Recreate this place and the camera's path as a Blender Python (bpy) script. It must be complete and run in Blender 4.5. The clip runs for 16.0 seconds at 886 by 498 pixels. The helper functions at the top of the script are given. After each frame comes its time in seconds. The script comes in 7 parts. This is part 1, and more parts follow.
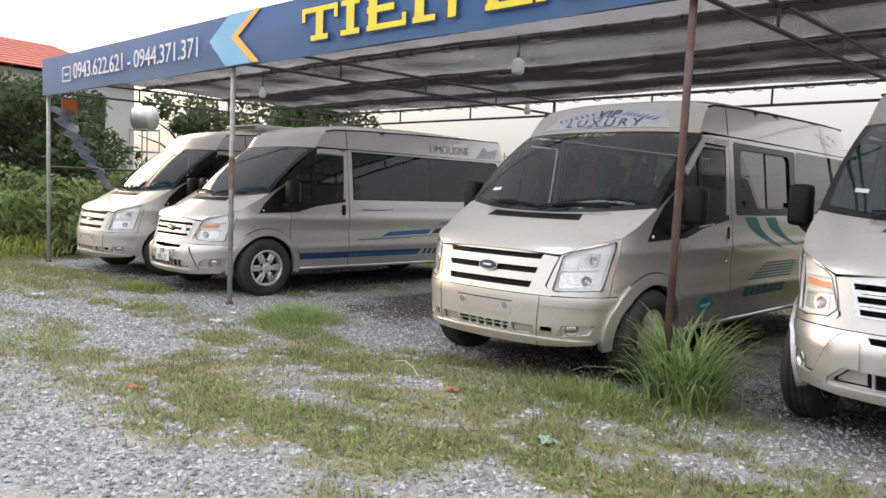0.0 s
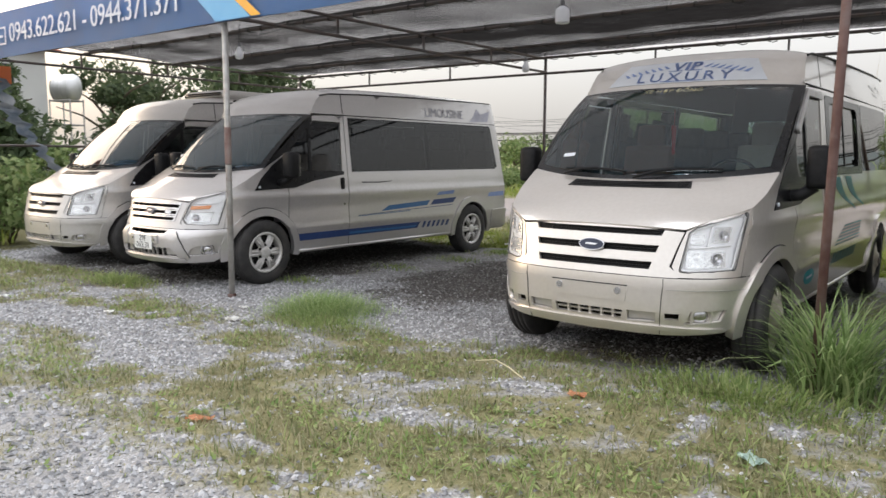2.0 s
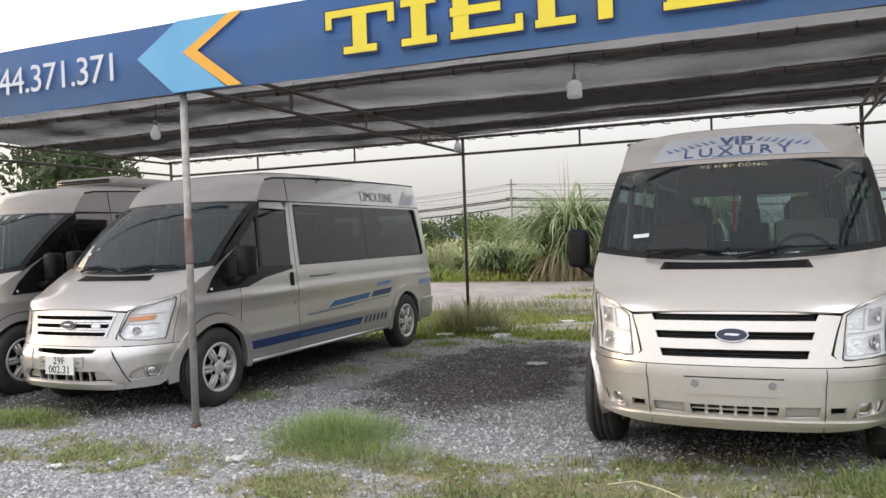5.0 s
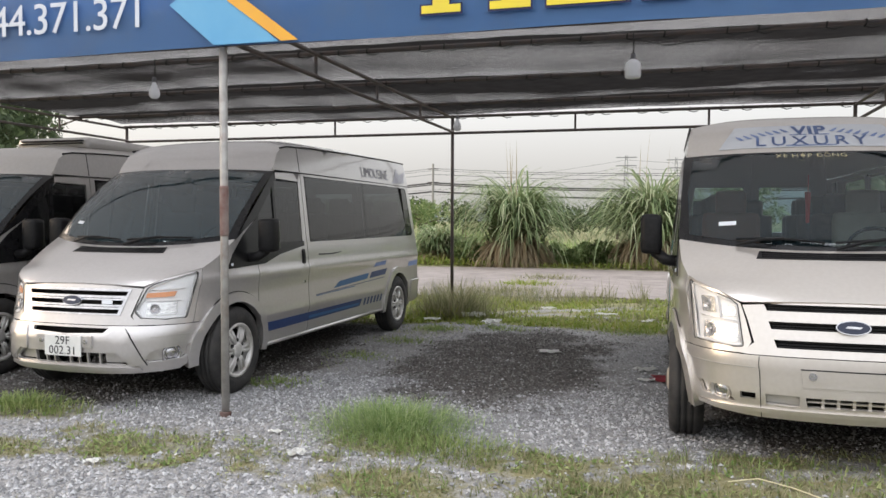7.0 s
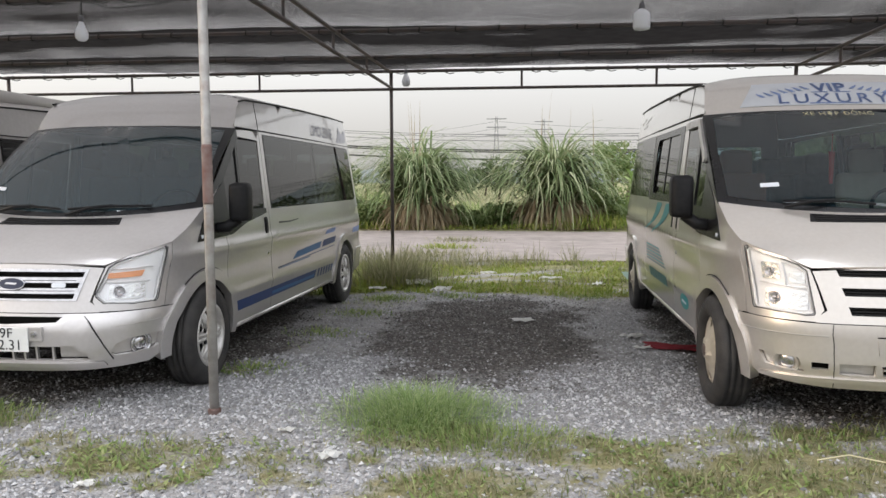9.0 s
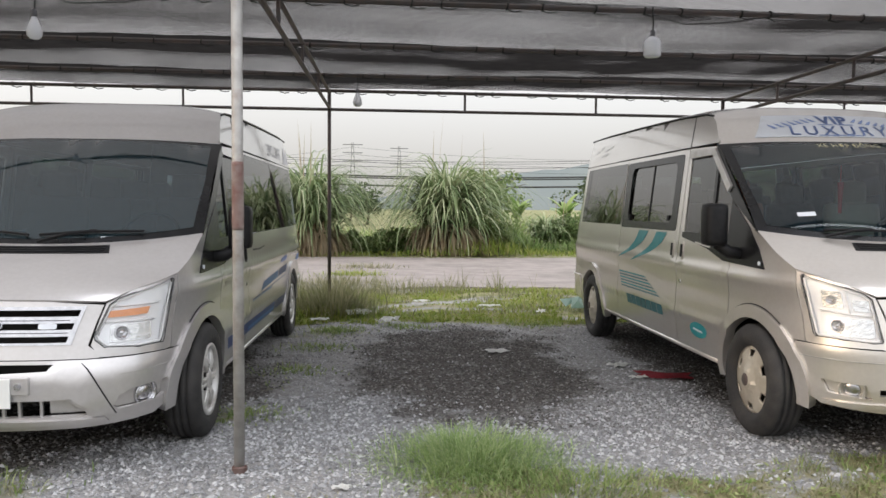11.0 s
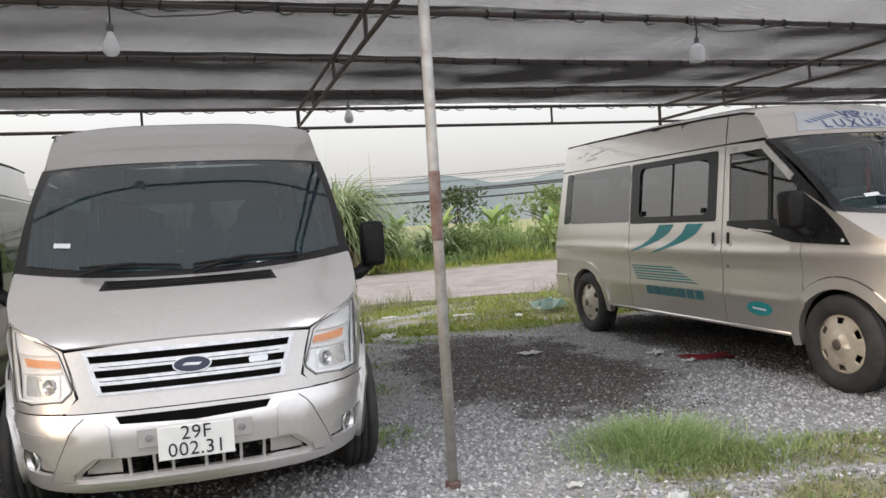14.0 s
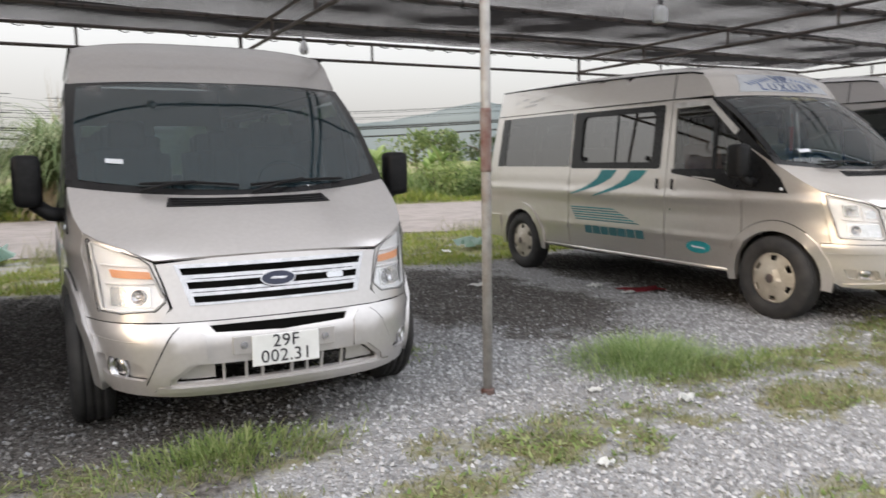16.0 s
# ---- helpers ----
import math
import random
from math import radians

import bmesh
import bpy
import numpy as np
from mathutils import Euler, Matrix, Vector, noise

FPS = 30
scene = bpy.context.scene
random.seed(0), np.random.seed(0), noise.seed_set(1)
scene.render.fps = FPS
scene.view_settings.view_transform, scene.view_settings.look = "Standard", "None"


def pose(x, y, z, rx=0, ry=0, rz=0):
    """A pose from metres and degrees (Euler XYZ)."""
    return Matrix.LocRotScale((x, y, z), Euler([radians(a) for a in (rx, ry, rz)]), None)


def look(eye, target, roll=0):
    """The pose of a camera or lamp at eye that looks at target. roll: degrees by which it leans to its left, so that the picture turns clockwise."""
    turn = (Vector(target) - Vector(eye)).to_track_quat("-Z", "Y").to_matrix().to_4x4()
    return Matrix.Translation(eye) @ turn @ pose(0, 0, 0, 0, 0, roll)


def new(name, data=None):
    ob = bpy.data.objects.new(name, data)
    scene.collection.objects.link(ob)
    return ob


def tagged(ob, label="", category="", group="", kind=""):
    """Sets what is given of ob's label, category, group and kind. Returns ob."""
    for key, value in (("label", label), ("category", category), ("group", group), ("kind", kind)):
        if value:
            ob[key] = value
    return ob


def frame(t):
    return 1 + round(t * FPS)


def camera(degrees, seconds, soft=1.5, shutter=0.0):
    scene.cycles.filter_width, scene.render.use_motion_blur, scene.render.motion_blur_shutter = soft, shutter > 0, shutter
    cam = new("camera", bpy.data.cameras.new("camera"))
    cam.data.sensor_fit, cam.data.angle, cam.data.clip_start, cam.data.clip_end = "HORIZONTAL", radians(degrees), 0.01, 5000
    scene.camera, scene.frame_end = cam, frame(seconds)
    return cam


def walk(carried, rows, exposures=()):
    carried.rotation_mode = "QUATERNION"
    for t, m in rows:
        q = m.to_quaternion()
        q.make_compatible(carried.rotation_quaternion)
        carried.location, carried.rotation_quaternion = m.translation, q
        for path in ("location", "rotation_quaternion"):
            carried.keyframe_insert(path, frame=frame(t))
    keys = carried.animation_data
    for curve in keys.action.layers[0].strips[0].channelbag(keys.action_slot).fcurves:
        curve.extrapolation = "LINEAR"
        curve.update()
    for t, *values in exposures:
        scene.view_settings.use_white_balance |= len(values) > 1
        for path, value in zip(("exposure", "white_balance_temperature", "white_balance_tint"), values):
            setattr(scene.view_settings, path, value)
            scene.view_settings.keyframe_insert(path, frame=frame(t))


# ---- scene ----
cam = camera(60.2, 16.0, 1.5, 0.2)
METRES, EYE, TILT, LEAN, TURN = 10.2, 1.343, 0.0, 0.0, 42.8
ROWS = [
    (0.0, 0.0, 0.0, 0.0, 0.16, -4.3, -2.15),
    (0.5, -0.0275, 0.0208, 0.0015, 0.05, -4.26, -3.78),
    (1.0, -0.0511, 0.047, -0.0026, -2.08, -5.54, -1.46),
    (1.5, -0.0771, 0.0735, 0.0006, -2.86, -7.51, -0.95),
    (2.0, -0.109, 0.0896, 0.0016, -6.12, -6.82, -0.28),
    (2.5, -0.132, 0.1065, 0.0006, -14.33, -6.39, -1.07),
    (3.0, -0.1587, 0.1352, 0.0042, -17.11, -4.9, 0.09),
    (3.5, -0.1865, 0.1586, 0.0065, -21.16, -1.67, 1.8),
    (4.0, -0.2126, 0.1762, 0.0066, -23.3, -2.91, -2.22),
    (4.5, -0.2369, 0.1979, 0.0047, -22.31, -2.21, 3.27),
    (7.0, -0.3477, 0.2912, 0.0056, -27.74, -2.15, -0.21),
    (7.5, -0.3635, 0.3099, 0.0071, -32.44, -4.42, -0.45),
    (8.0, -0.3751, 0.336, 0.0034, -34.43, -4.98, 1.33),
    (10.5, -0.442, 0.471, 0.0076, -46.55, -3.37, 1.06),
    (11.0, -0.4588, 0.495, 0.0062, -48.3, -3.08, -0.46),
    (11.5, -0.4762, 0.5229, 0.0029, -46.74, -2.11, 0.48),
    (12.0, -0.4958, 0.5491, 0.0034, -43.02, -0.44, 0.08),
    (12.5, -0.5161, 0.5693, 0.0041, -51.53, -0.9, 1.65),
    (13.0, -0.5321, 0.5958, 0.0003, -58.0, -1.97, 4.4),
    (13.5, -0.5485, 0.6239, 0.0032, -58.56, -1.51, 5.06),
    (14.0, -0.5737, 0.6476, 0.0027, -61.23, -1.97, 3.53),
    (14.5, -0.5929, 0.6704, 0.0008, -62.38, -4.35, 2.35),
    (15.0, -0.6117, 0.699, -0.0018, -61.09, -6.52, 2.69),
    (15.5, -0.6304, 0.7166, -0.0013, -61.28, -5.0, -1.36),
    (16.0, -0.6494, 0.727, 0.001, -71.88, -6.66, 0.84),
]
BETWEEN = [
    (4.7, look((-3.261, -0.218, 1.420), (-4.016, 1.634, 1.388), -2.0)),
    (6.8, look((-4.520, -0.214, 1.398), (-5.056, 1.712, 1.337), -0.2)),
    (8.2, look((-5.240, -0.045, 1.406), (-5.526, 1.927, 1.233), -1.5)),
    (10.3, look((-6.464, 0.444, 1.417), (-6.369, 2.435, 1.249), -0.3)),
]
walk(cam, sorted(BETWEEN + [(t, pose(0, 0, EYE, TILT, LEAN, TURN) @ pose(METRES * x, METRES * y, METRES * z, 90 + pitch, roll, yaw)) for t, x, y, z, yaw, pitch, roll in ROWS], key=lambda row: row[0]))

# ---- world, sun ----
SUN_AZ, SUN_EL = radians(268), radians(15)  # azimuth from +y, clockwise
world = bpy.data.worlds.new("world")
scene.world = world
world.use_nodes = True
wn, wl = world.node_tree.nodes, world.node_tree.links
sky = wn.new("ShaderNodeTexSky")
sky.sky_type, sky.sun_disc = "NISHITA", False
sky.sun_elevation, sky.sun_rotation = SUN_EL, SUN_AZ
sky.air_density, sky.dust_density = 1.0, 5.0
hsv = wn.new("ShaderNodeHueSaturation")
hsv.inputs["Saturation"].default_value = 0.9
wl.new(sky.outputs[0], hsv.inputs["Color"])
cloud = wn.new("ShaderNodeMix")
cloud.data_type = "RGBA"
cloud.inputs["Factor"].default_value = 0.64
wl.new(hsv.outputs[0], cloud.inputs["A"])
# an overcast sky is brighter overhead than at the horizon, and the evening haze is warmer low down
rise = wn.new("ShaderNodeTexGradient")
rise.texture_mapping.mapping_x, rise.texture_mapping.mapping_z = "Z", "X"
haze = wn.new("ShaderNodeMix")
haze.data_type = "RGBA"
haze.inputs["A"].default_value, haze.inputs["B"].default_value = (7.4, 7.2, 7.08, 1), (7.0, 7.1, 7.4, 1)
wl.new(rise.outputs["Fac"], haze.inputs["Factor"])
wl.new(haze.outputs["Result"], cloud.inputs["B"])
gain = wn.new("ShaderNodeMath")
gain.operation = "MULTIPLY_ADD"
gain.inputs[1].default_value, gain.inputs[2].default_value = 4.6, 1.0
wl.new(rise.outputs["Fac"], gain.inputs[0])
lift = wn.new("ShaderNodeVectorMath")
lift.operation = "SCALE"
wl.new(cloud.outputs["Result"], lift.inputs[0])
wl.new(gain.outputs[0], lift.inputs["Scale"])
wl.new(lift.outputs[0], wn["Background"].inputs["Color"])
wn["Background"].inputs["Strength"].default_value = 0.107
sun = new("sun", bpy.data.lights.new("sun", "SUN"))
sun.data.energy, sun.data.angle, sun.data.color = 1.3, radians(55), (1.0, 0.70, 0.47)
sun.matrix_world = look((0, 0, 30), (-30 * math.sin(SUN_AZ), -30 * math.cos(SUN_AZ), 30 - 30 * math.tan(SUN_EL)))
scene.view_settings.exposure = 0.0

# ---- helpers for building ----
rng = np.random.default_rng(7)


def material(name, color, rough=0.6, metal=0.0, color2=None, scale=8.0, bump=0.0, bump_scale=60.0, stain=None, stain_scale=1.3, coat=0.0, spec=0.5):
    """Principled surface: two colours mixed by fine noise, larger stains, fine relief."""
    m = bpy.data.materials.new(name)
    m.use_nodes = True
    n, l = m.node_tree.nodes, m.node_tree.links
    b = n["Principled BSDF"]
    b.inputs["Base Color"].default_value = (*color, 1)
    b.inputs["Roughness"].default_value = rough
    b.inputs["Metallic"].default_value = metal
    b.inputs["Coat Weight"].default_value = coat
    b.inputs["Coat Roughness"].default_value = 0.08
    b.inputs["Specular IOR Level"].default_value = spec
    if color2 is not None or bump or stain is not None:
        co = n.new("ShaderNodeTexCoord")
        src = None
        if color2 is not None:
            t = n.new("ShaderNodeTexNoise")
            t.inputs["Scale"].default_value, t.inputs["Detail"].default_value = scale, 6
            l.new(co.outputs["Object"], t.inputs["Vector"])
            r = n.new("ShaderNodeMapRange")
            r.inputs["From Min"].default_value, r.inputs["From Max"].default_value = 0.35, 0.68
            l.new(t.outputs["Fac"], r.inputs["Value"])
            mx = n.new("ShaderNodeMix")
            mx.data_type = "RGBA"
            mx.inputs["A"].default_value, mx.inputs["B"].default_value = (*color, 1), (*color2, 1)
            l.new(r.outputs["Result"], mx.inputs["Factor"])
            src = mx.outputs["Result"]
        if stain is not None:
            t = n.new("ShaderNodeTexNoise")
            t.inputs["Scale"].default_value, t.inputs["Detail"].default_value, t.inputs["Roughness"].default_value = stain_scale, 8, 0.65
            l.new(co.outputs["Object"], t.inputs["Vector"])
            r = n.new("ShaderNodeMapRange")
            r.inputs["From Min"].default_value, r.inputs["From Max"].default_value, r.inputs["To Max"].default_value = 0.5, 0.72, 0.8
            l.new(t.outputs["Fac"], r.inputs["Value"])
            mx = n.new("ShaderNodeMix")
            mx.data_type = "RGBA"
            mx.inputs["A"].default_value, mx.inputs["B"].default_value = (*color, 1), (*stain, 1)
            if src:
                l.new(src, mx.inputs["A"])
            l.new(r.outputs["Result"], mx.inputs["Factor"])
            src = mx.outputs["Result"]
        if src:
            l.new(src, b.inputs["Base Color"])
        if bump:
            t = n.new("ShaderNodeTexNoise")
            t.inputs["Scale"].default_value, t.inputs["Detail"].default_value = bump_scale, 5
            l.new(co.outputs["Object"], t.inputs["Vector"])
            bp = n.new("ShaderNodeBump")
            bp.inputs["Strength"].default_value, bp.inputs["Distance"].default_value = bump, 0.01
            l.new(t.outputs["Fac"], bp.inputs["Height"])
            l.new(bp.outputs["Normal"], b.inputs["Normal"])
    return m


def blades_material(name, a, b_, c, through_=0.4):
    """Leaf blades: every island takes its own mix of three colours; light passes through."""
    m = bpy.data.materials.new(name)
    m.use_nodes = True
    n, l = m.node_tree.nodes, m.node_tree.links
    b = n["Principled BSDF"]
    g = n.new("ShaderNodeNewGeometry")
    ramp = n.new("ShaderNodeValToRGB")
    ramp.color_ramp.elements[0].color, ramp.color_ramp.elements[1].color = (*a, 1), (*c, 1)
    e = ramp.color_ramp.elements.new(0.55)
    e.color = (*b_, 1)
    l.new(g.outputs["Random Per Island"], ramp.inputs["Fac"])
    l.new(ramp.outputs["Color"], b.inputs["Base Color"])
    b.inputs["Roughness"].default_value = 0.65
    b.inputs["Specular IOR Level"].default_value = 0.25
    tr = n.new("ShaderNodeBsdfTranslucent")
    l.new(ramp.outputs["Color"], tr.inputs["Color"])
    mix = n.new("ShaderNodeMixShader")
    mix.inputs[0].default_value = through_
    l.new(b.outputs[0], mix.inputs[1])
    l.new(tr.outputs[0], mix.inputs[2])
    l.new(mix.outputs[0], n["Material Output"].inputs["Surface"])
    return m


def glass(name, tint, clear, rough=0.02, through_=(0.85, 0.95, 0.92), ior=1.85):
    """A thin pane: tinted see-through with a mirror-like gloss. clear: share of light let through."""
    m = bpy.data.materials.new(name)
    m.use_nodes = True
    n, l = m.node_tree.nodes, m.node_tree.links
    b = n["Principled BSDF"]
    b.inputs["Base Color"].default_value = (*tint, 1)
    b.inputs["Roughness"].default_value = 0.25
    b.inputs["Specular IOR Level"].default_value = 0.0
    tr = n.new("ShaderNodeBsdfTransparent")
    tr.inputs["Color"].default_value = (*through_, 1)
    mix = n.new("ShaderNodeMixShader")
    mix.inputs[0].default_value = clear
    l.new(b.outputs[0], mix.inputs[1])
    l.new(tr.outputs[0], mix.inputs[2])
    gl = n.new("ShaderNodeBsdfGlossy")
    gl.inputs["Roughness"].default_value = rough
    fr = n.new("ShaderNodeFresnel")
    fr.inputs["IOR"].default_value = ior
    mix2 = n.new("ShaderNodeMixShader")
    l.new(fr.outputs[0], mix2.inputs[0])
    l.new(mix.outputs[0], mix2.inputs[1])
    l.new(gl.outputs[0], mix2.inputs[2])
    l.new(mix2.outputs[0], n["Material Output"].inputs["Surface"])
    return m


STEEL = material("galvanised_steel", (0.40, 0.39, 0.375), 0.6, 0.4, (0.29, 0.28, 0.265), 14, 0.15, 80, (0.16, 0.08, 0.05), 3.0)
WORN_RED = material("worn_red_band", (0.13, 0.05, 0.04), 0.75, 0.1, (0.28, 0.24, 0.22), 7, 0.3, 60, (0.30, 0.28, 0.27), 5.0)
RUST = material("rusty_paint", (0.075, 0.034, 0.027), 0.75, 0.1, (0.12, 0.07, 0.06), 9, 0.3, 60, (0.15, 0.12, 0.11), 4.0)
DARK_STEEL = material("dark_steel", (0.085, 0.08, 0.08), 0.6, 0.4, (0.12, 0.09, 0.08), 10, 0.1, 80)
BLUE = material("blue_sign_vinyl", (0.085, 0.20, 0.44), 0.45, 0, (0.10, 0.22, 0.45), 1.5, 0.05, 20, (0.13, 0.21, 0.36), 1.2)
LIGHT_BLUE = material("light_blue_vinyl", (0.11, 0.36, 0.62), 0.45, 0, (0.14, 0.40, 0.64), 3)
YELLOW = material("yellow_vinyl", (0.78, 0.64, 0.035), 0.45, 0, (0.72, 0.58, 0.05), 4)
ORANGE = material("orange_vinyl", (0.80, 0.42, 0.04), 0.45, 0, (0.75, 0.36, 0.05), 4)
NAVY = material("navy_edge", (0.01, 0.015, 0.08), 0.5)
WHITE = material("white_vinyl", (0.64, 0.68, 0.74), 0.5, 0, (0.56, 0.60, 0.67), 5)
CABLE = material("black_cable", (0.02, 0.02, 0.02), 0.6)
BULB = material("opal_glass", (0.78, 0.80, 0.84), 0.25, 0, None, coat=0.3)
SOCKET = material("grey_plastic", (0.12, 0.12, 0.13), 0.5)
ROADM = material("concrete_road", (0.235, 0.204, 0.19), 0.9, 0, (0.17, 0.147, 0.135), 2.6, 0.5, 40, (0.12, 0.105, 0.092), 0.6)
STONE = blades_material("gravel_stones", (0.145, 0.145, 0.148), (0.275, 0.275, 0.282), (0.48, 0.48, 0.487), 0.0)
DRY = blades_material("dry_grass", (0.125, 0.145, 0.065), (0.215, 0.215, 0.115), (0.37, 0.335, 0.225))
GREEN = blades_material("green_grass", (0.13, 0.20, 0.06), (0.23, 0.30, 0.10), (0.37, 0.40, 0.19))
TALL = blades_material("tall_grass", (0.15, 0.24, 0.08), (0.28, 0.38, 0.15), (0.46, 0.52, 0.28))
LAWN = blades_material("lawn_weeds", (0.16, 0.23, 0.035), (0.24, 0.29, 0.06), (0.33, 0.31, 0.11))
REED = blades_material("reed_leaves", (0.11, 0.165, 0.07), (0.23, 0.29, 0.14), (0.44, 0.46, 0.30))
STRAW = blades_material("reed_straw", (0.25, 0.18, 0.11), (0.36, 0.29, 0.19), (0.46, 0.40, 0.28))
BRUSH = blades_material("brush_leaves", (0.09, 0.145, 0.045), (0.16, 0.22, 0.08), (0.27, 0.31, 0.15))
DARKLEAF = blades_material("tree_leaves", (0.035, 0.055, 0.024), (0.06, 0.085, 0.038), (0.10, 0.13, 0.06))
BANANA = blades_material("banana_leaves", (0.16, 0.25, 0.07), (0.24, 0.32, 0.11), (0.30, 0.35, 0.16))
BARK = material("bark", (0.10, 0.075, 0.05), 0.9, 0, (0.06, 0.045, 0.03), 12, 0.6, 30)


def net_material():
    """Black shade net: fine weave, some of the sky comes through."""
    m = material("shade_net", (0.055, 0.054, 0.056), 0.9, 0, (0.085, 0.083, 0.085), 2.5, 0.3, 200)
    n, l = m.node_tree.nodes, m.node_tree.links
    tl = n.new("ShaderNodeBsdfTranslucent")
    tl.inputs["Color"].default_value = (0.55, 0.54, 0.537, 1)
    mix = n.new("ShaderNodeMixShader")
    mix.inputs[0].default_value = 0.47
    l.new(n["Principled BSDF"].outputs[0], mix.inputs[1])
    l.new(tl.outputs[0], mix.inputs[2])
    l.new(mix.outputs[0], n["Material Output"].inputs["Surface"])
    return m


NET = net_material()


def ground_material():
    """Grey gravel over soil, with oil-dark earth in the empty bay, oily soil and painted shade under the vans, and
    earth and moss under the grass.
    """
    m = bpy.data.materials.new("gravel_ground")
    m.use_nodes = True
    n, l = m.node_tree.nodes, m.node_tree.links
    b = n["Principled BSDF"]
    b.inputs["Roughness"].default_value = 0.95
    b.inputs["Specular IOR Level"].default_value = 0.2
    co = n.new("ShaderNodeTexCoord")

    def noise_tex(scale, detail=6, rough=0.6):
        t = n.new("ShaderNodeTexNoise")
        t.inputs["Scale"].default_value, t.inputs["Detail"].default_value, t.inputs["Roughness"].default_value = scale, detail, rough
        l.new(co.outputs["Object"], t.inputs["Vector"])
        return t.outputs["Fac"]

    def ramped(fac, lo, hi):
        r = n.new("ShaderNodeMapRange")
        r.inputs["From Min"].default_value, r.inputs["From Max"].default_value = lo, hi
        l.new(fac, r.inputs["Value"])
        return r.outputs["Result"]

    def mixed(fac, a, c):
        mx = n.new("ShaderNodeMix")
        mx.data_type = "RGBA"
        l.new(fac, mx.inputs["Factor"])
        for key, v in (("A", a), ("B", c)):
            if isinstance(v, tuple):
                mx.inputs[key].default_value = (*v, 1)
            else:
                l.new(v, mx.inputs[key])
        return mx.outputs["Result"]

    v = n.new("ShaderNodeTexVoronoi")
    v.inputs["Scale"].default_value = 42
    l.new(co.outputs["Object"], v.inputs["Vector"])
    cell = n.new("ShaderNodeSeparateColor")
    l.new(v.outputs["Color"], cell.inputs["Color"])
    gravel = mixed(cell.outputs["Red"], (0.205, 0.207, 0.215), (0.45, 0.45, 0.46))
    gravel = mixed(ramped(noise_tex(2.8, 9, 0.7), 0.5, 0.72), gravel, (0.25, 0.243, 0.235))
    gravel = mixed(ramped(noise_tex(0.9), 0.42, 0.62), gravel, (0.31, 0.304, 0.298))
    v2 = n.new("ShaderNodeTexVoronoi")
    v2.inputs["Scale"].default_value = 110
    l.new(co.outputs["Object"], v2.inputs["Vector"])
    gravel = mixed(ramped(v2.outputs["Distance"], 0.25, 0.7), gravel, (0.22, 0.215, 0.21))
    attr = n.new("ShaderNodeAttribute")
    attr.attribute_name = "cover"
    part_ = n.new("ShaderNodeSeparateColor")
    l.new(attr.outputs["Color"], part_.inputs["Color"])

    def broken(channel, scale, lo, hi, gain=1.7):
        a = n.new("ShaderNodeMath")
        a.operation = "MULTIPLY_ADD"
        l.new(noise_tex(scale, 8, 0.7), a.inputs[0])
        a.inputs[1].default_value = gain
        l.new(part_.outputs[channel], a.inputs[2])
        return ramped(a.outputs[0], lo, hi)

    soil = mixed(ramped(noise_tex(26, 10, 0.75), 0.4, 0.64), (0.032, 0.028, 0.025), (0.17, 0.155, 0.143))
    moss = mixed(noise_tex(7), (0.14, 0.14, 0.06), (0.25, 0.22, 0.13))
    col = mixed(broken("Red", 2.2, 1.55, 2.1, 2.6), gravel, soil)
    col = mixed(broken("Green", 5.0, 1.15, 1.6), col, moss)
    sward = mixed(ramped(noise_tex(3.5), 0.4, 0.6), (0.13, 0.16, 0.045), (0.27, 0.235, 0.15))
    col = mixed(broken("Blue", 2.2, 1.2, 1.6), col, sward)
    l.new(col, b.inputs["Base Color"])
    bp = n.new("ShaderNodeBump")
    bp.inputs["Strength"].default_value, bp.inputs["Distance"].default_value = 0.9, 0.012
    bp.invert = True
    l.new(v.outputs["Distance"], bp.inputs["Height"])
    l.new(bp.outputs["Normal"], b.inputs["Normal"])
    return m


GROUND = ground_material()


def mesh_object(name, bm, mat, parent=None, label="", smooth=False):
    me = bpy.data.meshes.new(name)
    bm.to_mesh(me)
    bm.free()
    me.materials.append(mat)
    if smooth:
        for p in me.polygons:
            p.use_smooth = True
    ob = new(name, me)
    if parent is not None:
        ob.parent = parent
    if label:
        ob["label"] = label
    return ob


def part(name, bm, mat, parent, label="", smooth=False):
    return mesh_object(name, bm, mat, parent, label, smooth)


def thing(name, x, y, z, yaw, label, category, group=""):
    e = new(name)
    e.matrix_basis = pose(x, y, z, 0, 0, yaw)
    return tagged(e, label, category, group)


def box(bm, x0, y0, z0, x1, y1, z1, bevel=0.0):
    r = bmesh.ops.create_cube(bm, size=1, matrix=Matrix.Translation(((x0 + x1) / 2, (y0 + y1) / 2, (z0 + z1) / 2)) @ Matrix.Diagonal((x1 - x0, y1 - y0, z1 - z0, 1)))
    if bevel:
        ed = list({e for v in r["verts"] for e in v.link_edges})
        bmesh.ops.bevel(bm, geom=ed, offset=bevel, segments=2, affect="EDGES", profile=0.6)
    return bm


def boxed(x0, y0, z0, x1, y1, z1, bevel=0.0):
    return box(bmesh.new(), x0, y0, z0, x1, y1, z1, bevel)


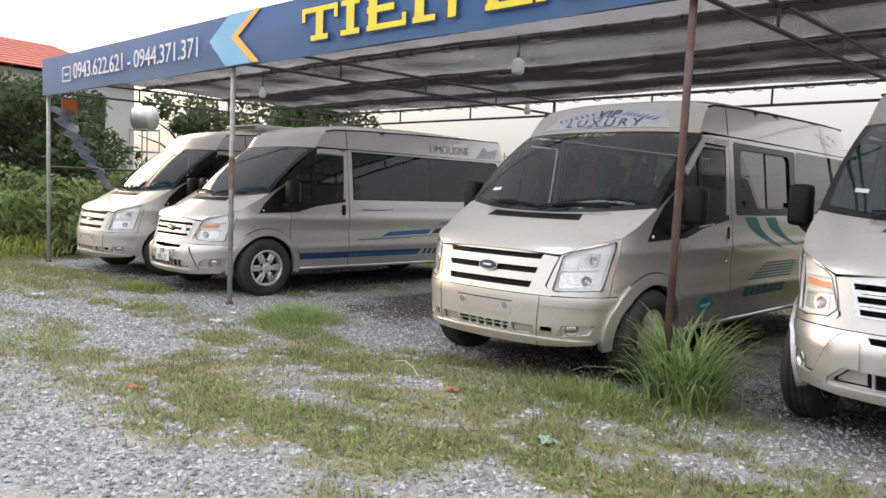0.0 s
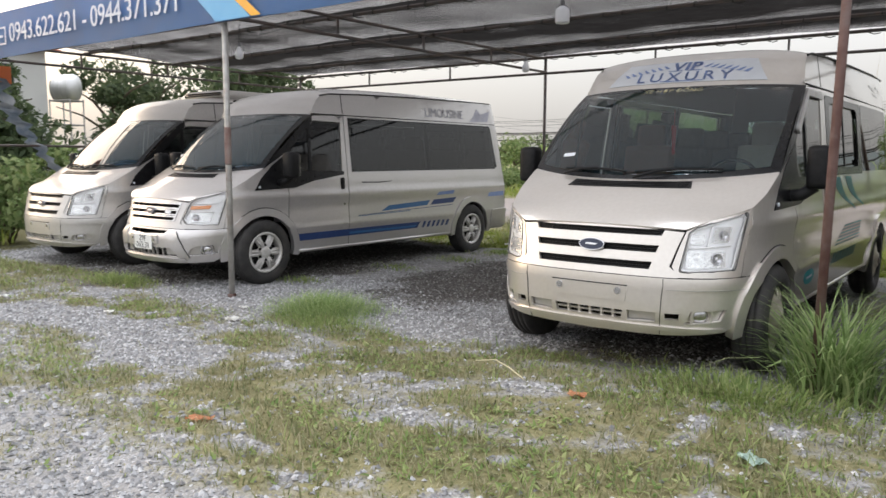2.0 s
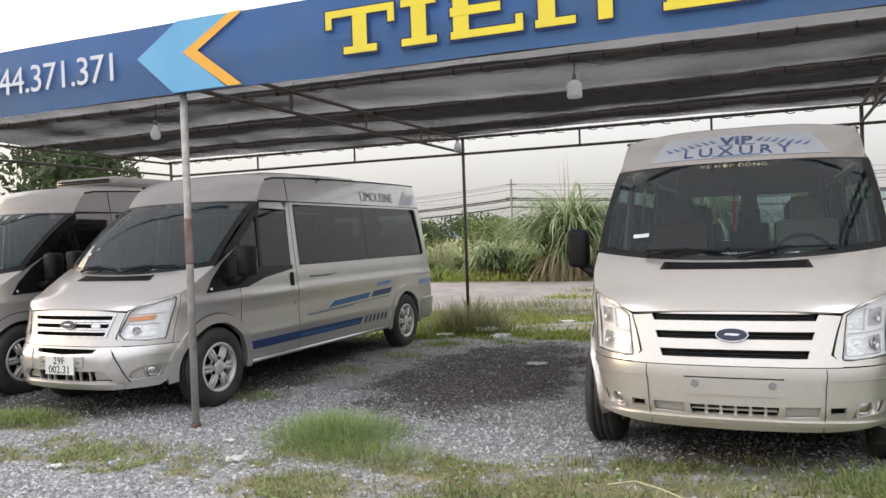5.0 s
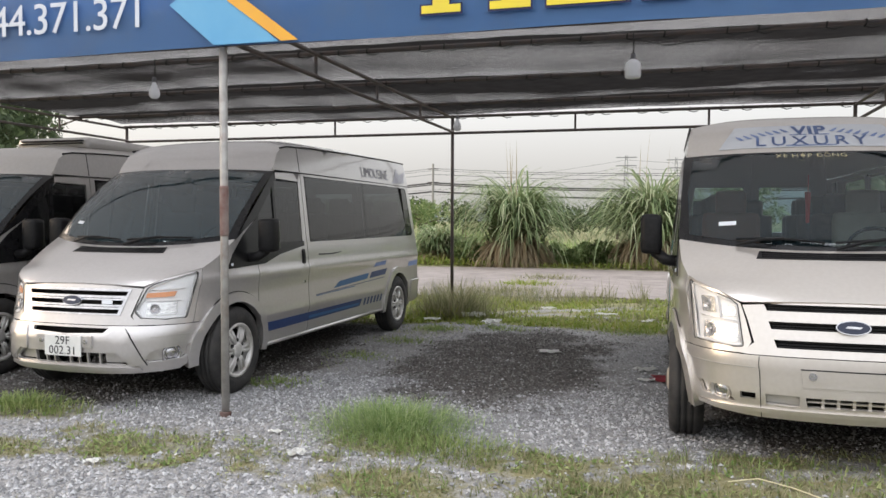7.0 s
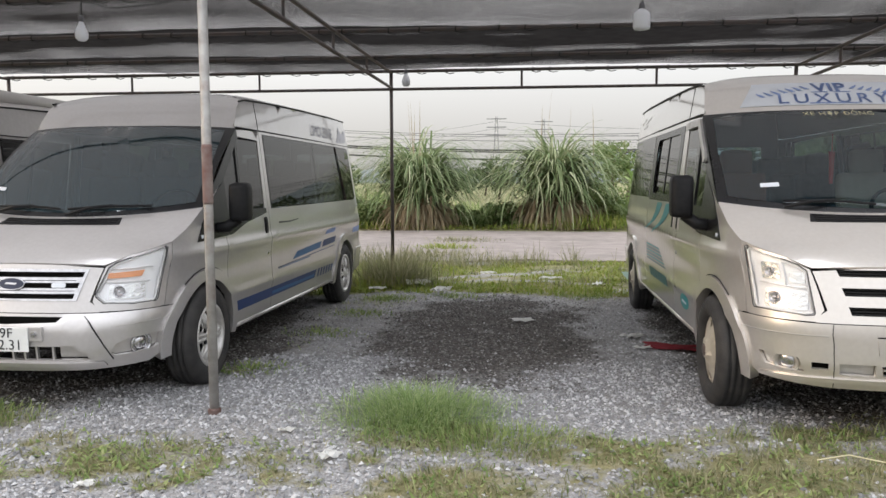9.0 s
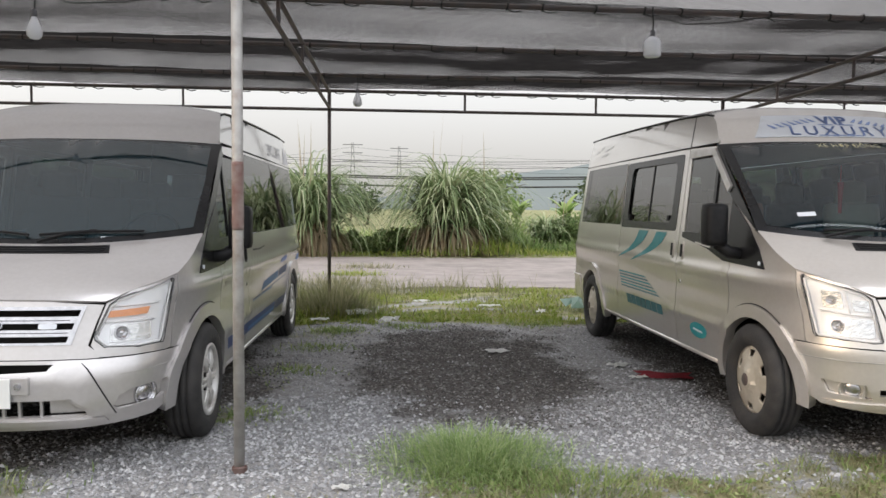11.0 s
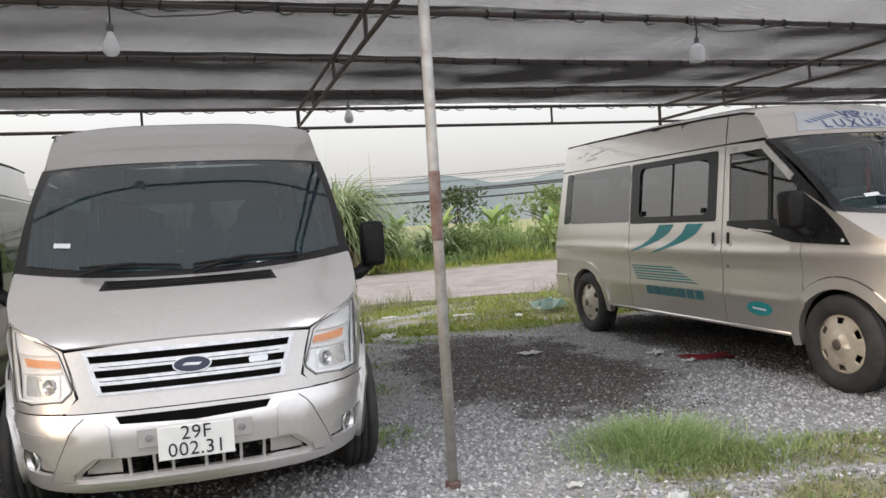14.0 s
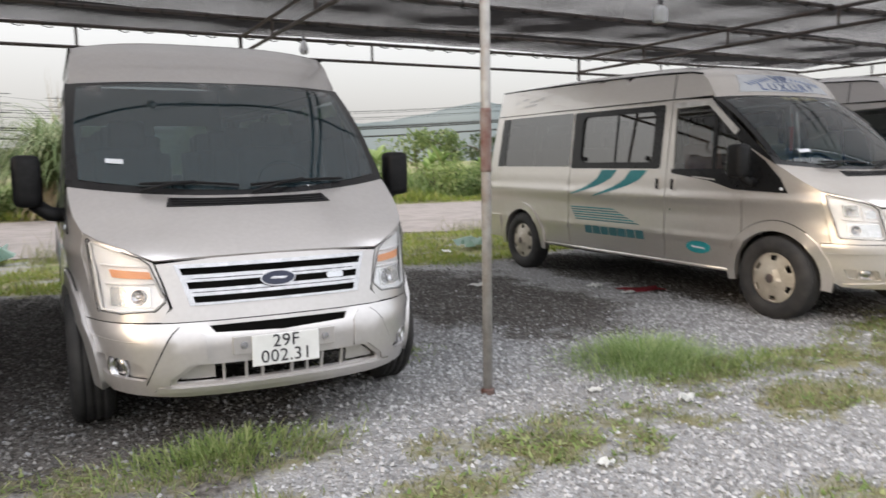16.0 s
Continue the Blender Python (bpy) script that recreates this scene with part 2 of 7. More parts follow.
def tube(bm, pts, r, seg=8, r2=None):
    """A round bar along points."""
    pts = [Vector(p) for p in pts]
    rings = []
    for i, p in enumerate(pts):
        d = (pts[min(i + 1, len(pts) - 1)] - pts[max(i - 1, 0)]).normalized()
        a = d.orthogonal().normalized() if i == 0 else (rings_a - d * rings_a.dot(d)).normalized()
        rings_a = a
        b = d.cross(a)
        rr = r if r2 is None else r + (r2 - r) * i / (len(pts) - 1)
        rings.append([bm.verts.new(p + rr * (math.cos(2 * math.pi * k / seg) * a + math.sin(2 * math.pi * k / seg) * b)) for k in range(seg)])
    for q, w in zip(rings, rings[1:]):
        for k in range(seg):
            bm.faces.new((q[k], q[(k + 1) % seg], w[(k + 1) % seg], w[k]))
    bm.faces.new(rings[0][::-1])
    bm.faces.new(rings[-1])
    return bm


def lathe(bm, profile, seg=20, axis="z", caps=True):
    """Turns (radius, height) pairs about an axis; caps close the two ends."""
    rings = []
    for r, h in profile:
        ring = []
        for k in range(seg):
            c, s = r * math.cos(2 * math.pi * k / seg), r * math.sin(2 * math.pi * k / seg)
            ring.append(bm.verts.new((c, s, h) if axis == "z" else (h, c, s)))
        rings.append(ring)
    for q, w in zip(rings, rings[1:]):
        for k in range(seg):
            bm.faces.new((q[k], q[(k + 1) % seg], w[(k + 1) % seg], w[k]))
    for ring in (rings[0][::-1], rings[-1]) if caps else ():
        bm.faces.new(ring)
    return bm


def text_mesh(body, size, depth=0.002, shear=0.0, spacing=1.0, bold=0.0):
    """Letters of the built-in font as a bmesh, centred, in the x, y plane."""
    cu = bpy.data.curves.new("letters", "FONT")
    cu.body, cu.size, cu.extrude, cu.align_x, cu.align_y, cu.shear, cu.space_character = body, size, depth, "CENTER", "CENTER", shear, spacing
    cu.resolution_u, cu.offset = 3, bold
    ob = bpy.data.objects.new("letters", cu)
    me = ob.to_mesh()
    bm = bmesh.new()
    bm.from_mesh(me)
    ob.to_mesh_clear()
    bpy.data.objects.remove(ob)
    bpy.data.curves.remove(cu)
    return bm


def letters(bm):
    """Splits a word into its characters: pieces that overlap sideways stay together."""
    left, groups = set(bm.verts), []
    while left:
        stack, isle = [left.pop()], []
        while stack:
            v = stack.pop()
            isle.append(v)
            for e in v.link_edges:
                w = e.other_vert(v)
                if w in left:
                    left.remove(w)
                    stack.append(w)
        groups.append([min(v.co.x for v in isle), max(v.co.x for v in isle), isle])
    groups.sort(key=lambda g: g[0])
    merged = []
    for lo, hi, isle in groups:
        if merged and lo < merged[-1][1] - 0.3 * (hi - lo):
            merged[-1][1] = max(hi, merged[-1][1])
            merged[-1][2].extend(isle)
        else:
            merged.append([lo, hi, list(isle)])
    out = []
    for _, _, isle in merged:
        b2, twin = bmesh.new(), {}
        for v in isle:
            twin[v] = b2.verts.new(v.co)
        for f in {f for v in isle for f in v.link_faces}:
            b2.faces.new([twin[v] for v in f.verts])
        out.append(b2)
    bm.free()
    return out


def blades(name, roots, length, width, lean, mat, curl=0.5, segs=3, parent=None, direction=None):
    """Many leaf blades from arrays: roots (n,3), length (n), width (n), lean (n, radians from upright). One mesh."""
    n = len(roots)
    az = rng.uniform(0, 2 * np.pi, n) if direction is None else direction
    dirh = np.stack([np.cos(az), np.sin(az), np.zeros(n)], 1)
    side = np.stack([-np.sin(az), np.cos(az), np.zeros(n)], 1)
    p = roots.astype(float).copy()
    verts = np.zeros((n, 2 * segs + 1, 3))
    ang = lean.copy()
    for k in range(segs):
        w = (width * (1 - 0.75 * (k / segs) ** 1.5))[:, None] / 2
        verts[:, 2 * k], verts[:, 2 * k + 1] = p - side * w, p + side * w
        step = (length / segs)[:, None]
        p = p + step * (np.sin(ang)[:, None] * dirh + np.cos(ang)[:, None] * np.array([0, 0, 1.0]))
        ang = ang + curl * (0.6 + 0.8 * rng.random(n))
    verts[:, 2 * segs] = p
    base = (np.arange(n) * (2 * segs + 1))[:, None]
    faces = []
    for k in range(segs - 1):
        faces.append(base + np.array([[2 * k, 2 * k + 1, 2 * k + 3, 2 * k + 2]]))
    quads = np.concatenate(faces).tolist() if faces else []
    tris = (base + np.array([[2 * segs - 2, 2 * segs - 1, 2 * segs]])).tolist()
    me = bpy.data.meshes.new(name)
    me.from_pydata(verts.reshape(-1, 3).tolist(), [], quads + tris)
    me.materials.append(mat)
    for q in me.polygons:
        q.use_smooth = True
    ob = new(name, me)
    if parent is not None:
        ob.parent = parent
    return ob


def leaf_cloud(name, centres, radii, count, size, mat, parent=None):
    """A crown: many small bent leaves spread through uneven lumps."""
    pick = rng.integers(0, len(centres), count)
    d = rng.normal(size=(count, 3))
    d /= np.linalg.norm(d, axis=1)[:, None]
    r = radii[pick] * (0.55 + 0.55 * rng.random(count))[:, None] ** 0.7
    c = centres[pick] + d * r
    a = rng.normal(size=(count, 3))
    a /= np.linalg.norm(a, axis=1)[:, None]
    b = np.cross(a, d + 0.3)
    b /= np.linalg.norm(b, axis=1)[:, None] + 1e-9
    s = (size * (0.6 + 0.8 * rng.random(count)))[:, None]
    v = np.stack([c - a * s, c + b * s * 0.45, c + a * s, c - b * s * 0.45], 1)
    v[:, 2] -= np.array([0, 0, 1]) * s * 0.35
    v[..., 2] = np.maximum(v[..., 2], 0.02)
    me = bpy.data.meshes.new(name)
    me.from_pydata(v.reshape(-1, 3).tolist(), [], (np.arange(count)[:, None] * 4 + np.arange(4)[None]).tolist())
    me.materials.append(mat)
    ob = new(name, me)
    if parent is not None:
        ob.parent = parent
    return ob

# ---- ground ----
# grass patches: x, y, radius x, radius y, how thick, how green
PATCHES = (
    (-11.5, 4.1, 1.9, 0.45, 1.0, 0.35), (-12.9, 3.6, 1.3, 0.9, 1.0, 0.3), (-10.2, 4.45, 0.9, 0.25, 0.9, 0.3),
    (-3.9, 2.25, 0.75, 0.45, 0.9, 0.1), (-3.05, 2.65, 0.7, 0.4, 0.9, 0.25), (-4.3, 4.05, 0.9, 0.4, 0.8, 0.15), (-2.7, 4.05, 0.9, 0.5, 1.0, 0.4),
    (-6.1, 2.1, 0.9, 0.4, 0.7, 0.1), (-6.0, 3.6, 0.6, 0.35, 0.7, 0.3), (-4.6, 2.9, 0.6, 0.4, 0.7, 0.1), (-3.5, 3.4, 0.9, 0.4, 0.9, 0.15),
    (-2.2, 3.2, 0.8, 0.35, 0.7, 0.15), (-1.0, 2.9, 0.9, 0.6, 0.8, 0.1), (0.4, 3.2, 0.8, 0.6, 0.8, 0.2), (-1.9, 2.1, 0.5, 0.3, 0.5, 0.1),
    (-4.1, 4.45, 0.6, 0.22, 1.0, 0.7), (-5.2, 4.15, 0.7, 0.35, 0.8, 0.25), (-6.2, 4.35, 0.5, 0.3, 0.9, 0.5), (-9.1, 4.35, 0.65, 0.25, 0.8, 0.5),
    (-7.62, 3.85, 0.42, 0.3, 0.7, 0.1), (-8.5, 3.55, 0.45, 0.22, 0.7, 0.15), (-7.8, 5.75, 0.3, 0.2, 0.6, 0.7), (-7.5, 6.6, 0.3, 0.35, 0.35, 0.4),
    (-10.4, 3.5, 1.3, 0.5, 0.8, 0.15), (-12.0, 3.6, 1.4, 0.8, 0.9, 0.25), (-8.6, 2.5, 0.7, 0.3, 0.4, 0.1), (-5.1, 1.5, 0.6, 0.3, 0.4, 0.1),
    (-7.2, 2.2, 0.6, 0.25, 0.4, 0.1), (-11.6, 2.2, 1.2, 0.5, 0.6, 0.15), (-7.3, 9.0, 0.5, 0.6, 0.5, 0.6), (-2.3, 8.2, 0.35, 1.6, 0.6, 0.6),
    (-1.9, 4.6, 0.5, 0.35, 0.8, 0.4), (-3.3, 4.75, 0.5, 0.2, 0.5, 0.4), (-9.6, 2.9, 0.5, 0.3, 0.4, 0.1), (-6.9, 4.1, 0.35, 0.2, 0.4, 0.1),
)


def value_noise(x, y, seed=0):
    """Smooth random field, about 0 to 1."""
    xi, yi = np.floor(x), np.floor(y)
    u, v = x - xi, y - yi
    u, v = u * u * (3 - 2 * u), v * v * (3 - 2 * v)
    cell = lambda a, b: np.modf(np.abs(np.sin(a * 127.1 + b * 311.7 + seed * 17.3) * 43758.5453))[0]
    return (cell(xi, yi) * (1 - u) + cell(xi + 1, yi) * u) * (1 - v) + (cell(xi, yi + 1) * (1 - u) + cell(xi + 1, yi + 1) * u) * v


def tufted(x, y, seed=0):
    return 0.5 * value_noise(x * 1.3, y * 1.6, seed) + 0.3 * value_noise(x * 3.1, y * 3.7, seed + 1) + 0.2 * value_noise(x * 7.3, y * 8.1, seed + 2)


def lump(x, y):
    """Height of the ground."""
    h = 0.02 * np.sin(x * 0.9 + 1.3) * np.cos(y * 0.8) + 0.012 * np.sin(x * 2.3 + y * 1.9)
    h = h + 0.045 * np.exp(-(((x + 2.6) / 1.1) ** 2 + ((y - 3.9) / 0.8) ** 2))
    flat = np.exp(-(((y - 7.0) / 3.2) ** 4))
    return np.where((y > 13.4) & (y < 22.6), -0.03, h * (1 - 0.7 * flat)) - 0.01


def grass_cover(x, y):
    g = np.zeros_like(x)
    for px, py, rx, ry, k, _ in PATCHES:
        g = np.maximum(g, k * np.exp(-(((x - px) / rx) ** 2 + ((y - py) / ry) ** 2) ** 1.5))
    reach = np.exp(-(((x + 3.2) / 3.4) ** 4 + ((y - 3.1) / 1.35) ** 4)) + 0.75 * np.exp(-(((x + 9.5) / 3.2) ** 4 + ((y - 3.3) / 1.0) ** 4))
    g = np.maximum(g * (0.45 + 1.1 * tufted(x, y, 9)), np.clip((tufted(x, y, 3) - 0.505 + 0.12 * (x > -5.2)) / 0.16, 0, 1) * reach)
    # worn through to gravel between the tufts
    g = g * np.clip((0.6 * value_noise(x * 5.3, y * 6.9, 41) + 0.4 * value_noise(x * 13.0, y * 16.0, 42) - 0.15) / 0.26, 0.08, 1)
    lawn = 1 / (1 + np.exp(-(y - 9.75 - 0.25 * np.sin(x * 1.7)) / 0.12)) / (1 + np.exp((y - 13.7 - 0.3 * np.sin(x * 0.9)) / 0.15))
    lawn = lawn * np.clip((tufted(x * 0.75, y * 1.3, 13) - 0.29) / 0.17 + 0.5 * np.exp(-((y - 10.1) / 0.5) ** 2), 0.4, 1.0)
    lawn = lawn * np.clip((tufted(x * 1.1, y * 2.0, 61) - 0.29) / 0.14, 0.8, 1)
    far = 1 / (1 + np.exp(-(y - 22.3) / 0.2))
    west = 1 / (1 + np.exp((x + 13.2) / 0.4))
    return np.maximum.reduce([g, 0.9 * lawn, far, west])


def oil_shade_cover(x, y):
    # a: oil in the empty bay; b, c, d: oily soil plus painted shade under vans
    a = np.exp(-((((x + 5.92) / 1.08) ** 2 + ((y - 7.5) / 2.1) ** 2) ** 1.6))
    b = 1.05 * np.exp(-((((x + 3.5) / 0.9) ** 2 + ((y - 7.2) / 2.7) ** 2) ** 3))
    c = 1.05 * np.exp(-((((x + 9.9) / 2.3) ** 2 + ((y - 7.0) / 2.9) ** 2) ** 3))
    d = 0.9 * np.exp(-((((x + 0.8) / 1.6) ** 2 + ((y - 7.2) / 2.4) ** 2) ** 2))
    shape = np.maximum.reduce([a, b, c, d])
    return np.clip(shape * 1.15 + (tufted(x * 1.5 + y * 0.5, y * 1.2 - x * 0.4, 21) - 0.5) * 1.7 * np.clip(shape * 4, 0, 1), 0, 1.1)


def spaced(lo, hi, fine0, fine1, step, grow=1.35):
    """Grid lines, close between fine0 and fine1 and ever wider outside."""
    mid = list(np.arange(fine0, fine1 + step / 2, step))
    s = step
    while mid[-1] < hi:
        s *= grow
        mid.append(min(mid[-1] + s, hi))
    s = step
    while mid[0] > lo:
        s *= grow
        mid.insert(0, max(mid[0] - s, lo))
    return np.array(mid)


gx, gy = spaced(-2500, 2500, -14, 3, 0.12), spaced(-2500, 2500, 0.6, 14.4, 0.12)
GX, GY = np.meshgrid(gx, gy)
far_flat = np.clip(1 - (np.hypot(GX + 5, GY - 6) - 18) / 10, 0, 1)
GZ = np.where((GY > 13.4) & (GY < 22.6), -0.03, lump(GX, GY) * far_flat)
me = bpy.data.meshes.new("ground")
nx, ny = len(gx), len(gy)
idx = (np.arange(ny - 1)[:, None] * nx + np.arange(nx - 1)[None]).reshape(-1, 1)
me.from_pydata(np.stack([GX, GY, GZ], -1).reshape(-1, 3).tolist(), [], (idx + np.array([[0, 1, nx + 1, nx]])).tolist())
me.materials.append(GROUND)
att = me.color_attributes.new("cover", "FLOAT_COLOR", "POINT")
cov = np.stack([oil_shade_cover(GX, GY), grass_cover(GX, GY), np.where((GY > 9.3) & (GY < 13.9) | (GY > 22.2), grass_cover(GX, GY), 0.0), np.ones_like(GX)], -1)
att.data.foreach_set("color", cov.reshape(-1).astype(np.float32))
for p in me.polygons:
    p.use_smooth = True
ground = tagged(new("ground", me), "grey crushed gravel with weeds, oil-dark earth and shade painted under the vans", "ground", kind="structure")

# concrete road behind the yard, with an uneven near edge
bm = bmesh.new()
xs = np.arange(-60, 61, 0.5)
near = [(x, 13.75 + 0.25 * math.sin(x * 0.9) + 0.12 * math.sin(x * 3.1)) for x in xs]
far_ = [(x, 22.0 + 0.2 * math.sin(x * 0.7 + 1)) for x in xs]
top = [[bm.verts.new((x, y, 0.004)) for x, y in row] for row in (near, far_)]
low = [[bm.verts.new((x, y, -0.08)) for x, y in row] for row in (near, far_)]
for i in range(len(xs) - 1):
    bm.faces.new((top[0][i], top[0][i + 1], top[1][i + 1], top[1][i]))
    bm.faces.new((low[0][i], low[0][i + 1], top[0][i + 1], top[0][i]))
    bm.faces.new((top[1][i], top[1][i + 1], low[1][i + 1], low[1][i]))
tagged(mesh_object("road", bm, ROADM), "pale worn concrete road behind the yard", "road", kind="structure")

# loose stones
# dark stones for the oily bay and for the shade painted under the vans
OILY_AND_SHADED = blades_material("oily_and_shaded_stones", (0.045, 0.042, 0.040), (0.10, 0.095, 0.09), (0.26, 0.25, 0.24), 0.0)

def stones(name, count, x0, x1, y0, y1, size, label, oil_shade=False):
    x, y = rng.uniform(x0, x1, count), rng.uniform(y0, y1, count)
    keep = rng.random(count) > np.clip(grass_cover(x, y) * 1.5 + oil_shade_cover(x, y) * 1.2, 0, 0.96)
    if oil_shade:
        keep = rng.random(count) < (oil_shade_cover(x, y) - 0.25) * 2.0
    x, y = x[keep], y[keep]
    n = len(x)
    s = size * (0.5 + 1.0 * rng.random(n) ** 2)
    unit = np.array([[1, 0, 0], [0, 1, 0], [-1, 0, 0], [0, -1, 0], [0, 0, 0.75]], float)
    v = unit[None] * (0.6 + 0.6 * rng.random((n, 5, 1))) * s[:, None, None]
    a = rng.uniform(0, 6.28, n)
    ca, sa = np.cos(a)[:, None], np.sin(a)[:, None]
    v = np.stack([v[..., 0] * ca - v[..., 1] * sa, v[..., 0] * sa + v[..., 1] * ca, v[..., 2] + 0.25 * v[..., 0]], -1)
    v += np.stack([x, y, lump(x, y) + s * 0.18], -1)[:, None]
    f = np.array([[0, 1, 4], [1, 2, 4], [2, 3, 4], [3, 0, 4]])
    me = bpy.data.meshes.new(name)
    me.from_pydata(v.reshape(-1, 3).tolist(), [], (np.arange(n)[:, None, None] * 5 + f[None]).reshape(-1, 3).tolist())
    me.materials.append(OILY_AND_SHADED if oil_shade else STONE)
    tagged(new(name, me), label, "gravel", kind="stuff")


stones("gravel", 170000, -13.5, 2.0, 1.2, 6.2, 0.0145, "loose grey crushed gravel on the yard")
stones("gravel", 90000, -13.0, 2.5, 5.0, 10.0, 0.012, "loose grey gravel under the canopy")
stones("gravel", 26000, -16.0, 5.0, -5.0, 1.2, 0.02, "loose grey gravel across the open yard")
stones("dark_gravel", 110000, -12.0, 1.0, 4.6, 9.9, 0.012, "dark gravel in the parking bays, oil-blackened and with van shade painted in", True)


# grass on the patches
def patch_grass(green, tries, x0, x1, y0, y1, h0, h1, label):
    x, y = rng.uniform(x0, x1, tries), rng.uniform(y0, y1, tries)
    want = np.zeros(tries)
    for px, py, rx, ry, k, g in PATCHES:
        want = np.maximum(want, (g if green else 0) * np.exp(-(((x - px) / rx) ** 2 + ((y - py) / ry) ** 2) ** 1.5))
    if green:
        want = np.maximum(want, np.clip(tufted(x, y, 31) * 2.6 - 1.25, 0, 0.8))
    c = grass_cover(x, y)
    ok = rng.random(tries) < (want * 1.2 if green else 1) * np.clip(c * 1.5 - 0.25, 0, 1)
    x, y, c = x[ok], y[ok], c[ok]
    n = len(x)
    tagged(blades("grass", np.stack([x, y, lump(x, y)], 1), rng.uniform(h0, h1, n) * (0.45 + 1.3 * value_noise(x * 4.3, y * 4.9, 5)) * (0.6 + 0.6 * np.clip(c, 0, 1)), rng.uniform(0.004, 0.009, n), rng.uniform(0.2, 1.25, n), GREEN if green else DRY, 0.35, 2), label, "grass", kind="stuff")


patch_grass(False, 130000, -13.5, 1.6, 1.3, 5.4, 0.02, 0.065, "short dry olive grass in patches on gravel")
patch_grass(True, 120000, -13.0, 1.6, 1.4, 9.6, 0.03, 0.10, "short green grass in patches on gravel")


# small broad-leaved weeds lying flat among the grass
n = 60000
x, y = rng.uniform(-13, 1.6, n), rng.uniform(1.4, 5.2, n)
keep = rng.random(n) < np.clip(grass_cover(x, y) * 1.4 - 0.35, 0, 1) * np.clip(tufted(x * 1.4, y * 1.4, 51) * 3 - 1.1, 0, 1)
x, y = x[keep], y[keep]
n = len(x)
tagged(blades("low_weeds", np.stack([x, y, lump(x, y) + 0.008], 1), rng.uniform(0.025, 0.055, n), rng.uniform(0.012, 0.022, n), rng.uniform(0.7, 1.4, n), GREEN, 0.3, 2), "flat broad-leaved weeds among dry grass", "weeds", kind="stuff")


def tuft(x, y, n, h0, h1, rx, ry, mat, label, width=(0.006, 0.012), lean=0.55, curl=0.35):
    d = rng.normal(0, 0.42, (n, 2))
    X, Y = x + d[:, 0] * rx, y + d[:, 1] * ry
    fall = np.exp(-(d ** 2).sum(1) * 1.2)
    az = np.arctan2(d[:, 1], d[:, 0]) + rng.normal(0, 0.9, n)
    roots = np.stack([X, Y, lump(X, Y)], 1)
    ob = blades("grass_tuft", roots, rng.uniform(h0, h1, n) * (0.5 + 0.5 * fall), rng.uniform(*width, n), np.abs(rng.normal(0, lean, n)), mat, curl, 4, direction=az)
    return tagged(ob, label, "grass", kind="stuff")


tuft(-2.2, 4.78, 560, 0.40, 0.92, 0.27, 0.26, TALL, "tall green grass clump round a rusty post", (0.009, 0.018), 0.32, 0.36)
tuft(-2.55, 4.3, 1500, 0.05, 0.16, 0.9, 0.55, GREEN, "low green grass round the tall clump")
tuft(-6.3, 4.68, 2900, 0.08, 0.30, 0.58, 0.46, TALL, "soft green grass tuft in the gravel", (0.003, 0.0065), 0.75, 0.42)
tuft(-5.85, 4.25, 1000, 0.04, 0.11, 0.7, 0.35, GREEN, "low green grass beside the tuft", (0.004, 0.008))
tuft(-9.15, 4.42, 900, 0.06, 0.16, 0.7, 0.3, GREEN, "green weeds before the parked van", (0.005, 0.01))
tuft(-7.35, 10.6, 1300, 0.25, 0.75, 0.62, 0.5, DRY, "dry brown weed bush round a back post", (0.006, 0.014), 0.4, 0.2)
tuft(-7.4, 10.5, 500, 0.1, 0.35, 0.9, 0.7, LAWN, "green weeds round a back post", (0.01, 0.02), 0.5, 0.3)
tuft(-2.0, 10.7, 900, 0.3, 0.7, 0.9, 0.6, LAWN, "green weeds round a back post", (0.01, 0.02), 0.5, 0.3)

# lawn strip between the yard and the road
n = 76000
x, y = rng.uniform(-16, 4, n), 9.6 + 4.6 * rng.random(n)
keep = (grass_cover(x, y) > 0.35 + 0.25 * rng.random(n)) & (np.sin(x * 2.1 + 0.7 * y) * np.sin(y * 2.7 - x) > -0.75 + 0.5 * rng.random(n))
x, y = x[keep], y[keep]
n = len(x)
tagged(blades("lawn", np.stack([x, y, lump(x, y)], 1), rng.uniform(0.02, 0.10, n) * (0.4 + 1.3 * value_noise(x * 1.9, y * 2.3, 8)), rng.uniform(0.01, 0.022, n), rng.uniform(0.2, 1.3, n), LAWN, 0.4, 2), "bright yellow-green weeds between yard and road", "grass", kind="stuff")
n = 26000
x, y = rng.uniform(-16, 4, n), 10.4 + 3.9 * rng.random(n)
keep = (grass_cover(x, y) > 0.3) & (tufted(x * 1.2, y * 1.7, 17) > 0.47 + 0.06 * rng.random(n))
x, y = x[keep], y[keep]
n = len(x)
tagged(blades("dry_grass", np.stack([x, y, lump(x, y)], 1), rng.uniform(0.03, 0.16, n) * (0.3 + 1.4 * value_noise(x * 2.3, y * 2.9, 18)), rng.uniform(0.008, 0.018, n), rng.uniform(0.1, 1.1, n), DRY, 0.35, 3), "olive and straw-coloured grass between yard and road", "grass", kind="stuff")
n = 9000
x, y = rng.uniform(-16, 4, n), 13.25 + 0.4 * rng.normal(size=n)
keep = tufted(x * 0.9, y * 0.7, 27) > 0.5 + 0.08 * rng.random(n)
x, y = x[keep], y[keep]
n = len(x)
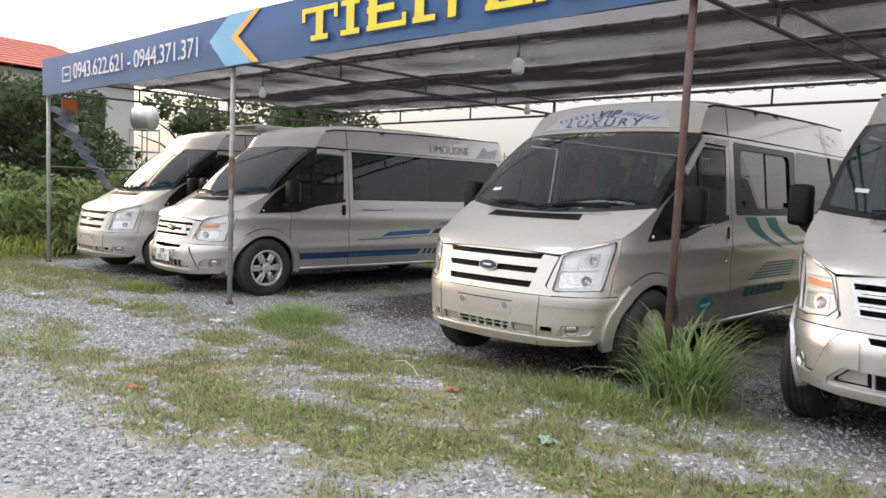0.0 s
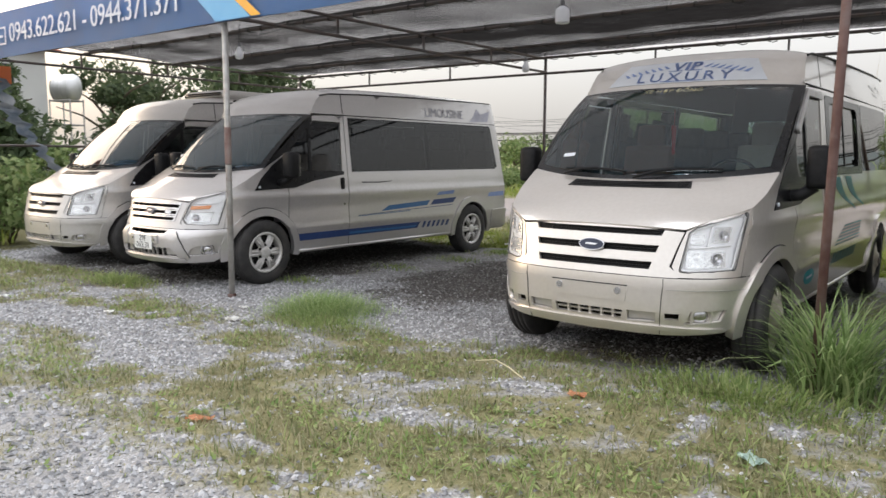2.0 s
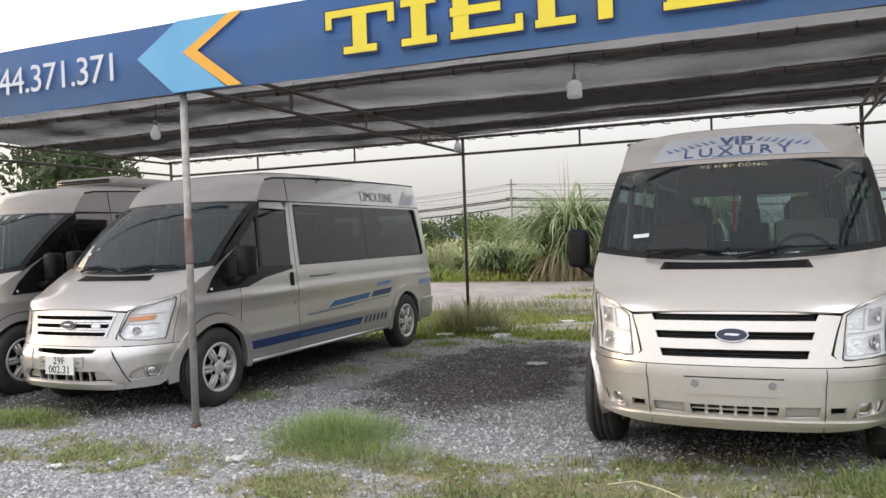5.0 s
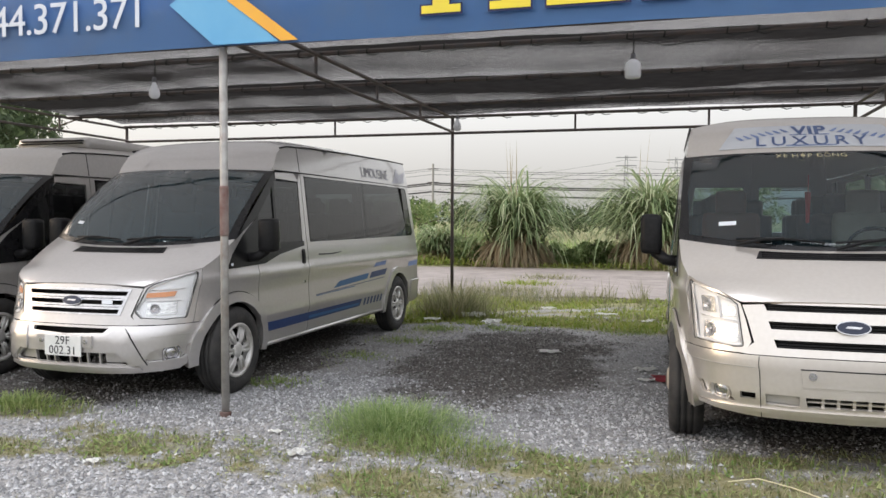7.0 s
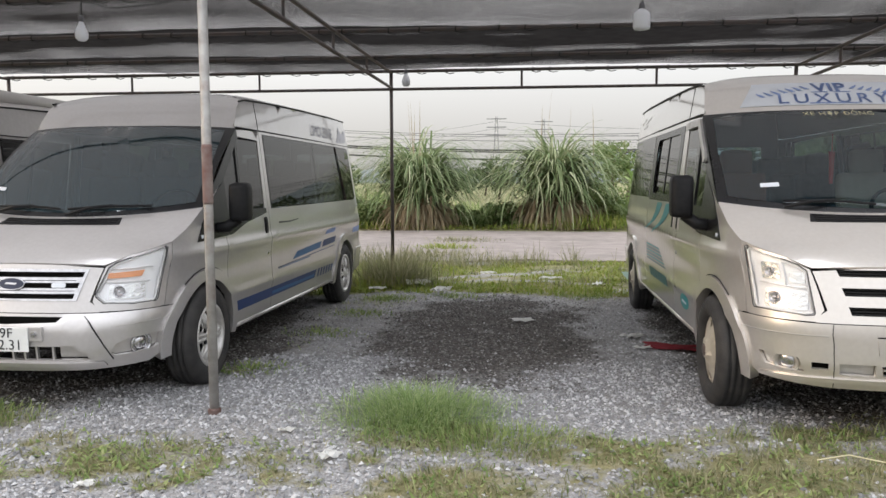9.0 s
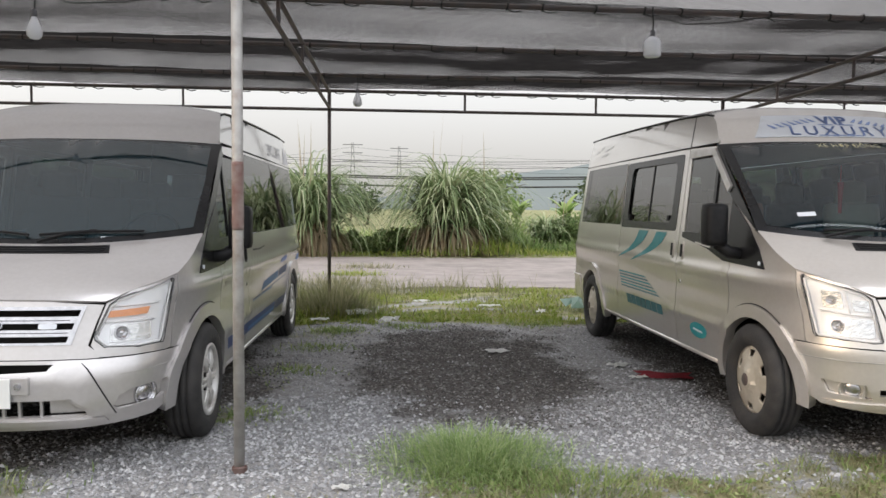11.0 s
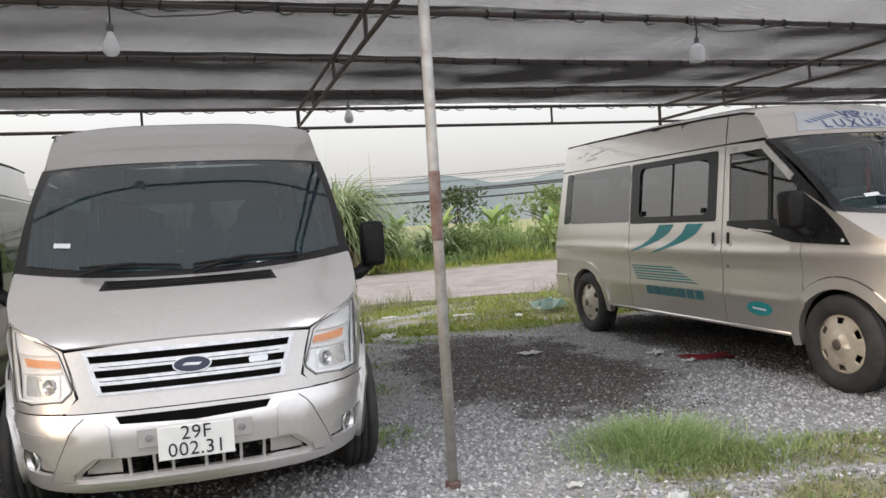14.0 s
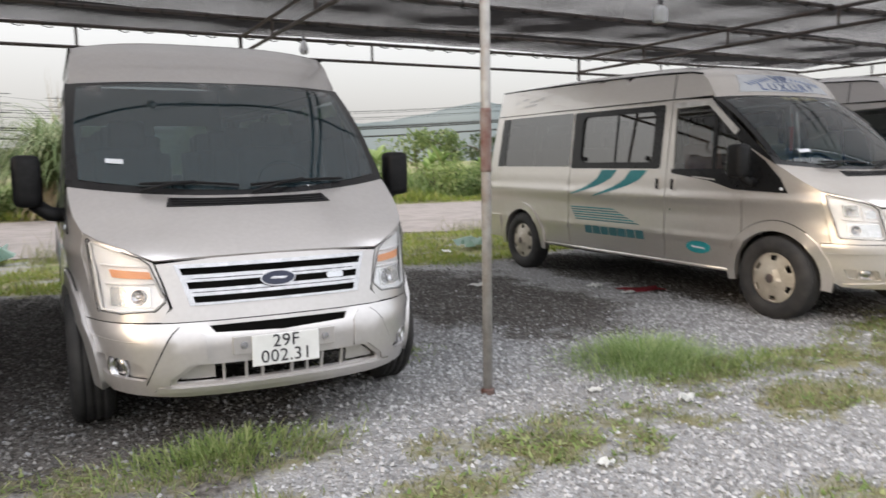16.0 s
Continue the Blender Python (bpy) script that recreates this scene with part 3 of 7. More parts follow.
tagged(blades("road_weeds", np.stack([x, y, lump(x, y)], 1), rng.uniform(0.08, 0.46, n) * (0.4 + value_noise(x * 1.7, y, 28)), rng.uniform(0.006, 0.014, n), rng.uniform(0, 0.8, n), DRY, 0.2, 3), "thin dry weeds along the road edge", "grass", kind="stuff")
for x, y, k in ((-7.72, 5.7, 260), (-7.5, 7.1, 220), (-7.35, 8.2, 260), (-7.2, 9.2, 420), (-6.4, 9.5, 260), (-4.9, 9.55, 240)):
    tuft(x, y, k, 0.03, 0.10, 0.45, 0.3, GREEN, "low green weeds in the gravel beside the bay", (0.006, 0.013), 0.8, 0.35)
tuft(-7.3, 14.6, 700, 0.08, 0.3, 1.3, 0.9, DRY, "dry grass island on the road edge", (0.01, 0.02), 0.5, 0.3)
tuft(-7.2, 16.4, 500, 0.08, 0.25, 0.9, 0.6, LAWN, "green weeds growing through the road", (0.012, 0.022), 0.5, 0.3)
tuft(-7.0, 18.4, 500, 0.08, 0.25, 1.1, 0.8, DRY, "dry grass island on the road", (0.012, 0.022), 0.5, 0.3)
for i in range(56):
    tuft(rng.uniform(-13, 2.5), rng.uniform(9.75, 11.4), 120, 0.03, 0.12, 0.3, 0.2, LAWN, "bright green low weed at the edge of the bays", (0.015, 0.035), 0.9, 0.4)

# ---- canopy ----
WEFT = material("black_net_yarn", (0.03, 0.028, 0.028), 0.8, 0, (0.045, 0.042, 0.042), 6)
FRONT, BACK, NETZ = 4.65, 10.54, 2.92
POSTS = (-12.9, -7.555, -2.28, 3.05)
BACKPOSTS = (-12.87, -7.38, -2.11, 3.1)


def post(x, y, h, mat, label, lean=0.0, r=0.029):
    e = thing("canopy_post", x, y, 0, 0, label, "post", "canopy posts")
    bm = bmesh.new()
    tube(bm, [(0, 0, -0.1), (lean * 0.5, 0, h * 0.5), (lean, 0, h)], r, 12)
    part("pole", bm, mat, e, smooth=True)
    bm = bmesh.new()
    lathe(bm, [(r + 0.012, -0.05), (r + 0.012, 0.008), (r + 0.003, 0.016)], 14)
    part("foot", bm, RUST, e, "rusty foot collar")
    return e


post(POSTS[0], FRONT, 2.62, STEEL, "grey steel canopy post at the corner")
p2 = post(POSTS[1], FRONT, 2.62, STEEL, "grey steel canopy post with a red-brown rust band", 0.0)
bm = bmesh.new()
lathe(bm, [(0.0305, 1.28), (0.0315, 1.30), (0.0315, 1.62), (0.0305, 1.64)], 12)
part("paint_band", bm, WORN_RED, p2, "red-brown rusty band", True)
post(POSTS[2], FRONT, 2.62, RUST, "rusty brown steel canopy post leaning in tall grass", 0.05, 0.026)
post(POSTS[3], FRONT, 2.62, STEEL, "grey steel canopy post")
for x in BACKPOSTS:
    post(x, BACK, 2.92, DARK_STEEL, "thin dark steel post at the back of the canopy", 0, 0.024)


def ladder(name, a, b, z0, z1, gaps, label, r=0.02, level=True):
    """A ladder truss: two chords and upright struts."""
    e = thing(name, 0, 0, 0, 0, label, "truss", "canopy trusses")
    a, b = Vector(a), Vector(b)
    for nm, z in (("lower_chord", z0), ("upper_chord", z1)):
        bm = bmesh.new()
        tube(bm, [(a.x, a.y, z), (b.x, b.y, z)], r, 6)
        part(nm, bm, DARK_STEEL, e)
    for i in range(gaps + 1):
        p = a.lerp(b, i / gaps)
        bm = bmesh.new()
        tube(bm, [(p.x, p.y, z0), (p.x, p.y, z1)], r * 0.8, 6)
        part("strut", bm, DARK_STEEL, e)
    return e


for i in range(3):
    a, b = BACKPOSTS[i], BACKPOSTS[i + 1]
    ladder("back_truss", (a, BACK), (b, BACK), 2.66, 2.9, 3, "dark steel ladder truss along the back of the canopy")
    ladder("front_truss", (POSTS[i], FRONT), (POSTS[i + 1], FRONT), 2.64, 2.9, 3, "dark steel ladder truss behind the sign")
for i in range(4):
    ladder("rafter_truss", (POSTS[i], FRONT), (BACKPOSTS[i], BACK), 2.68, 2.88, 4, "dark steel ladder truss spanning the canopy")
PURLINS = (4.72, 6.2, 7.75, 9.35, 10.56)
ROPE = material("black_rope", (0.012, 0.012, 0.012), 0.8, 0, (0.025, 0.024, 0.023), 20)
bm = bmesh.new()
tube(bm, [(0.004 * math.sin(a), 0.027 * math.cos(a), 0.027 * math.sin(a)) for a in np.linspace(0, 2 * math.pi, 9)], 0.007, 4)
tube(bm, [(0, 0.0, -0.027), (0.05, 0.012, -0.040), (0.11, 0.005, -0.030)], 0.006, 4)
TIE = bpy.data.meshes.new("rope_tie")
bm.to_mesh(TIE)
bm.free()
TIE.materials.append(ROPE)
for y in PURLINS:
    e = thing("purlin", -12.95, y, NETZ - 0.02, 0, "dark steel purlin lashed to the shade net", "purlin", "canopy purlins")
    bm = bmesh.new()
    tube(bm, [(0, 0, 0), (16.15, 0, 0)], 0.02, 6)
    part("bar", bm, DARK_STEEL, e)
    for k in range(44):
        tie = new("rope_tie", TIE)
        tie.parent = e
        tie.matrix_basis = pose(0.2 + 0.36 * k + 0.07 * math.sin(k * 2.7 + y), 0, 0, 25 * math.sin(k * 1.9 + y), 0, 12 * math.sin(k * 3.1))
# the net: one sheet, sagging between the purlins and puckered where it is tied
nxs = np.arange(-13.0, 3.3, 0.11)
ys = []
for a, b in zip(PURLINS, PURLINS[1:]):
    ys += [a + (b - a) * k / 12 for k in range(12)]
ys.append(PURLINS[-1] + 0.06)
X, Y = np.meshgrid(nxs, np.array(ys))
sag = np.zeros_like(Y)
for a, b in zip(PURLINS, PURLINS[1:]):
    u = np.clip((Y - a) / (b - a), 0, 1)
    sag = np.where((Y >= a) & (Y <= b), np.sin(np.pi * u) ** 0.8, sag)
Z = NETZ + 0.015 + 0.04 * sag + 0.006 * np.sin(X * 4.1 + Y) * sag + 0.010 * np.abs(np.sin(X * 3.6)) * (1 - sag) + 0.02 * np.sin(X * 0.8 + Y * 1.1) + 0.006 * np.sin(Y * 5.0 + 1.5 * np.sin(X * 0.5)) * sag
net = thing("shade_net", 0, 0, 0, 0, "black woven shade net sagging between purlins", "shade net")
nn = len(nxs)
for k in range(4):
    r0, r1 = 12 * k, 12 * (k + 1) + 1
    cnt = r1 - r0
    idx = (np.arange(cnt - 1)[:, None] * nn + np.arange(nn - 1)[None]).reshape(-1, 1)
    quads = idx + np.array([[0, 1, nn + 1, nn]])
    # small slits where the net has come off a purlin
    slit = (quads[:, 0] // nn == 0) & (rng.random(len(quads)) < 0.025) & (k > 0)
    me = bpy.data.meshes.new("net_panel")
    me.from_pydata(np.stack([X[r0:r1], Y[r0:r1], Z[r0:r1]], -1).reshape(-1, 3).tolist(), [], quads[~slit].tolist())
    me.materials.append(NET)
    for p in me.polygons:
        p.use_smooth = True
    pan = new("net_panel", me)
    pan.parent = net
    # the raised weft of the weave
    wy = np.arange(PURLINS[k] + 0.02, PURLINS[k + 1], 0.016)
    wx = nxs
    u = (wy[:, None] - PURLINS[k]) / (PURLINS[k + 1] - PURLINS[k])
    col = np.clip((u * 12), 0, 11.999)
    i0 = col.astype(int)
    fr = col - i0
    zz = Z[r0:r1]
    zw = zz[i0[:, 0]] * (1 - fr) + zz[np.minimum(i0[:, 0] + 1, cnt - 1)] * fr
    m_, q_ = len(wy), len(wx)
    base = np.stack([np.broadcast_to(wx, (m_, q_)), np.broadcast_to(wy[:, None], (m_, q_)), zw - 0.001], -1)
    low_ = base - np.array([0, 0, 0.0031])
    v = np.stack([base, low_], 2).reshape(-1, 3)
    row = (np.arange(m_)[:, None] * q_ + np.arange(q_ - 1)[None]).reshape(-1, 1) * 2
    me = bpy.data.meshes.new("weave")
    me.from_pydata(v.tolist(), [], (row + np.array([[0, 2, 3, 1]])).tolist())
    me.materials.append(WEFT)
    wv = new("weave", me)
    wv.parent = pan

# ---- sign ----
SIGN_Y = FRONT - 0.06
sign = thing("fascia_sign", 0, SIGN_Y, 0, 0, "blue printed vinyl sign along the canopy front", "sign")
SZ0, SZ1 = 2.61, 3.17
bm = bmesh.new()
cols = np.arange(-12.95, 3.25, 0.15)
lines = []
for z in (SZ0, (SZ0 + SZ1) / 2, SZ1):
    lines.append([bm.verts.new((x, 0.004 * math.sin(x * 3.0) + 0.006 * math.sin(x * 1.1), z + (0.006 * math.sin(x * 2.2) if z == SZ0 else 0))) for x in cols])
for p, q in zip(lines, lines[1:]):
    for i in range(len(cols) - 1):
        bm.faces.new((p[i], p[i + 1], q[i + 1], q[i]))
bmesh.ops.solidify(bm, geom=bm.faces[:], thickness=-0.02)
part("panel", bm, BLUE, sign)


def flat(points, y, depth=0.003):
    """A flat shape in the x, z plane, facing -y."""
    bm = bmesh.new()
    f = bm.faces.new([bm.verts.new((x, y, z)) for x, z in points])
    r = bmesh.ops.extrude_face_region(bm, geom=[f])
    bmesh.ops.translate(bm, vec=(0, depth, 0), verts=[v for v in r["geom"] if isinstance(v, bmesh.types.BMVert)])
    bmesh.ops.recalc_face_normals(bm, faces=bm.faces[:])
    return bm


zc = (SZ0 + SZ1) / 2 + 0.03
part("light_chevron", flat([(-7.93, zc), (-7.52, SZ1), (-7.0, SZ1), (-7.45, zc), (-7.08, SZ0 + 0.01), (-7.58, SZ0 + 0.01)], -0.024), LIGHT_BLUE, sign, "light blue arrow")
part("yellow_chevron", flat([(-7.47, zc), (-7.02, SZ1), (-6.9, SZ1), (-7.33, zc), (-6.93, SZ0 + 0.01), (-7.06, SZ0 + 0.01)], -0.030), ORANGE, sign, "yellow arrow edge")
bm = text_mesh("0943.622.621 - 0944.371.371", 0.325, 0.002, 0, 0.95)
bmesh.ops.transform(bm, matrix=pose(-9.92, -0.024, 2.88, 90), verts=bm.verts[:])
for b2 in letters(bm):
    part("phone_digit", b2, WHITE, sign, "white digit")
for q in ((-12.12, 2.76, -12.1, 2.98), (-11.84, 2.76, -11.82, 2.98), (-12.1, 2.96, -11.84, 2.98), (-12.1, 2.76, -11.84, 2.78), (-12.04, 2.85, -11.9, 2.88)):
    part("phone_mark", flat([(q[0], q[1]), (q[2], q[1]), (q[2], q[3]), (q[0], q[3])], -0.024), WHITE, sign)
# the trade name: yellow slab shapes with dark edges
for x, w, kind in ((-5.93, 0.54, "t"), (-5.48, 0.26, "i"), (-5.0, 0.5, "e"), (-4.41, 0.52, "n"), (-3.58, 0.60, "k"), (-3.0, 0.26, "i"), (-2.4, 0.52, "n"), (-1.6, 0.5, "e")):
    z0, z1, h = 2.735, 3.05, 0.05
    st = 0.055
    bars = [(x - st, z0, x + st, z1)] if kind in "ti" else [(x - w / 2 + 0.02, z0, x - w / 2 + 0.13, z1)]
    bars += [(x - w / 2, z0, x + (w / 2 if kind in "ei" else 0.0 if kind == "n" else w / 4), z0 + h)] if kind != "t" else [(x - 0.13, z0, x + 0.13, z0 + h)]
    bars += [(x - w / 2, z1 - h, x + w / 2 * (1 if kind in "tei" else 0.0), z1)]
    if kind == "e":
        bars += [(x - w / 2, 2.885, x + w / 5, 2.945), (x + w / 2 - 0.05, z0, x + w / 2, z0 + 0.11)]
    if kind in "nk":
        bars += [(x + w / 2 - 0.12, z0, x + w / 2 - 0.03, z1)]
    if kind == "t":
        bars += [(x - w / 2, z1 - 0.13, x - w / 2 + 0.05, z1), (x + w / 2 - 0.05, z1 - 0.13, x + w / 2, z1)]
    for j, (a, b, c, d) in enumerate(bars):
        part("name_shadow", flat([(a - 0.012, b - 0.014), (c + 0.012, b - 0.014), (c + 0.012, d + 0.01), (a - 0.012, d + 0.01)], -0.0225 - 0.0002 * j, 0.001), NAVY, sign)
        part("name_shape", flat([(a, b), (c, b), (c, d), (a, d)], -0.0275 - 0.0004 * j, 0.002), YELLOW, sign)


def bulb(x, y, round_, label):
    e = thing("hanging_bulb", x, y, 0, 0, label, "light bulb", "bulbs under the canopy")
    top_ = NETZ + 0.0
    bm = bmesh.new()
    tube(bm, [(0, 0, 2.72), (0.005, 0, 2.8), (0, 0.01, top_)], 0.006, 6)
    part("cord", bm, CABLE, e)
    bm = bmesh.new()
    lathe(bm, [(0.012, 2.745), (0.02, 2.735), (0.021, 2.70), (0.016, 2.69)], 12)
    part("socket", bm, SOCKET, e, smooth=True)
    bm = bmesh.new()
    prof = [(0.016, 2.70), (0.022, 2.68), (0.04, 2.64), (0.052, 2.60), (0.048, 2.565), (0.03, 2.545), (0.004, 2.54)] if round_ else [(0.018, 2.70), (0.035, 2.69), (0.058, 2.67), (0.064, 2.655), (0.064, 2.56), (0.055, 2.548), (0.004, 2.545)]
    lathe(bm, prof, 20)
    part("globe", bm, BULB, e, smooth=True)
    bm = bmesh.new()
    tube(bm, [(0, 0, 2.86), (0.25, 0.02, 2.80), (0.6, 0.05, 2.83), (1.1, 0.0, 2.90)], 0.005, 5)
    part("feed_cable", bm, CABLE, e)
    return e


bulb(-9.16, 6.1, True, "unlit pear-shaped opal bulb hanging on a cord")
bulb(-4.76, 6.14, False, "unlit squat white bulb hanging on a cord")
bulb(-7.0, 9.3, True, "small unlit bulb hanging on a cord")

# ---- vans ----
from mathutils.geometry import delaunay_2d_cdt

PAINT = material("silver_beige_paint", (0.535, 0.516, 0.51), 0.33, 0.6, (0.505, 0.486, 0.48), 40, 0.02, 300, (0.47, 0.455, 0.44), 1.6, coat=1.0)
PAINT_TAN = material("champagne_paint", (0.65, 0.615, 0.577), 0.31, 0.68, (0.62, 0.585, 0.547), 40, 0.02, 300, (0.60, 0.555, 0.505), 1.6, coat=1.0)
# dusty van's paint; also serves as painted shade in bumper recesses and creases
PAINT_DUSTY_AND_SHADE = material("dusty_silver_and_shade", (0.52, 0.503, 0.488), 0.36, 0.5, (0.48, 0.463, 0.447), 30, 0.03, 300, (0.50, 0.475, 0.445), 1.4, coat=0.5)
PLASTIC = material("black_plastic", (0.009, 0.009, 0.010), 0.5, 0, (0.015, 0.015, 0.016), 30, 0.1, 200, spec=0.2)
TRIM = material("gloss_black_trim", (0.009, 0.009, 0.010), 0.25, 0, (0.014, 0.014, 0.015), 20, spec=0.3)
RUBBER = material("tyre_rubber", (0.018, 0.018, 0.019), 0.8, 0, (0.035, 0.033, 0.032), 10, 0.4, 90, (0.055, 0.05, 0.046), 3)
CHROME = material("chrome", (0.50, 0.50, 0.52), 0.22, 1.0, (0.6, 0.6, 0.62), 25)
ALLOY = material("alloy_rim", (0.62, 0.61, 0.60), 0.38, 0.35, (0.54, 0.53, 0.51), 18, 0.05, 60, (0.30, 0.27, 0.24), 4)
HUBCAP = material("cream_hubcap", (0.50, 0.46, 0.39), 0.45, 0.3, (0.44, 0.40, 0.33), 18, 0.05, 60, (0.32, 0.28, 0.22), 4)
LAMP_IN = material("lamp_reflector", (0.90, 0.91, 0.93), 0.4, 0.2, (0.82, 0.83, 0.85), 15, 0.1, 30)
BOWL = material("lamp_bowl", (0.90, 0.90, 0.91), 0.4, 0.2, (0.80, 0.80, 0.81), 30)
MIRROR = material("lamp_mirror", (0.80, 0.81, 0.82), 0.22, 0.85, (0.66, 0.67, 0.68), 35, 0.25, 60)
AMBER = material("amber_plastic", (0.75, 0.30, 0.10), 0.35, 0, (0.68, 0.27, 0.10), 20)
UNDER = material("underbody", (0.012, 0.012, 0.012), 0.9, 0, (0.02, 0.018, 0.016), 8)
SEATM = material("grey_seat_cloth", (0.10, 0.09, 0.085), 0.9, 0, (0.14, 0.12, 0.11), 30, 0.2, 150)
SEAT_TAN = material("tan_seat_leather", (0.24, 0.10, 0.06), 0.6, 0, (0.20, 0.09, 0.05), 20, 0.1, 80)
SEAT_CREAM = material("cream_seat_cover", (0.55, 0.52, 0.42), 0.8, 0, (0.5, 0.47, 0.38), 20, 0.1, 80)
OVAL = material("blue_badge", (0.012, 0.018, 0.042), 0.3, 0.0, (0.016, 0.022, 0.05), 20)
TEAL = material("teal_vinyl", (0.015, 0.24, 0.27), 0.4, 0, (0.03, 0.28, 0.30), 15)
TEAL_DARK = material("dark_teal_vinyl", (0.05, 0.17, 0.19), 0.4, 0, (0.07, 0.19, 0.21), 15)
STRIPE = material("blue_vinyl", (0.013, 0.035, 0.13), 0.4, 0, (0.02, 0.05, 0.16), 15)
STRIPE_LIGHT = material("bright_blue_vinyl", (0.025, 0.11, 0.27), 0.4, 0, (0.03, 0.13, 0.29), 15)
FADED = material("faded_purple_vinyl", (0.31, 0.31, 0.39), 0.4, 0.2, (0.38, 0.38, 0.45), 9, coat=0.5)
LETTER_BLUE = material("blue_letters", (0.17, 0.25, 0.50), 0.5, 0, (0.24, 0.32, 0.54), 15)
STICKER = material("white_sticker", (0.66, 0.69, 0.74), 0.45, 0, (0.6, 0.63, 0.68), 6)
PALE_YELLOW = material("pale_letters", (0.78, 0.74, 0.5), 0.6)
PLATE = material("number_plate", (0.74, 0.75, 0.74), 0.4, 0, (0.66, 0.67, 0.66), 12)
INK = material("black_ink", (0.02, 0.02, 0.025), 0.5)
RED = material("red_tassel", (0.5, 0.03, 0.03), 0.7)
GLASS_DARK = glass("tinted_glass", (0.008, 0.009, 0.010), 0.12, ior=1.55)
GLASS_MID = glass("windscreen_glass", (0.012, 0.026, 0.034), 0.62, through_=(0.8, 0.95, 1.0), ior=1.72)
GLASS_FILM = glass("filmed_windscreen", (0.020, 0.036, 0.044), 0.2, through_=(0.8, 0.95, 1.0), ior=1.88)
GLASS_SIDE = glass("smoked_glass", (0.016, 0.013, 0.011), 0.12, through_=(0.95, 0.88, 0.8), ior=2.6)
GLASS_DOOR = glass("door_glass", (0.012, 0.013, 0.012), 0.42, through_=(0.95, 0.93, 0.9), ior=1.9)
GLASS_CLEAR = glass("lamp_cover", (0.7, 0.7, 0.7), 0.9, 0.1, (1, 1, 1), 1.2)

# outline of the body seen from above: half width and distance from the nose
PLAN_X = np.array((0, .30, .50, .62, .72, .80, .86, .905, .93, .945, .95, .95, .94, .925, .90, .84, .70, 0))
PLAN_Y = np.array((.03, .04, .075, .125, .20, .31, .45, .62, .85, 1.2, 1.6, 4.4, 5.0, 5.35, 5.50, 5.56, 5.585, 5.60))
PLAN_S = np.concatenate([[0], np.cumsum(np.hypot(np.diff(PLAN_X), np.diff(PLAN_Y)))])
FLARE_Z = np.array((.2, .35, .48, .54, .57, .61, .68, .80, .90, .94, 1.0, 1.1, 1.2, 1.8, 1.9, 2.1, 2.25))
FLARE_F = np.array((.93, .965, .980, .983, 1.003, .992, .989, .982, .991, 1.003, .984, .977, .965, .895, .88, .845, .81))
# finer, rounded versions of the two outlines
fine_s = np.linspace(0, PLAN_S[-1], 400)


def eased(xs, xp, fp, width):
    a = np.interp(xs, xp, fp)
    k = np.exp(-np.linspace(-2, 2, width) ** 2)
    k /= k.sum()
    h = width // 2
    pad = np.concatenate([2 * a[0] - a[h:0:-1], a, 2 * a[-1] - a[-2:-h - 2:-1]])
    return np.convolve(pad, k, "valid")


FINE_X, FINE_Y = eased(fine_s, PLAN_S, PLAN_X, 11), eased(fine_s, PLAN_S, PLAN_Y, 11)
FINE_Y = np.maximum.accumulate(FINE_Y)
fine_z = np.linspace(.2, 2.25, 300)
FINE_F = eased(fine_z, FLARE_Z, FLARE_F, 7)
SEND = PLAN_S[-1]


def sy(y):
    """Distance round the outline at which the side lies y behind the nose."""
    return float(np.interp(y, FINE_Y, fine_s))


def sx(x):
    """Distance round the outline from the middle of the nose, at half width x."""
    return math.copysign(float(np.interp(abs(x), FINE_X[:60], fine_s[:60])), x)


def skin_at(s, z, nose=0.0):
    """A point of the body's skin; s < 0 is the side at -x. nose: how far the bumper juts out."""
    a = abs(s)
    x, y = float(np.interp(a, fine_s, FINE_X)), float(np.interp(a, fine_s, FINE_Y))
    w = max(0.0, 1 - y / 0.85) ** 1.5
    if z > 0.6:
        y += (z - 0.6) * 0.30 * w
    else:
        y -= nose * w * min(1, (0.6 - z) / 0.05)
        if z < 0.4:
            y += (0.4 - z) ** 1.5 * 0.9 * w
    r = min(1.0, max(0.0, (y - 4.6) / 0.9))
    y -= max(0.0, z - 0.9) * 0.17 * r
    return Vector((math.copysign(x * float(np.interp(z, fine_z, FINE_F)), s), y, z))


def curve(points, v):
    t = np.linspace(0, 1, len(points))
    return [float(np.interp(v, t, [p[i] for p in points])) for i in range(len(points[0]))]


HOOD_MID = ((.125, .925), (.24, .995), (.37, 1.065), (.50, 1.13), (.63, 1.19))
HOOD_EDGE = ((sx(.56), .91), (sx(.68), .968), (sy(.46), 1.038), (sy(.64), 1.125), (sy(.88), 1.25))
ROOF_MID = ((1.42, 1.865), (1.52, 1.975), (1.66, 2.075), (1.9, 2.165), (2.4, 2.225), (3.4, 2.25), (4.5, 2.25), (5.4, 2.215))
ROOF_EDGE = ((1.585, 1.85), (1.64, 1.94), (1.71, 2.03), (1.82, 2.095), (2.4, 2.13), (3.4, 2.155), (4.5, 2.17), (5.45, 2.175))


def hood_at(u, v):
    v = min(1.0, max(0.0, v))
    y, z = curve(HOOD_MID, v)
    e = skin_at(*curve(HOOD_EDGE, v))
    f = abs(u) ** 2.3
    return Vector((u * e.x, y + (e.y - y) * f, z + (e.z - z) * f))


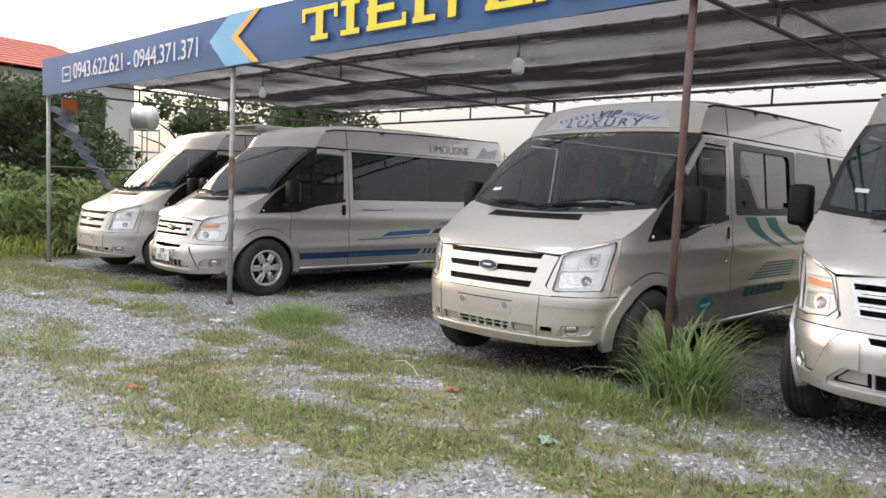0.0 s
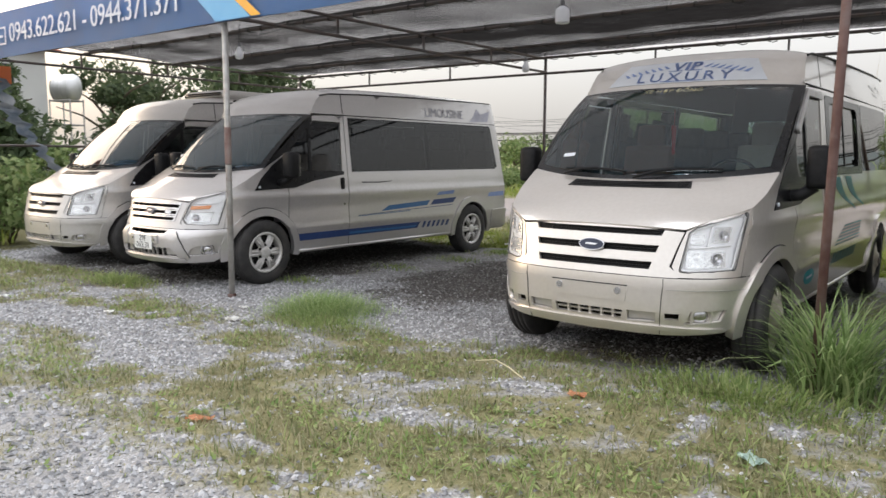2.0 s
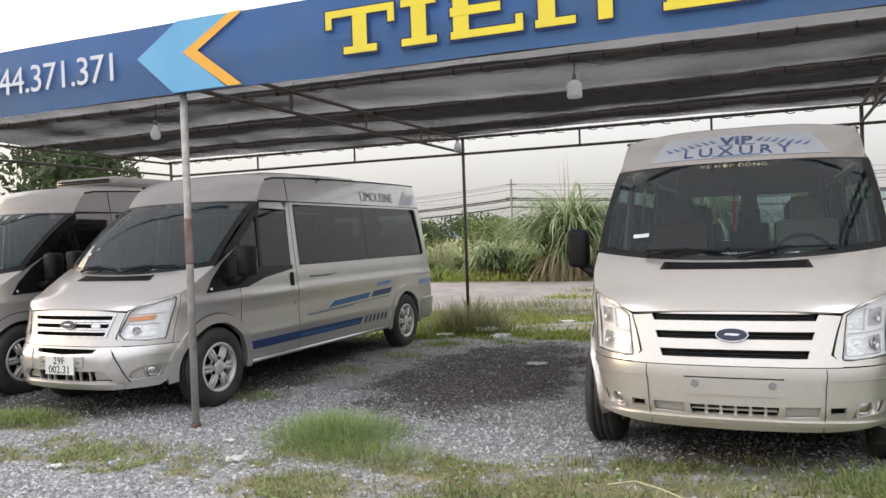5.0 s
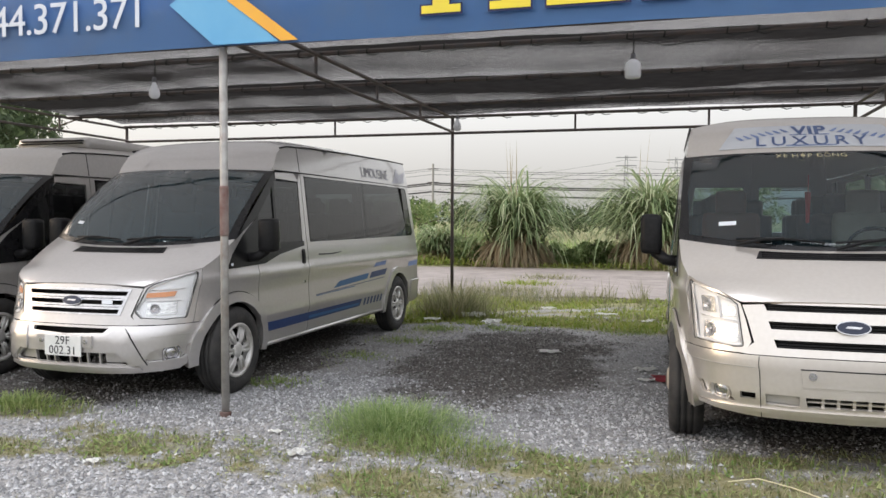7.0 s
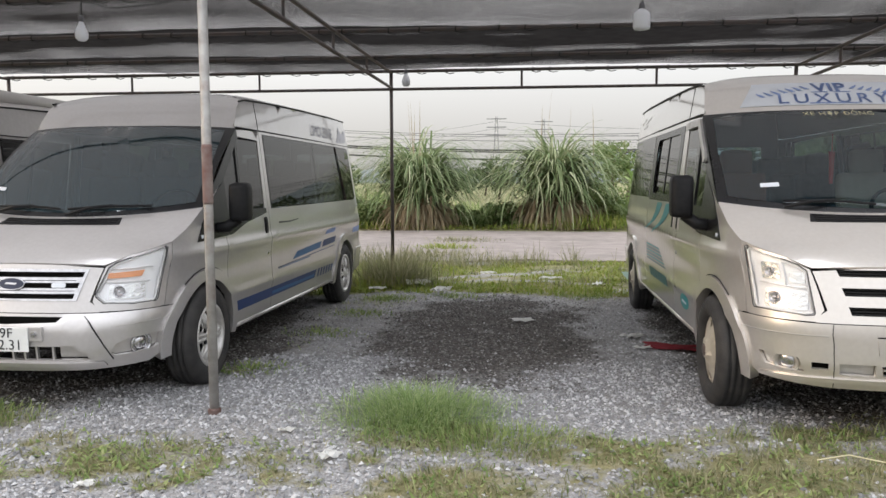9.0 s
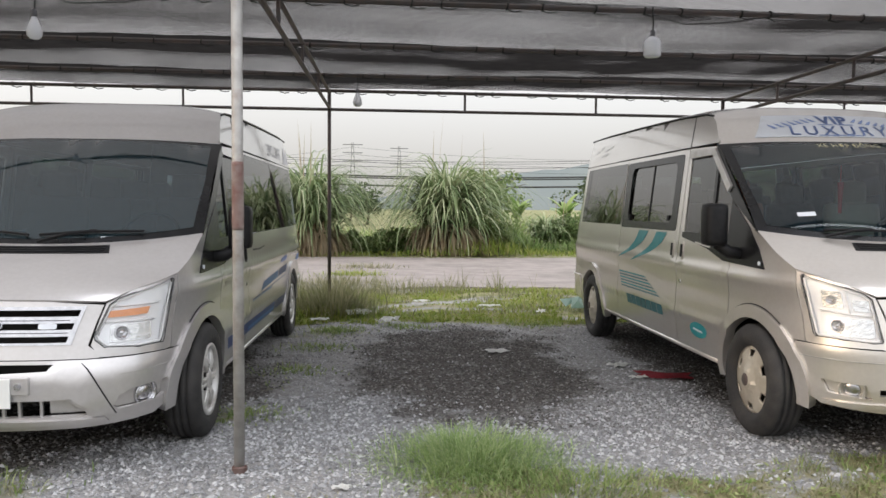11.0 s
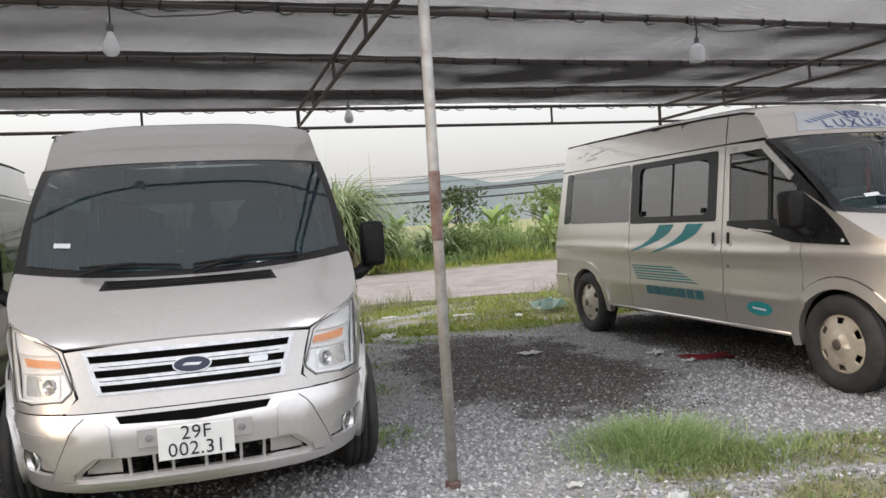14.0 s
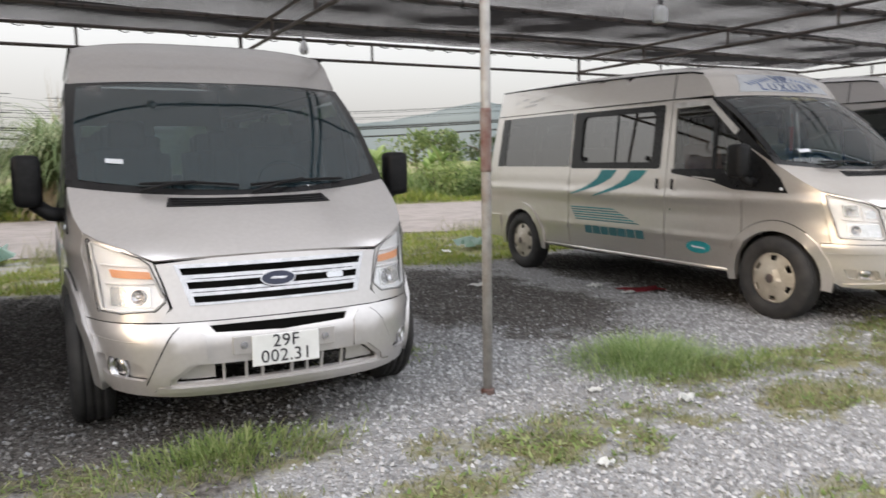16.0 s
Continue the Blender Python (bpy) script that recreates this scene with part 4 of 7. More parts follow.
def roof_at(u, v):
    v = min(1.0, max(0.0, v))
    y, z = curve(ROOF_MID, v)
    ye, ze = curve(ROOF_EDGE, v)
    e = skin_at(sy(ye), ze)
    f = abs(u) ** 2.6
    return Vector((u * e.x, y + (e.y - y) * f, z + (e.z - z) * f ** 1.25))


def screen_at(u, v):
    """The windscreen, from the hood's rear edge to the roof's front edge."""
    a, b = hood_at(u * 0.985, 1.0), roof_at(u * 0.985, 0.0)
    p = a.lerp(b, v)
    bow = 4 * v * (1 - v)
    p.y -= 0.035 * bow
    p.z += 0.025 * bow
    return p


def lifted(fn, d):
    """The same surface, d metres further out."""
    if d == 0:
        return fn

    def g(a, b):
        e = 0.004
        p = fn(a, b)
        n = (fn(a + e, b) - fn(a - e, b)).cross(fn(a, b + e) - fn(a, b - e))
        if n.length < 1e-9:
            return p
        n.normalize()
        if n.dot(p - Vector((0, 2.6, 0.9))) < 0:
            n = -n
        return p + n * d
    return g


def inside(poly, x, y):
    odd = False
    j = len(poly) - 1
    for i in range(len(poly)):
        (xi, yi), (xj, yj) = poly[i], poly[j]
        if (yi > y) != (yj > y) and x < (xj - xi) * (y - yi) / (yj - yi) + xi:
            odd = not odd
        j = i
    return odd


def sheet(poly, fn, cuts=(), step=(0.07, 0.07), depth=0.02):
    """A pressed panel: a flat outline with cut-outs, laid on a curved surface, with turned-in edges."""
    pts, edges = [], []
    for ring in (poly, *cuts):
        first = len(pts)
        for (x0, y0), (x1, y1) in zip(ring, ring[1:] + ring[:1]):
            k = max(1, int(math.ceil(max(abs(x1 - x0) / step[0], abs(y1 - y0) / step[1]))))
            pts += [Vector((x0 + (x1 - x0) * i / k, y0 + (y1 - y0) * i / k)) for i in range(k)]
        edges += [(i, i + 1 if i + 1 < len(pts) else first) for i in range(first, len(pts))]
    lo = (min(p[0] for p in poly), min(p[1] for p in poly))
    hi = (max(p[0] for p in poly), max(p[1] for p in poly))
    for i in range(1, int((hi[0] - lo[0]) / step[0])):
        for j in range(1, int((hi[1] - lo[1]) / step[1])):
            q = (lo[0] + (i + 0.13 * (j % 2)) * step[0], lo[1] + j * step[1])
            if inside(poly, *q) and not any(inside(c, *q) for c in cuts):
                pts.append(Vector(q))
    v2, _, tris, *_ = delaunay_2d_cdt(pts, edges, [], 0, 1e-4)
    bm = bmesh.new()
    vs = {}
    for t in tris:
        c = sum((v2[i] for i in t), Vector((0, 0))) / 3
        if inside(poly, c.x, c.y) and not any(inside(k, c.x, c.y) for k in cuts):
            for i in t:
                if i not in vs:
                    vs[i] = bm.verts.new(fn(v2[i].x, v2[i].y))
            try:
                bm.faces.new([vs[i] for i in t])
            except ValueError:
                pass
    bm.normal_update()
    centre = Vector((0, 2.6, 0.9))
    if sum(f.normal.dot(f.calc_center_median() - centre) * f.calc_area() for f in bm.faces) < 0:
        bmesh.ops.reverse_faces(bm, faces=bm.faces[:])
    if depth:
        bm.normal_update()
        rim = [e for e in bm.edges if len(e.link_faces) == 1]
        normal = {v: v.normal.copy() for e in rim for v in e.verts}
        out = bmesh.ops.extrude_edge_only(bm, edges=rim)
        for v in out["geom"]:
            if isinstance(v, bmesh.types.BMVert):
                near_ = min((e.other_vert(v) for e in v.link_edges if e.other_vert(v) in normal), key=lambda w: (w.co - v.co).length, default=None)
                if near_:
                    v.co -= normal[near_] * depth
    for e in bm.edges:
        if len(e.link_faces) == 2 and e.calc_face_angle(0) > 0.7:
            e.smooth = False
    return bm


def circle(cx, cy, r, n=28, a0=0.0, a1=360.0):
    full = abs(a1 - a0) >= 360
    k = n if full else n + 1
    return [(cx + r * math.cos(radians(a0 + (a1 - a0) * i / n)), cy + r * math.sin(radians(a0 + (a1 - a0) * i / n))) for i in range(k)]


def rounded(x0, y0, x1, y1, r, n=4):
    pts = []
    for cx, cy, a in ((x1 - r, y1 - r, 0), (x0 + r, y1 - r, 90), (x0 + r, y0 + r, 180), (x1 - r, y0 + r, 270)):
        pts += [(cx + r * math.cos(radians(a + 90 * i / n)), cy + r * math.sin(radians(a + 90 * i / n))) for i in range(n + 1)]
    return pts


def laid(bm, fn):
    """Lays flat letters on a surface: x, y become the surface's two directions."""
    for v in bm.verts:
        v.co = fn(v.co.x, v.co.y)
    bmesh.ops.recalc_face_normals(bm, faces=bm.faces[:])
    return bm


HUBF, HUBR, HUBZ, TYRE = 0.85, 4.57, 0.335, 0.352
ARCH = 0.405


def wheel(van, side, y, alloy):
    """Tyre, rim and cover; x points outward on the +x side."""
    bm = bmesh.new()
    lathe(bm, [(0.195, -0.10), (0.225, -0.095), (0.225, 0.05), (0.205, 0.065), (0.195, 0.05), (0.19, -0.05)], 28, "x", False)
    w = part("wheel", bm, ALLOY if alloy else HUBCAP, van, smooth=True)
    w.matrix_basis = pose(side * 0.845, y, HUBZ) @ Matrix.Diagonal((side, 1, 1, 1))
    bm = bmesh.new()
    lathe(bm, [(0.215, -0.10), (0.25, -0.115), (0.31, -0.112), (0.338, -0.092), (TYRE, -0.07), (TYRE, -0.052), (0.343, -0.05), (0.343, -0.042), (TYRE, -0.04), (TYRE, -0.012), (0.343, -0.01), (0.343, -0.002), (TYRE, 0.0), (TYRE, 0.028), (0.343, 0.03), (0.343, 0.038), (TYRE, 0.04), (TYRE, 0.06), (0.342, 0.078), (0.315, 0.098), (0.26, 0.104), (0.225, 0.09), (0.212, 0.07)], 40, "x", False)
    part("tyre", bm, RUBBER, w, "black worn rubber tyre", True)
    if alloy:
        for k in range(6):
            a = 2 * math.pi * k / 6
            bm = bmesh.new()
            for da in (-0.13, 0.13):
                tube(bm, [(0.075, 0.05 * math.cos(a + da), 0.05 * math.sin(a + da)), (0.082, 0.12 * math.cos(a + da * 1.0), 0.12 * math.sin(a + da * 1.0)), (0.062, 0.205 * math.cos(a + da * 0.75), 0.205 * math.sin(a + da * 0.75))], 0.014, 6)
            part("spoke", bm, ALLOY, w, smooth=True)
        bm = bmesh.new()
        lathe(bm, [(0.205, 0.0), (0.05, 0.005)], 24, "x")
        part("brake_disc", bm, UNDER, w)
        bm = bmesh.new()
        lathe(bm, [(0.19, 0.05), (0.196, 0.088), (0.208, 0.096), (0.222, 0.094), (0.222, 0.08)], 32, "x", False)
        part("rim_lip", bm, ALLOY, w, smooth=True)
        bm = bmesh.new()
        lathe(bm, [(0.07, 0.05), (0.066, 0.085), (0.045, 0.095), (0.01, 0.097)], 20, "x")
        part("hub", bm, ALLOY, w, smooth=True)
        cuts = []
        for k in range(6):
            a = 2 * math.pi * (k + 0.5) / 6
            ca, sa = math.cos(a), math.sin(a)
            cuts.append([(ca * p - sa * q, sa * p + ca * q) for p, q in ((0.100, -0.012), (0.145, -0.040), (0.188, -0.058), (0.188, 0.058), (0.145, 0.040), (0.100, 0.012))])
        bm = sheet(circle(0, 0, 0.205, 36), lambda a, b: Vector((0.074 - 0.3 * (a * a + b * b), a, b)), cuts, (0.03, 0.03), 0.0)
        bmesh.ops.recalc_face_normals(bm, faces=bm.faces[:])
        bmesh.ops.solidify(bm, geom=bm.faces[:], thickness=0.012)
        part("rim_face", bm, ALLOY, w, smooth=True)
        for k in range(6):
            a = 2 * math.pi * (k + 0.5) / 6
            bm = bmesh.new()
            lathe(bm, [(0.015, 0.05), (0.015, 0.0835), (0.003, 0.084)], 10, "x")
            bmesh.ops.translate(bm, vec=(0, 0.082 * math.cos(a), 0.082 * math.sin(a)), verts=bm.verts[:])
            part("lug_pocket", bm, UNDER, w)
    else:
        def dish(a, b):
            r = math.hypot(a, b)
            return Vector((0.062 + 0.035 * math.cos(min(r / 0.22, 1) * 1.5) + (0.02 if r < 0.075 else 0), a, b))
        cuts = []
        for k in range(6):
            a = 2 * math.pi * (k + 0.5) / 6
            ca, sa = math.cos(a), math.sin(a)
            cuts.append([(ca * p - sa * q, sa * p + ca * q) for p, q in ((0.150, -0.026), (0.190, -0.034), (0.190, 0.034), (0.150, 0.026))])
        bm = sheet(circle(0, 0, 0.215, 36), dish, cuts, (0.028, 0.028), 0.0)
        bmesh.ops.recalc_face_normals(bm, faces=bm.faces[:])
        bmesh.ops.solidify(bm, geom=bm.faces[:], thickness=0.012)
        part("hubcap", bm, HUBCAP, w, "cream plastic hubcap with six slots", True)
        bm = bmesh.new()
        lathe(bm, [(0.04, 0.085), (0.04, 0.118), (0.03, 0.124), (0.005, 0.124)], 16, "x")
        part("hub", bm, DARK_STEEL, w, "dull dark metal hub", True)
        bm = bmesh.new()
        lathe(bm, [(0.205, 0.0), (0.05, 0.005)], 24, "x")
        part("brake_disc", bm, UNDER, w)


def seat(van, x, y, mat, high=1.45):
    bm = boxed(x - 0.23, y - 0.25, 0.78, x + 0.23, y + 0.24, 0.92, 0.05)
    s = part("seat", bm, mat, van, smooth=True)
    bm = bmesh.new()
    box(bm, -0.22, -0.06, 0, 0.22, 0.06, 0.62, 0.05)
    bmesh.ops.transform(bm, matrix=pose(x, y + 0.26, 0.86, -10), verts=bm.verts[:])
    part("backrest", bm, mat, s, smooth=True)
    bm = bmesh.new()
    box(bm, -0.12, -0.05, 0, 0.12, 0.05, 0.2, 0.04)
    bmesh.ops.transform(bm, matrix=pose(x, y + 0.37, high, -6), verts=bm.verts[:])
    part("headrest", bm, mat, s, smooth=True)


def van(x, y, z, yaw, label, new_face, paint, alloy, screen, seats, decals, extra=()):
    e = thing("van", x, y, 0, yaw, label, "van", "vans parked under the canopy")
    nose = 0.05 if new_face else 0.0
    body = lambda s, q: skin_at(s, q, nose) + Vector((0, 0, z))
    hood = lambda u, v: hood_at(u, v) + Vector((0, 0, z))
    roof = lambda u, v: roof_at(u, v) + Vector((0, 0, z))
    glassed = lambda u, v: screen_at(u, v) + Vector((0, 0, z))
    hz = HUBZ - z  # wheel centres stay on the ground

    # hood, roof, windscreen
    part("hood", sheet([(-1, 0.0), (1, 0.0), (1, 1), (-1, 1)], hood, (), (0.1, 0.1), 0.015), paint, e, smooth=True)
    part("roof", sheet([(-1, 0), (1, 0), (1, 1), (-1, 1)], roof, (), (0.08, 0.035), 0.02), paint, e, smooth=True)
    gl = [(-.95, .06), (-.5, .042), (0, .033), (.5, .042), (.95, .06), (.975, .5), (.955, .945), (.5, .972), (0, .98), (-.5, .972), (-.955, .945), (-.975, .5)]
    part("windscreen", sheet(gl, lifted(glassed, 0.004), (), (0.12, 0.12), 0.004), screen, e, "tinted windscreen", True).visible_shadow = False
    part("windscreen_surround", sheet([(-1.02, 0.0), (1.02, 0.0), (1.03, 1.0), (-1.03, 1.0)], glassed, [gl], (0.08, 0.08), 0.01), TRIM, e, "black windscreen surround", True)
    vent = [(-.50, .79), (.50, .79), (.47, .94), (-.47, .94)]
    v_ = part("hood_vent", sheet(vent, lifted(hood, 0.003), (), (0.1, 0.1), 0.004), PLASTIC, e, "black vent grille", True)
    for k in range(3):
        part("vent_slat", sheet([(-.46, .82 + .04 * k), (.46, .82 + .04 * k), (.46, .832 + .04 * k), (-.46, .832 + .04 * k)], lifted(hood, 0.009), (), (0.15, 0.1), 0.005), TRIM, v_)
    for x0, x1, v0 in ((-.62, -.05, .05), (.02, .66, .05)):
        bm = bmesh.new()
        g = lifted(glassed, 0.02)
        tube(bm, [g(x0 + (x1 - x0) * t, v0 + 0.02 * math.sin(t * 3.1)) for t in np.linspace(0, 1, 7)], 0.008, 6)
        tube(bm, [g(x0 + (x1 - x0) * 0.55, v0 + 0.025), lifted(glassed, 0.045)(x0 + (x1 - x0) * 0.3, v0 - .01), g(x0, 0.0)], 0.011, 6)
        part("wiper", bm, PLASTIC, e, "black wiper")

    for sd in (-1, 1):
        S = lambda yy: sd * sy(yy)
        P = lambda pts: [(S(a), b) for a, b in pts]
        arch_f = P(circle(HUBF, hz, ARCH, 30))
        arch_r = P(circle(HUBR, hz, ARCH, 30))
        fender = [(sd * (sx(.835) + .006), .628), (S(.46), 1.038), (S(.64), 1.125), (S(.88), 1.25), (S(1.175), 1.485), (S(1.175), .30), (S(.47), .30), (S(.47), .628)]
        part("front_fender", sheet(fender, body, [arch_f], (0.07, 0.028)), paint, e, smooth=True)
        win = P([(1.22, 1.20), (2.01, 1.19), (2.035, 1.775), (1.625, 1.785), (1.22, 1.46)])
        d = part("front_door", sheet(P([(1.183, .31), (1.183, 1.491), (1.62, 1.84), (2.09, 1.855), (2.09, .31)]), body, [arch_f, win], (0.08, 0.028)), paint, e, smooth=True)
        part("door_glass", sheet(P([(1.53, 1.205), (2.0, 1.195), (2.02, 1.765), (1.56, 1.765)]), lifted(body, -0.006), (), (0.1, 0.1), 0.004), GLASS_DARK if alloy else GLASS_DOOR, d, "tinted side glass", True)
        part("quarter_glass", sheet(P([(1.20, 1.19), (1.50, 1.19), (1.52, 1.75), (1.20, 1.45)]), lifted(body, -0.006), (), (0.1, 0.1), 0.004), GLASS_DARK if alloy else GLASS_DOOR, d, "tinted quarter glass", True)
        part("window_bar", sheet(P([(1.495, 1.18), (1.535, 1.18), (1.565, 1.78), (1.525, 1.76)]), lifted(body, 0.004), (), (0.1, 0.1), 0.01), TRIM, d)
        part("mirror_trim", sheet(P([(.74, 1.01), (1.28, 1.03), (1.55, 1.10), (2.03, 1.165), (2.03, 1.205), (1.24, 1.21), (1.24, 1.445), (.98, 1.275), (.82, 1.13)]), lifted(body, 0.006), (), (0.08, 0.08), 0.01), TRIM, e, "black mirror trim", True)
        part("pillar_trim", sheet(P([(.86, 1.235), (1.24, 1.445), (1.60, 1.775), (1.60, 1.835), (1.52, 1.80)]), lifted(body, 0.005), (), (0.08, 0.08), 0.012), TRIM, e, "black pillar trim", True)
        rear_win = P(rounded(3.65, 1.235, 5.22, 1.815, 0.05))
        mid_win = P(rounded(2.19, 1.215, 3.57, 1.805, 0.05))
        if sd < 0:
            q = part("sliding_door", sheet(P([(2.10, .31), (3.605, .31), (3.605, 1.855), (2.10, 1.855)]), body, [mid_win], (0.12, 0.028)), paint, e, smooth=True)
            r = part("rear_side_panel", sheet(P([(3.615, .31), (5.45, .31), (5.45, 1.855), (3.615, 1.855)]), body, [rear_win, arch_r], (0.1, 0.028)), paint, e, smooth=True)
        else:
            q = r = part("rear_side_panel", sheet(P([(2.10, .31), (5.45, .31), (5.45, 1.855), (2.10, 1.855)]), body, [mid_win, rear_win, arch_r], (0.12, 0.028)), paint, e, smooth=True)
        if alloy:
            part("glass_border", sheet(P([(2.165, 1.195), (5.20, 1.205), (5.29, 1.24), (5.25, 1.80), (5.20, 1.835), (2.165, 1.835)]), lifted(body, 0.0015), [mid_win, rear_win], (0.15, 0.1), 0.004), TRIM, q, "black glass border", True)
            for a, b in ((2.18, 3.60), (3.607, 4.99), (4.997, 5.24)):
                part("side_glass", sheet(P(rounded(a, 1.205, b, 1.825, 0.03)), lifted(body, 0.003), (), (0.2, 0.1), 0.004), GLASS_DARK, q if a < 3 else r, "dark tinted side glass", True)
        else:
            inner = P(rounded(2.31, 1.27, 3.44, 1.765, 0.07))
            part("window_frame", sheet(P(rounded(2.185, 1.205, 3.595, 1.82, 0.03)), lifted(body, 0.003), [inner], (0.15, 0.1), 0.012), TRIM, q, "black sliding window frame", True)
            for a, b, o in ((2.29, 2.88, -0.010), (2.85, 3.46, -0.016)):
                part("sliding_pane", sheet(P([(a, 1.25), (b, 1.25), (b, 1.785), (a, 1.785)]), lifted(body, o), (), (0.2, 0.1), 0.004), GLASS_SIDE, q, "tinted sliding pane", True)
            part("pane_edge", sheet(P([(2.86, 1.265), (2.88, 1.265), (2.88, 1.77), (2.86, 1.77)]), lifted(body, -0.004), (), (0.2, 0.1), 0.004), PLASTIC, q)
            for a in (2.36, 3.36):
                part("catch", sheet(P([(a, 1.285), (a + .035, 1.285), (a + .035, 1.33), (a, 1.33)]), lifted(body, 0.008), (), (0.2, 0.1), 0.02), PLASTIC, q)
            for a, b in ((3.63, 5.02), (5.04, 5.23)):
                part("side_glass", sheet(P(rounded(a, 1.225, b, 1.825, 0.03)), lifted(body, 0.003), (), (0.2, 0.1), 0.004), GLASS_SIDE if a < 5 else GLASS_DARK, r, "tinted side glass", True)
        up = part("upper_side", sheet(P([(1.585, 1.864), (1.70, 2.02), (1.82, 2.092), (2.4, 2.128), (3.4, 2.153), (4.5, 2.168), (5.45, 2.172), (5.45, 1.864)]), body, (), (0.12, 0.06)), paint, e, smooth=True)
        part("roof_seam", sheet(P([(2.09, 1.87), (2.10, 1.87), (2.10, 2.10), (2.09, 2.10)]), lifted(body, 0.002), (), (0.1, 0.06), 0.003), PLASTIC, up)
        bm = bmesh.new()
        g = lifted(body, 0.006)
        tube(bm, [g(S(a), b) for a, b in ((1.76, 2.075), (1.9, 2.10), (2.4, 2.125), (3.4, 2.15), (4.5, 2.165), (5.4, 2.168))], 0.009, 5)
        part("roof_seal", bm, PLASTIC, e, "black roof seal strip")
        bm = bmesh.new()
        tube(bm, [g(S(a), b) for a, b in ((1.62, 1.86), (2.4, 1.862), (3.5, 1.862), (5.4, 1.862))], 0.005, 5)
        part("gutter", bm, PLASTIC, e)
        if not new_face and not alloy:
            part("rain_visor", sheet(P([(1.30, 1.50), (1.62, 1.775), (2.03, 1.77), (2.045, 1.82), (1.60, 1.825), (1.27, 1.545)]), lifted(body, 0.022), (), (0.08, 0.06), 0.02), ALLOY, d, "silver rain visor", True)
        # rear half
        rear_cut = [(sd * (SEND - 0.75), 1.24), (sd * (SEND - 0.1), 1.24), (sd * (SEND - 0.1), 1.78), (sd * (SEND - 0.72), 1.78)]
        part("rear_door", sheet([(S(5.452), .33), (sd * (SEND - 0.0003), .33), (sd * (SEND - 0.0003), 2.17), (S(5.452), 2.172)], body, [rear_cut], (0.09, 0.09)), paint, e, smooth=True)
        part("rear_glass", sheet(rear_cut, lifted(body, -0.004), (), (0.2, 0.2), 0.004), GLASS_MID, e, "tinted rear glass", True)
        part("rear_bumper", sheet([(S(5.06), .35), (sd * (SEND - 0.0003), .33), (sd * (SEND - 0.0003), .60), (S(5.06), .60)], lifted(body, 0.02), (), (0.09, 0.05), 0.03), paint, e, smooth=True)
        # wheel arch lips
        for hub, a0, a1 in ((HUBF, -8, 188), (HUBR, -8, 188)):
            ring_ = circle(hub, hz, ARCH + 0.07, 30, a0, a1) + circle(hub, hz, ARCH - 0.012, 30, a1, a0)
            part("wheel_arch", sheet(P(ring_), lifted(body, 0.02), (), (0.07, 0.06), 0.06), paint, e, smooth=True)
        bm = bmesh.new()
        tube(bm, [lifted(body, 0.006)(S(a), b) for a, b in circle(HUBF, hz, ARCH + 0.076, 18, 12, 125)], 0.0035, 5)
        part("arch_gap", bm, PLASTIC, e)
        # sill
        bm = bmesh.new()
        tube(bm, [lifted(body, -0.01)(S(a), .315) for a in (1.28, 2.2, 3.2, 4.14)], 0.022, 6)
        part("sill", bm, paint, e, smooth=True)
        # handles
        for a in ((2.0, 2.2) if sd < 0 else (2.0,)):
            h = part("door_handle", sheet(P(rounded(a - .03, 0.99, a + .03, 1.13, 0.02)), lifted(body, 0.008), (), (0.1, 0.1), 0.012), paint if not alloy else PLASTIC, e, smooth=True)
            part("handle_grip", sheet(P(rounded(a - .015, 1.01, a + .018, 1.11, 0.01)), lifted(body, 0.013), (), (0.1, 0.1), 0.006), PLASTIC, h)
        part("lock", sheet(P(circle(2.02, .82, .014, 10)), lifted(body, 0.006), (), (0.1, 0.1), 0.006), CHROME, e)
        # mirror
        m_ = part("mirror", boxed(sd * 1.08 - .072, 1.02, 1.14 + z, sd * 1.08 + .072, 1.17, 1.42 + z, 0.04), PLASTIC, e, "black plastic door mirror", True)
        part("mirror_glass", boxed(sd * 1.08 - .058, 1.168, 1.165 + z, sd * 1.08 + .058, 1.176, 1.395 + z, 0.002), CHROME, m_, "mirror glass")
        bm = bmesh.new()
        tube(bm, [(sd * .88, 1.06, 1.09 + z), (sd * .98, 1.08, 1.10 + z), (sd * 1.06, 1.10, 1.16 + z)], 0.04, 8)
        part("mirror_arm", bm, PLASTIC, m_, smooth=True)
        part("repeater", sheet(P(circle(.80, 1.045, .013, 10)), lifted(body, 0.012), (), (0.1, 0.1), 0.008), STICKER, e)
        # mud flap
        bm = boxed(sd * .72 - .12, HUBF + .395, .13, sd * .72 + .12, HUBF + .405, .40, 0.002)
        part("mud_flap", bm, PLASTIC, e, "black rubber mud flap")
        # head lamp, set in a body-coloured panel
        seat_ = [(sd * sx(.515), .69), (sd * sx(.555), .628), (sd * sx(.82), .626), (sd * sx(.835), .630), (S(.452), 1.027), (sd * sx(.68), .964), (sd * sx(.57), .900)]
        lamp = [(sd * sx(.528), .735), (sd * sx(.532), .715), (sd * sx(.575), .676), (sd * sx(.72), .664), (sd * (sx(.835) - .062), .668), (sd * (sx(.835) - .050), .682), (sd * (sy(.452) - .035), 1.003), (sd * (sy(.452) - .05), 1.010), (sd * sx(.685), .950), (sd * sx(.62), .924), (sd * sx(.585), .893)]
        if not new_face:
            lamp[:3] = [(sd * sx(.556), .672), (sd * sx(.562), .662), (sd * sx(.60), .657)]
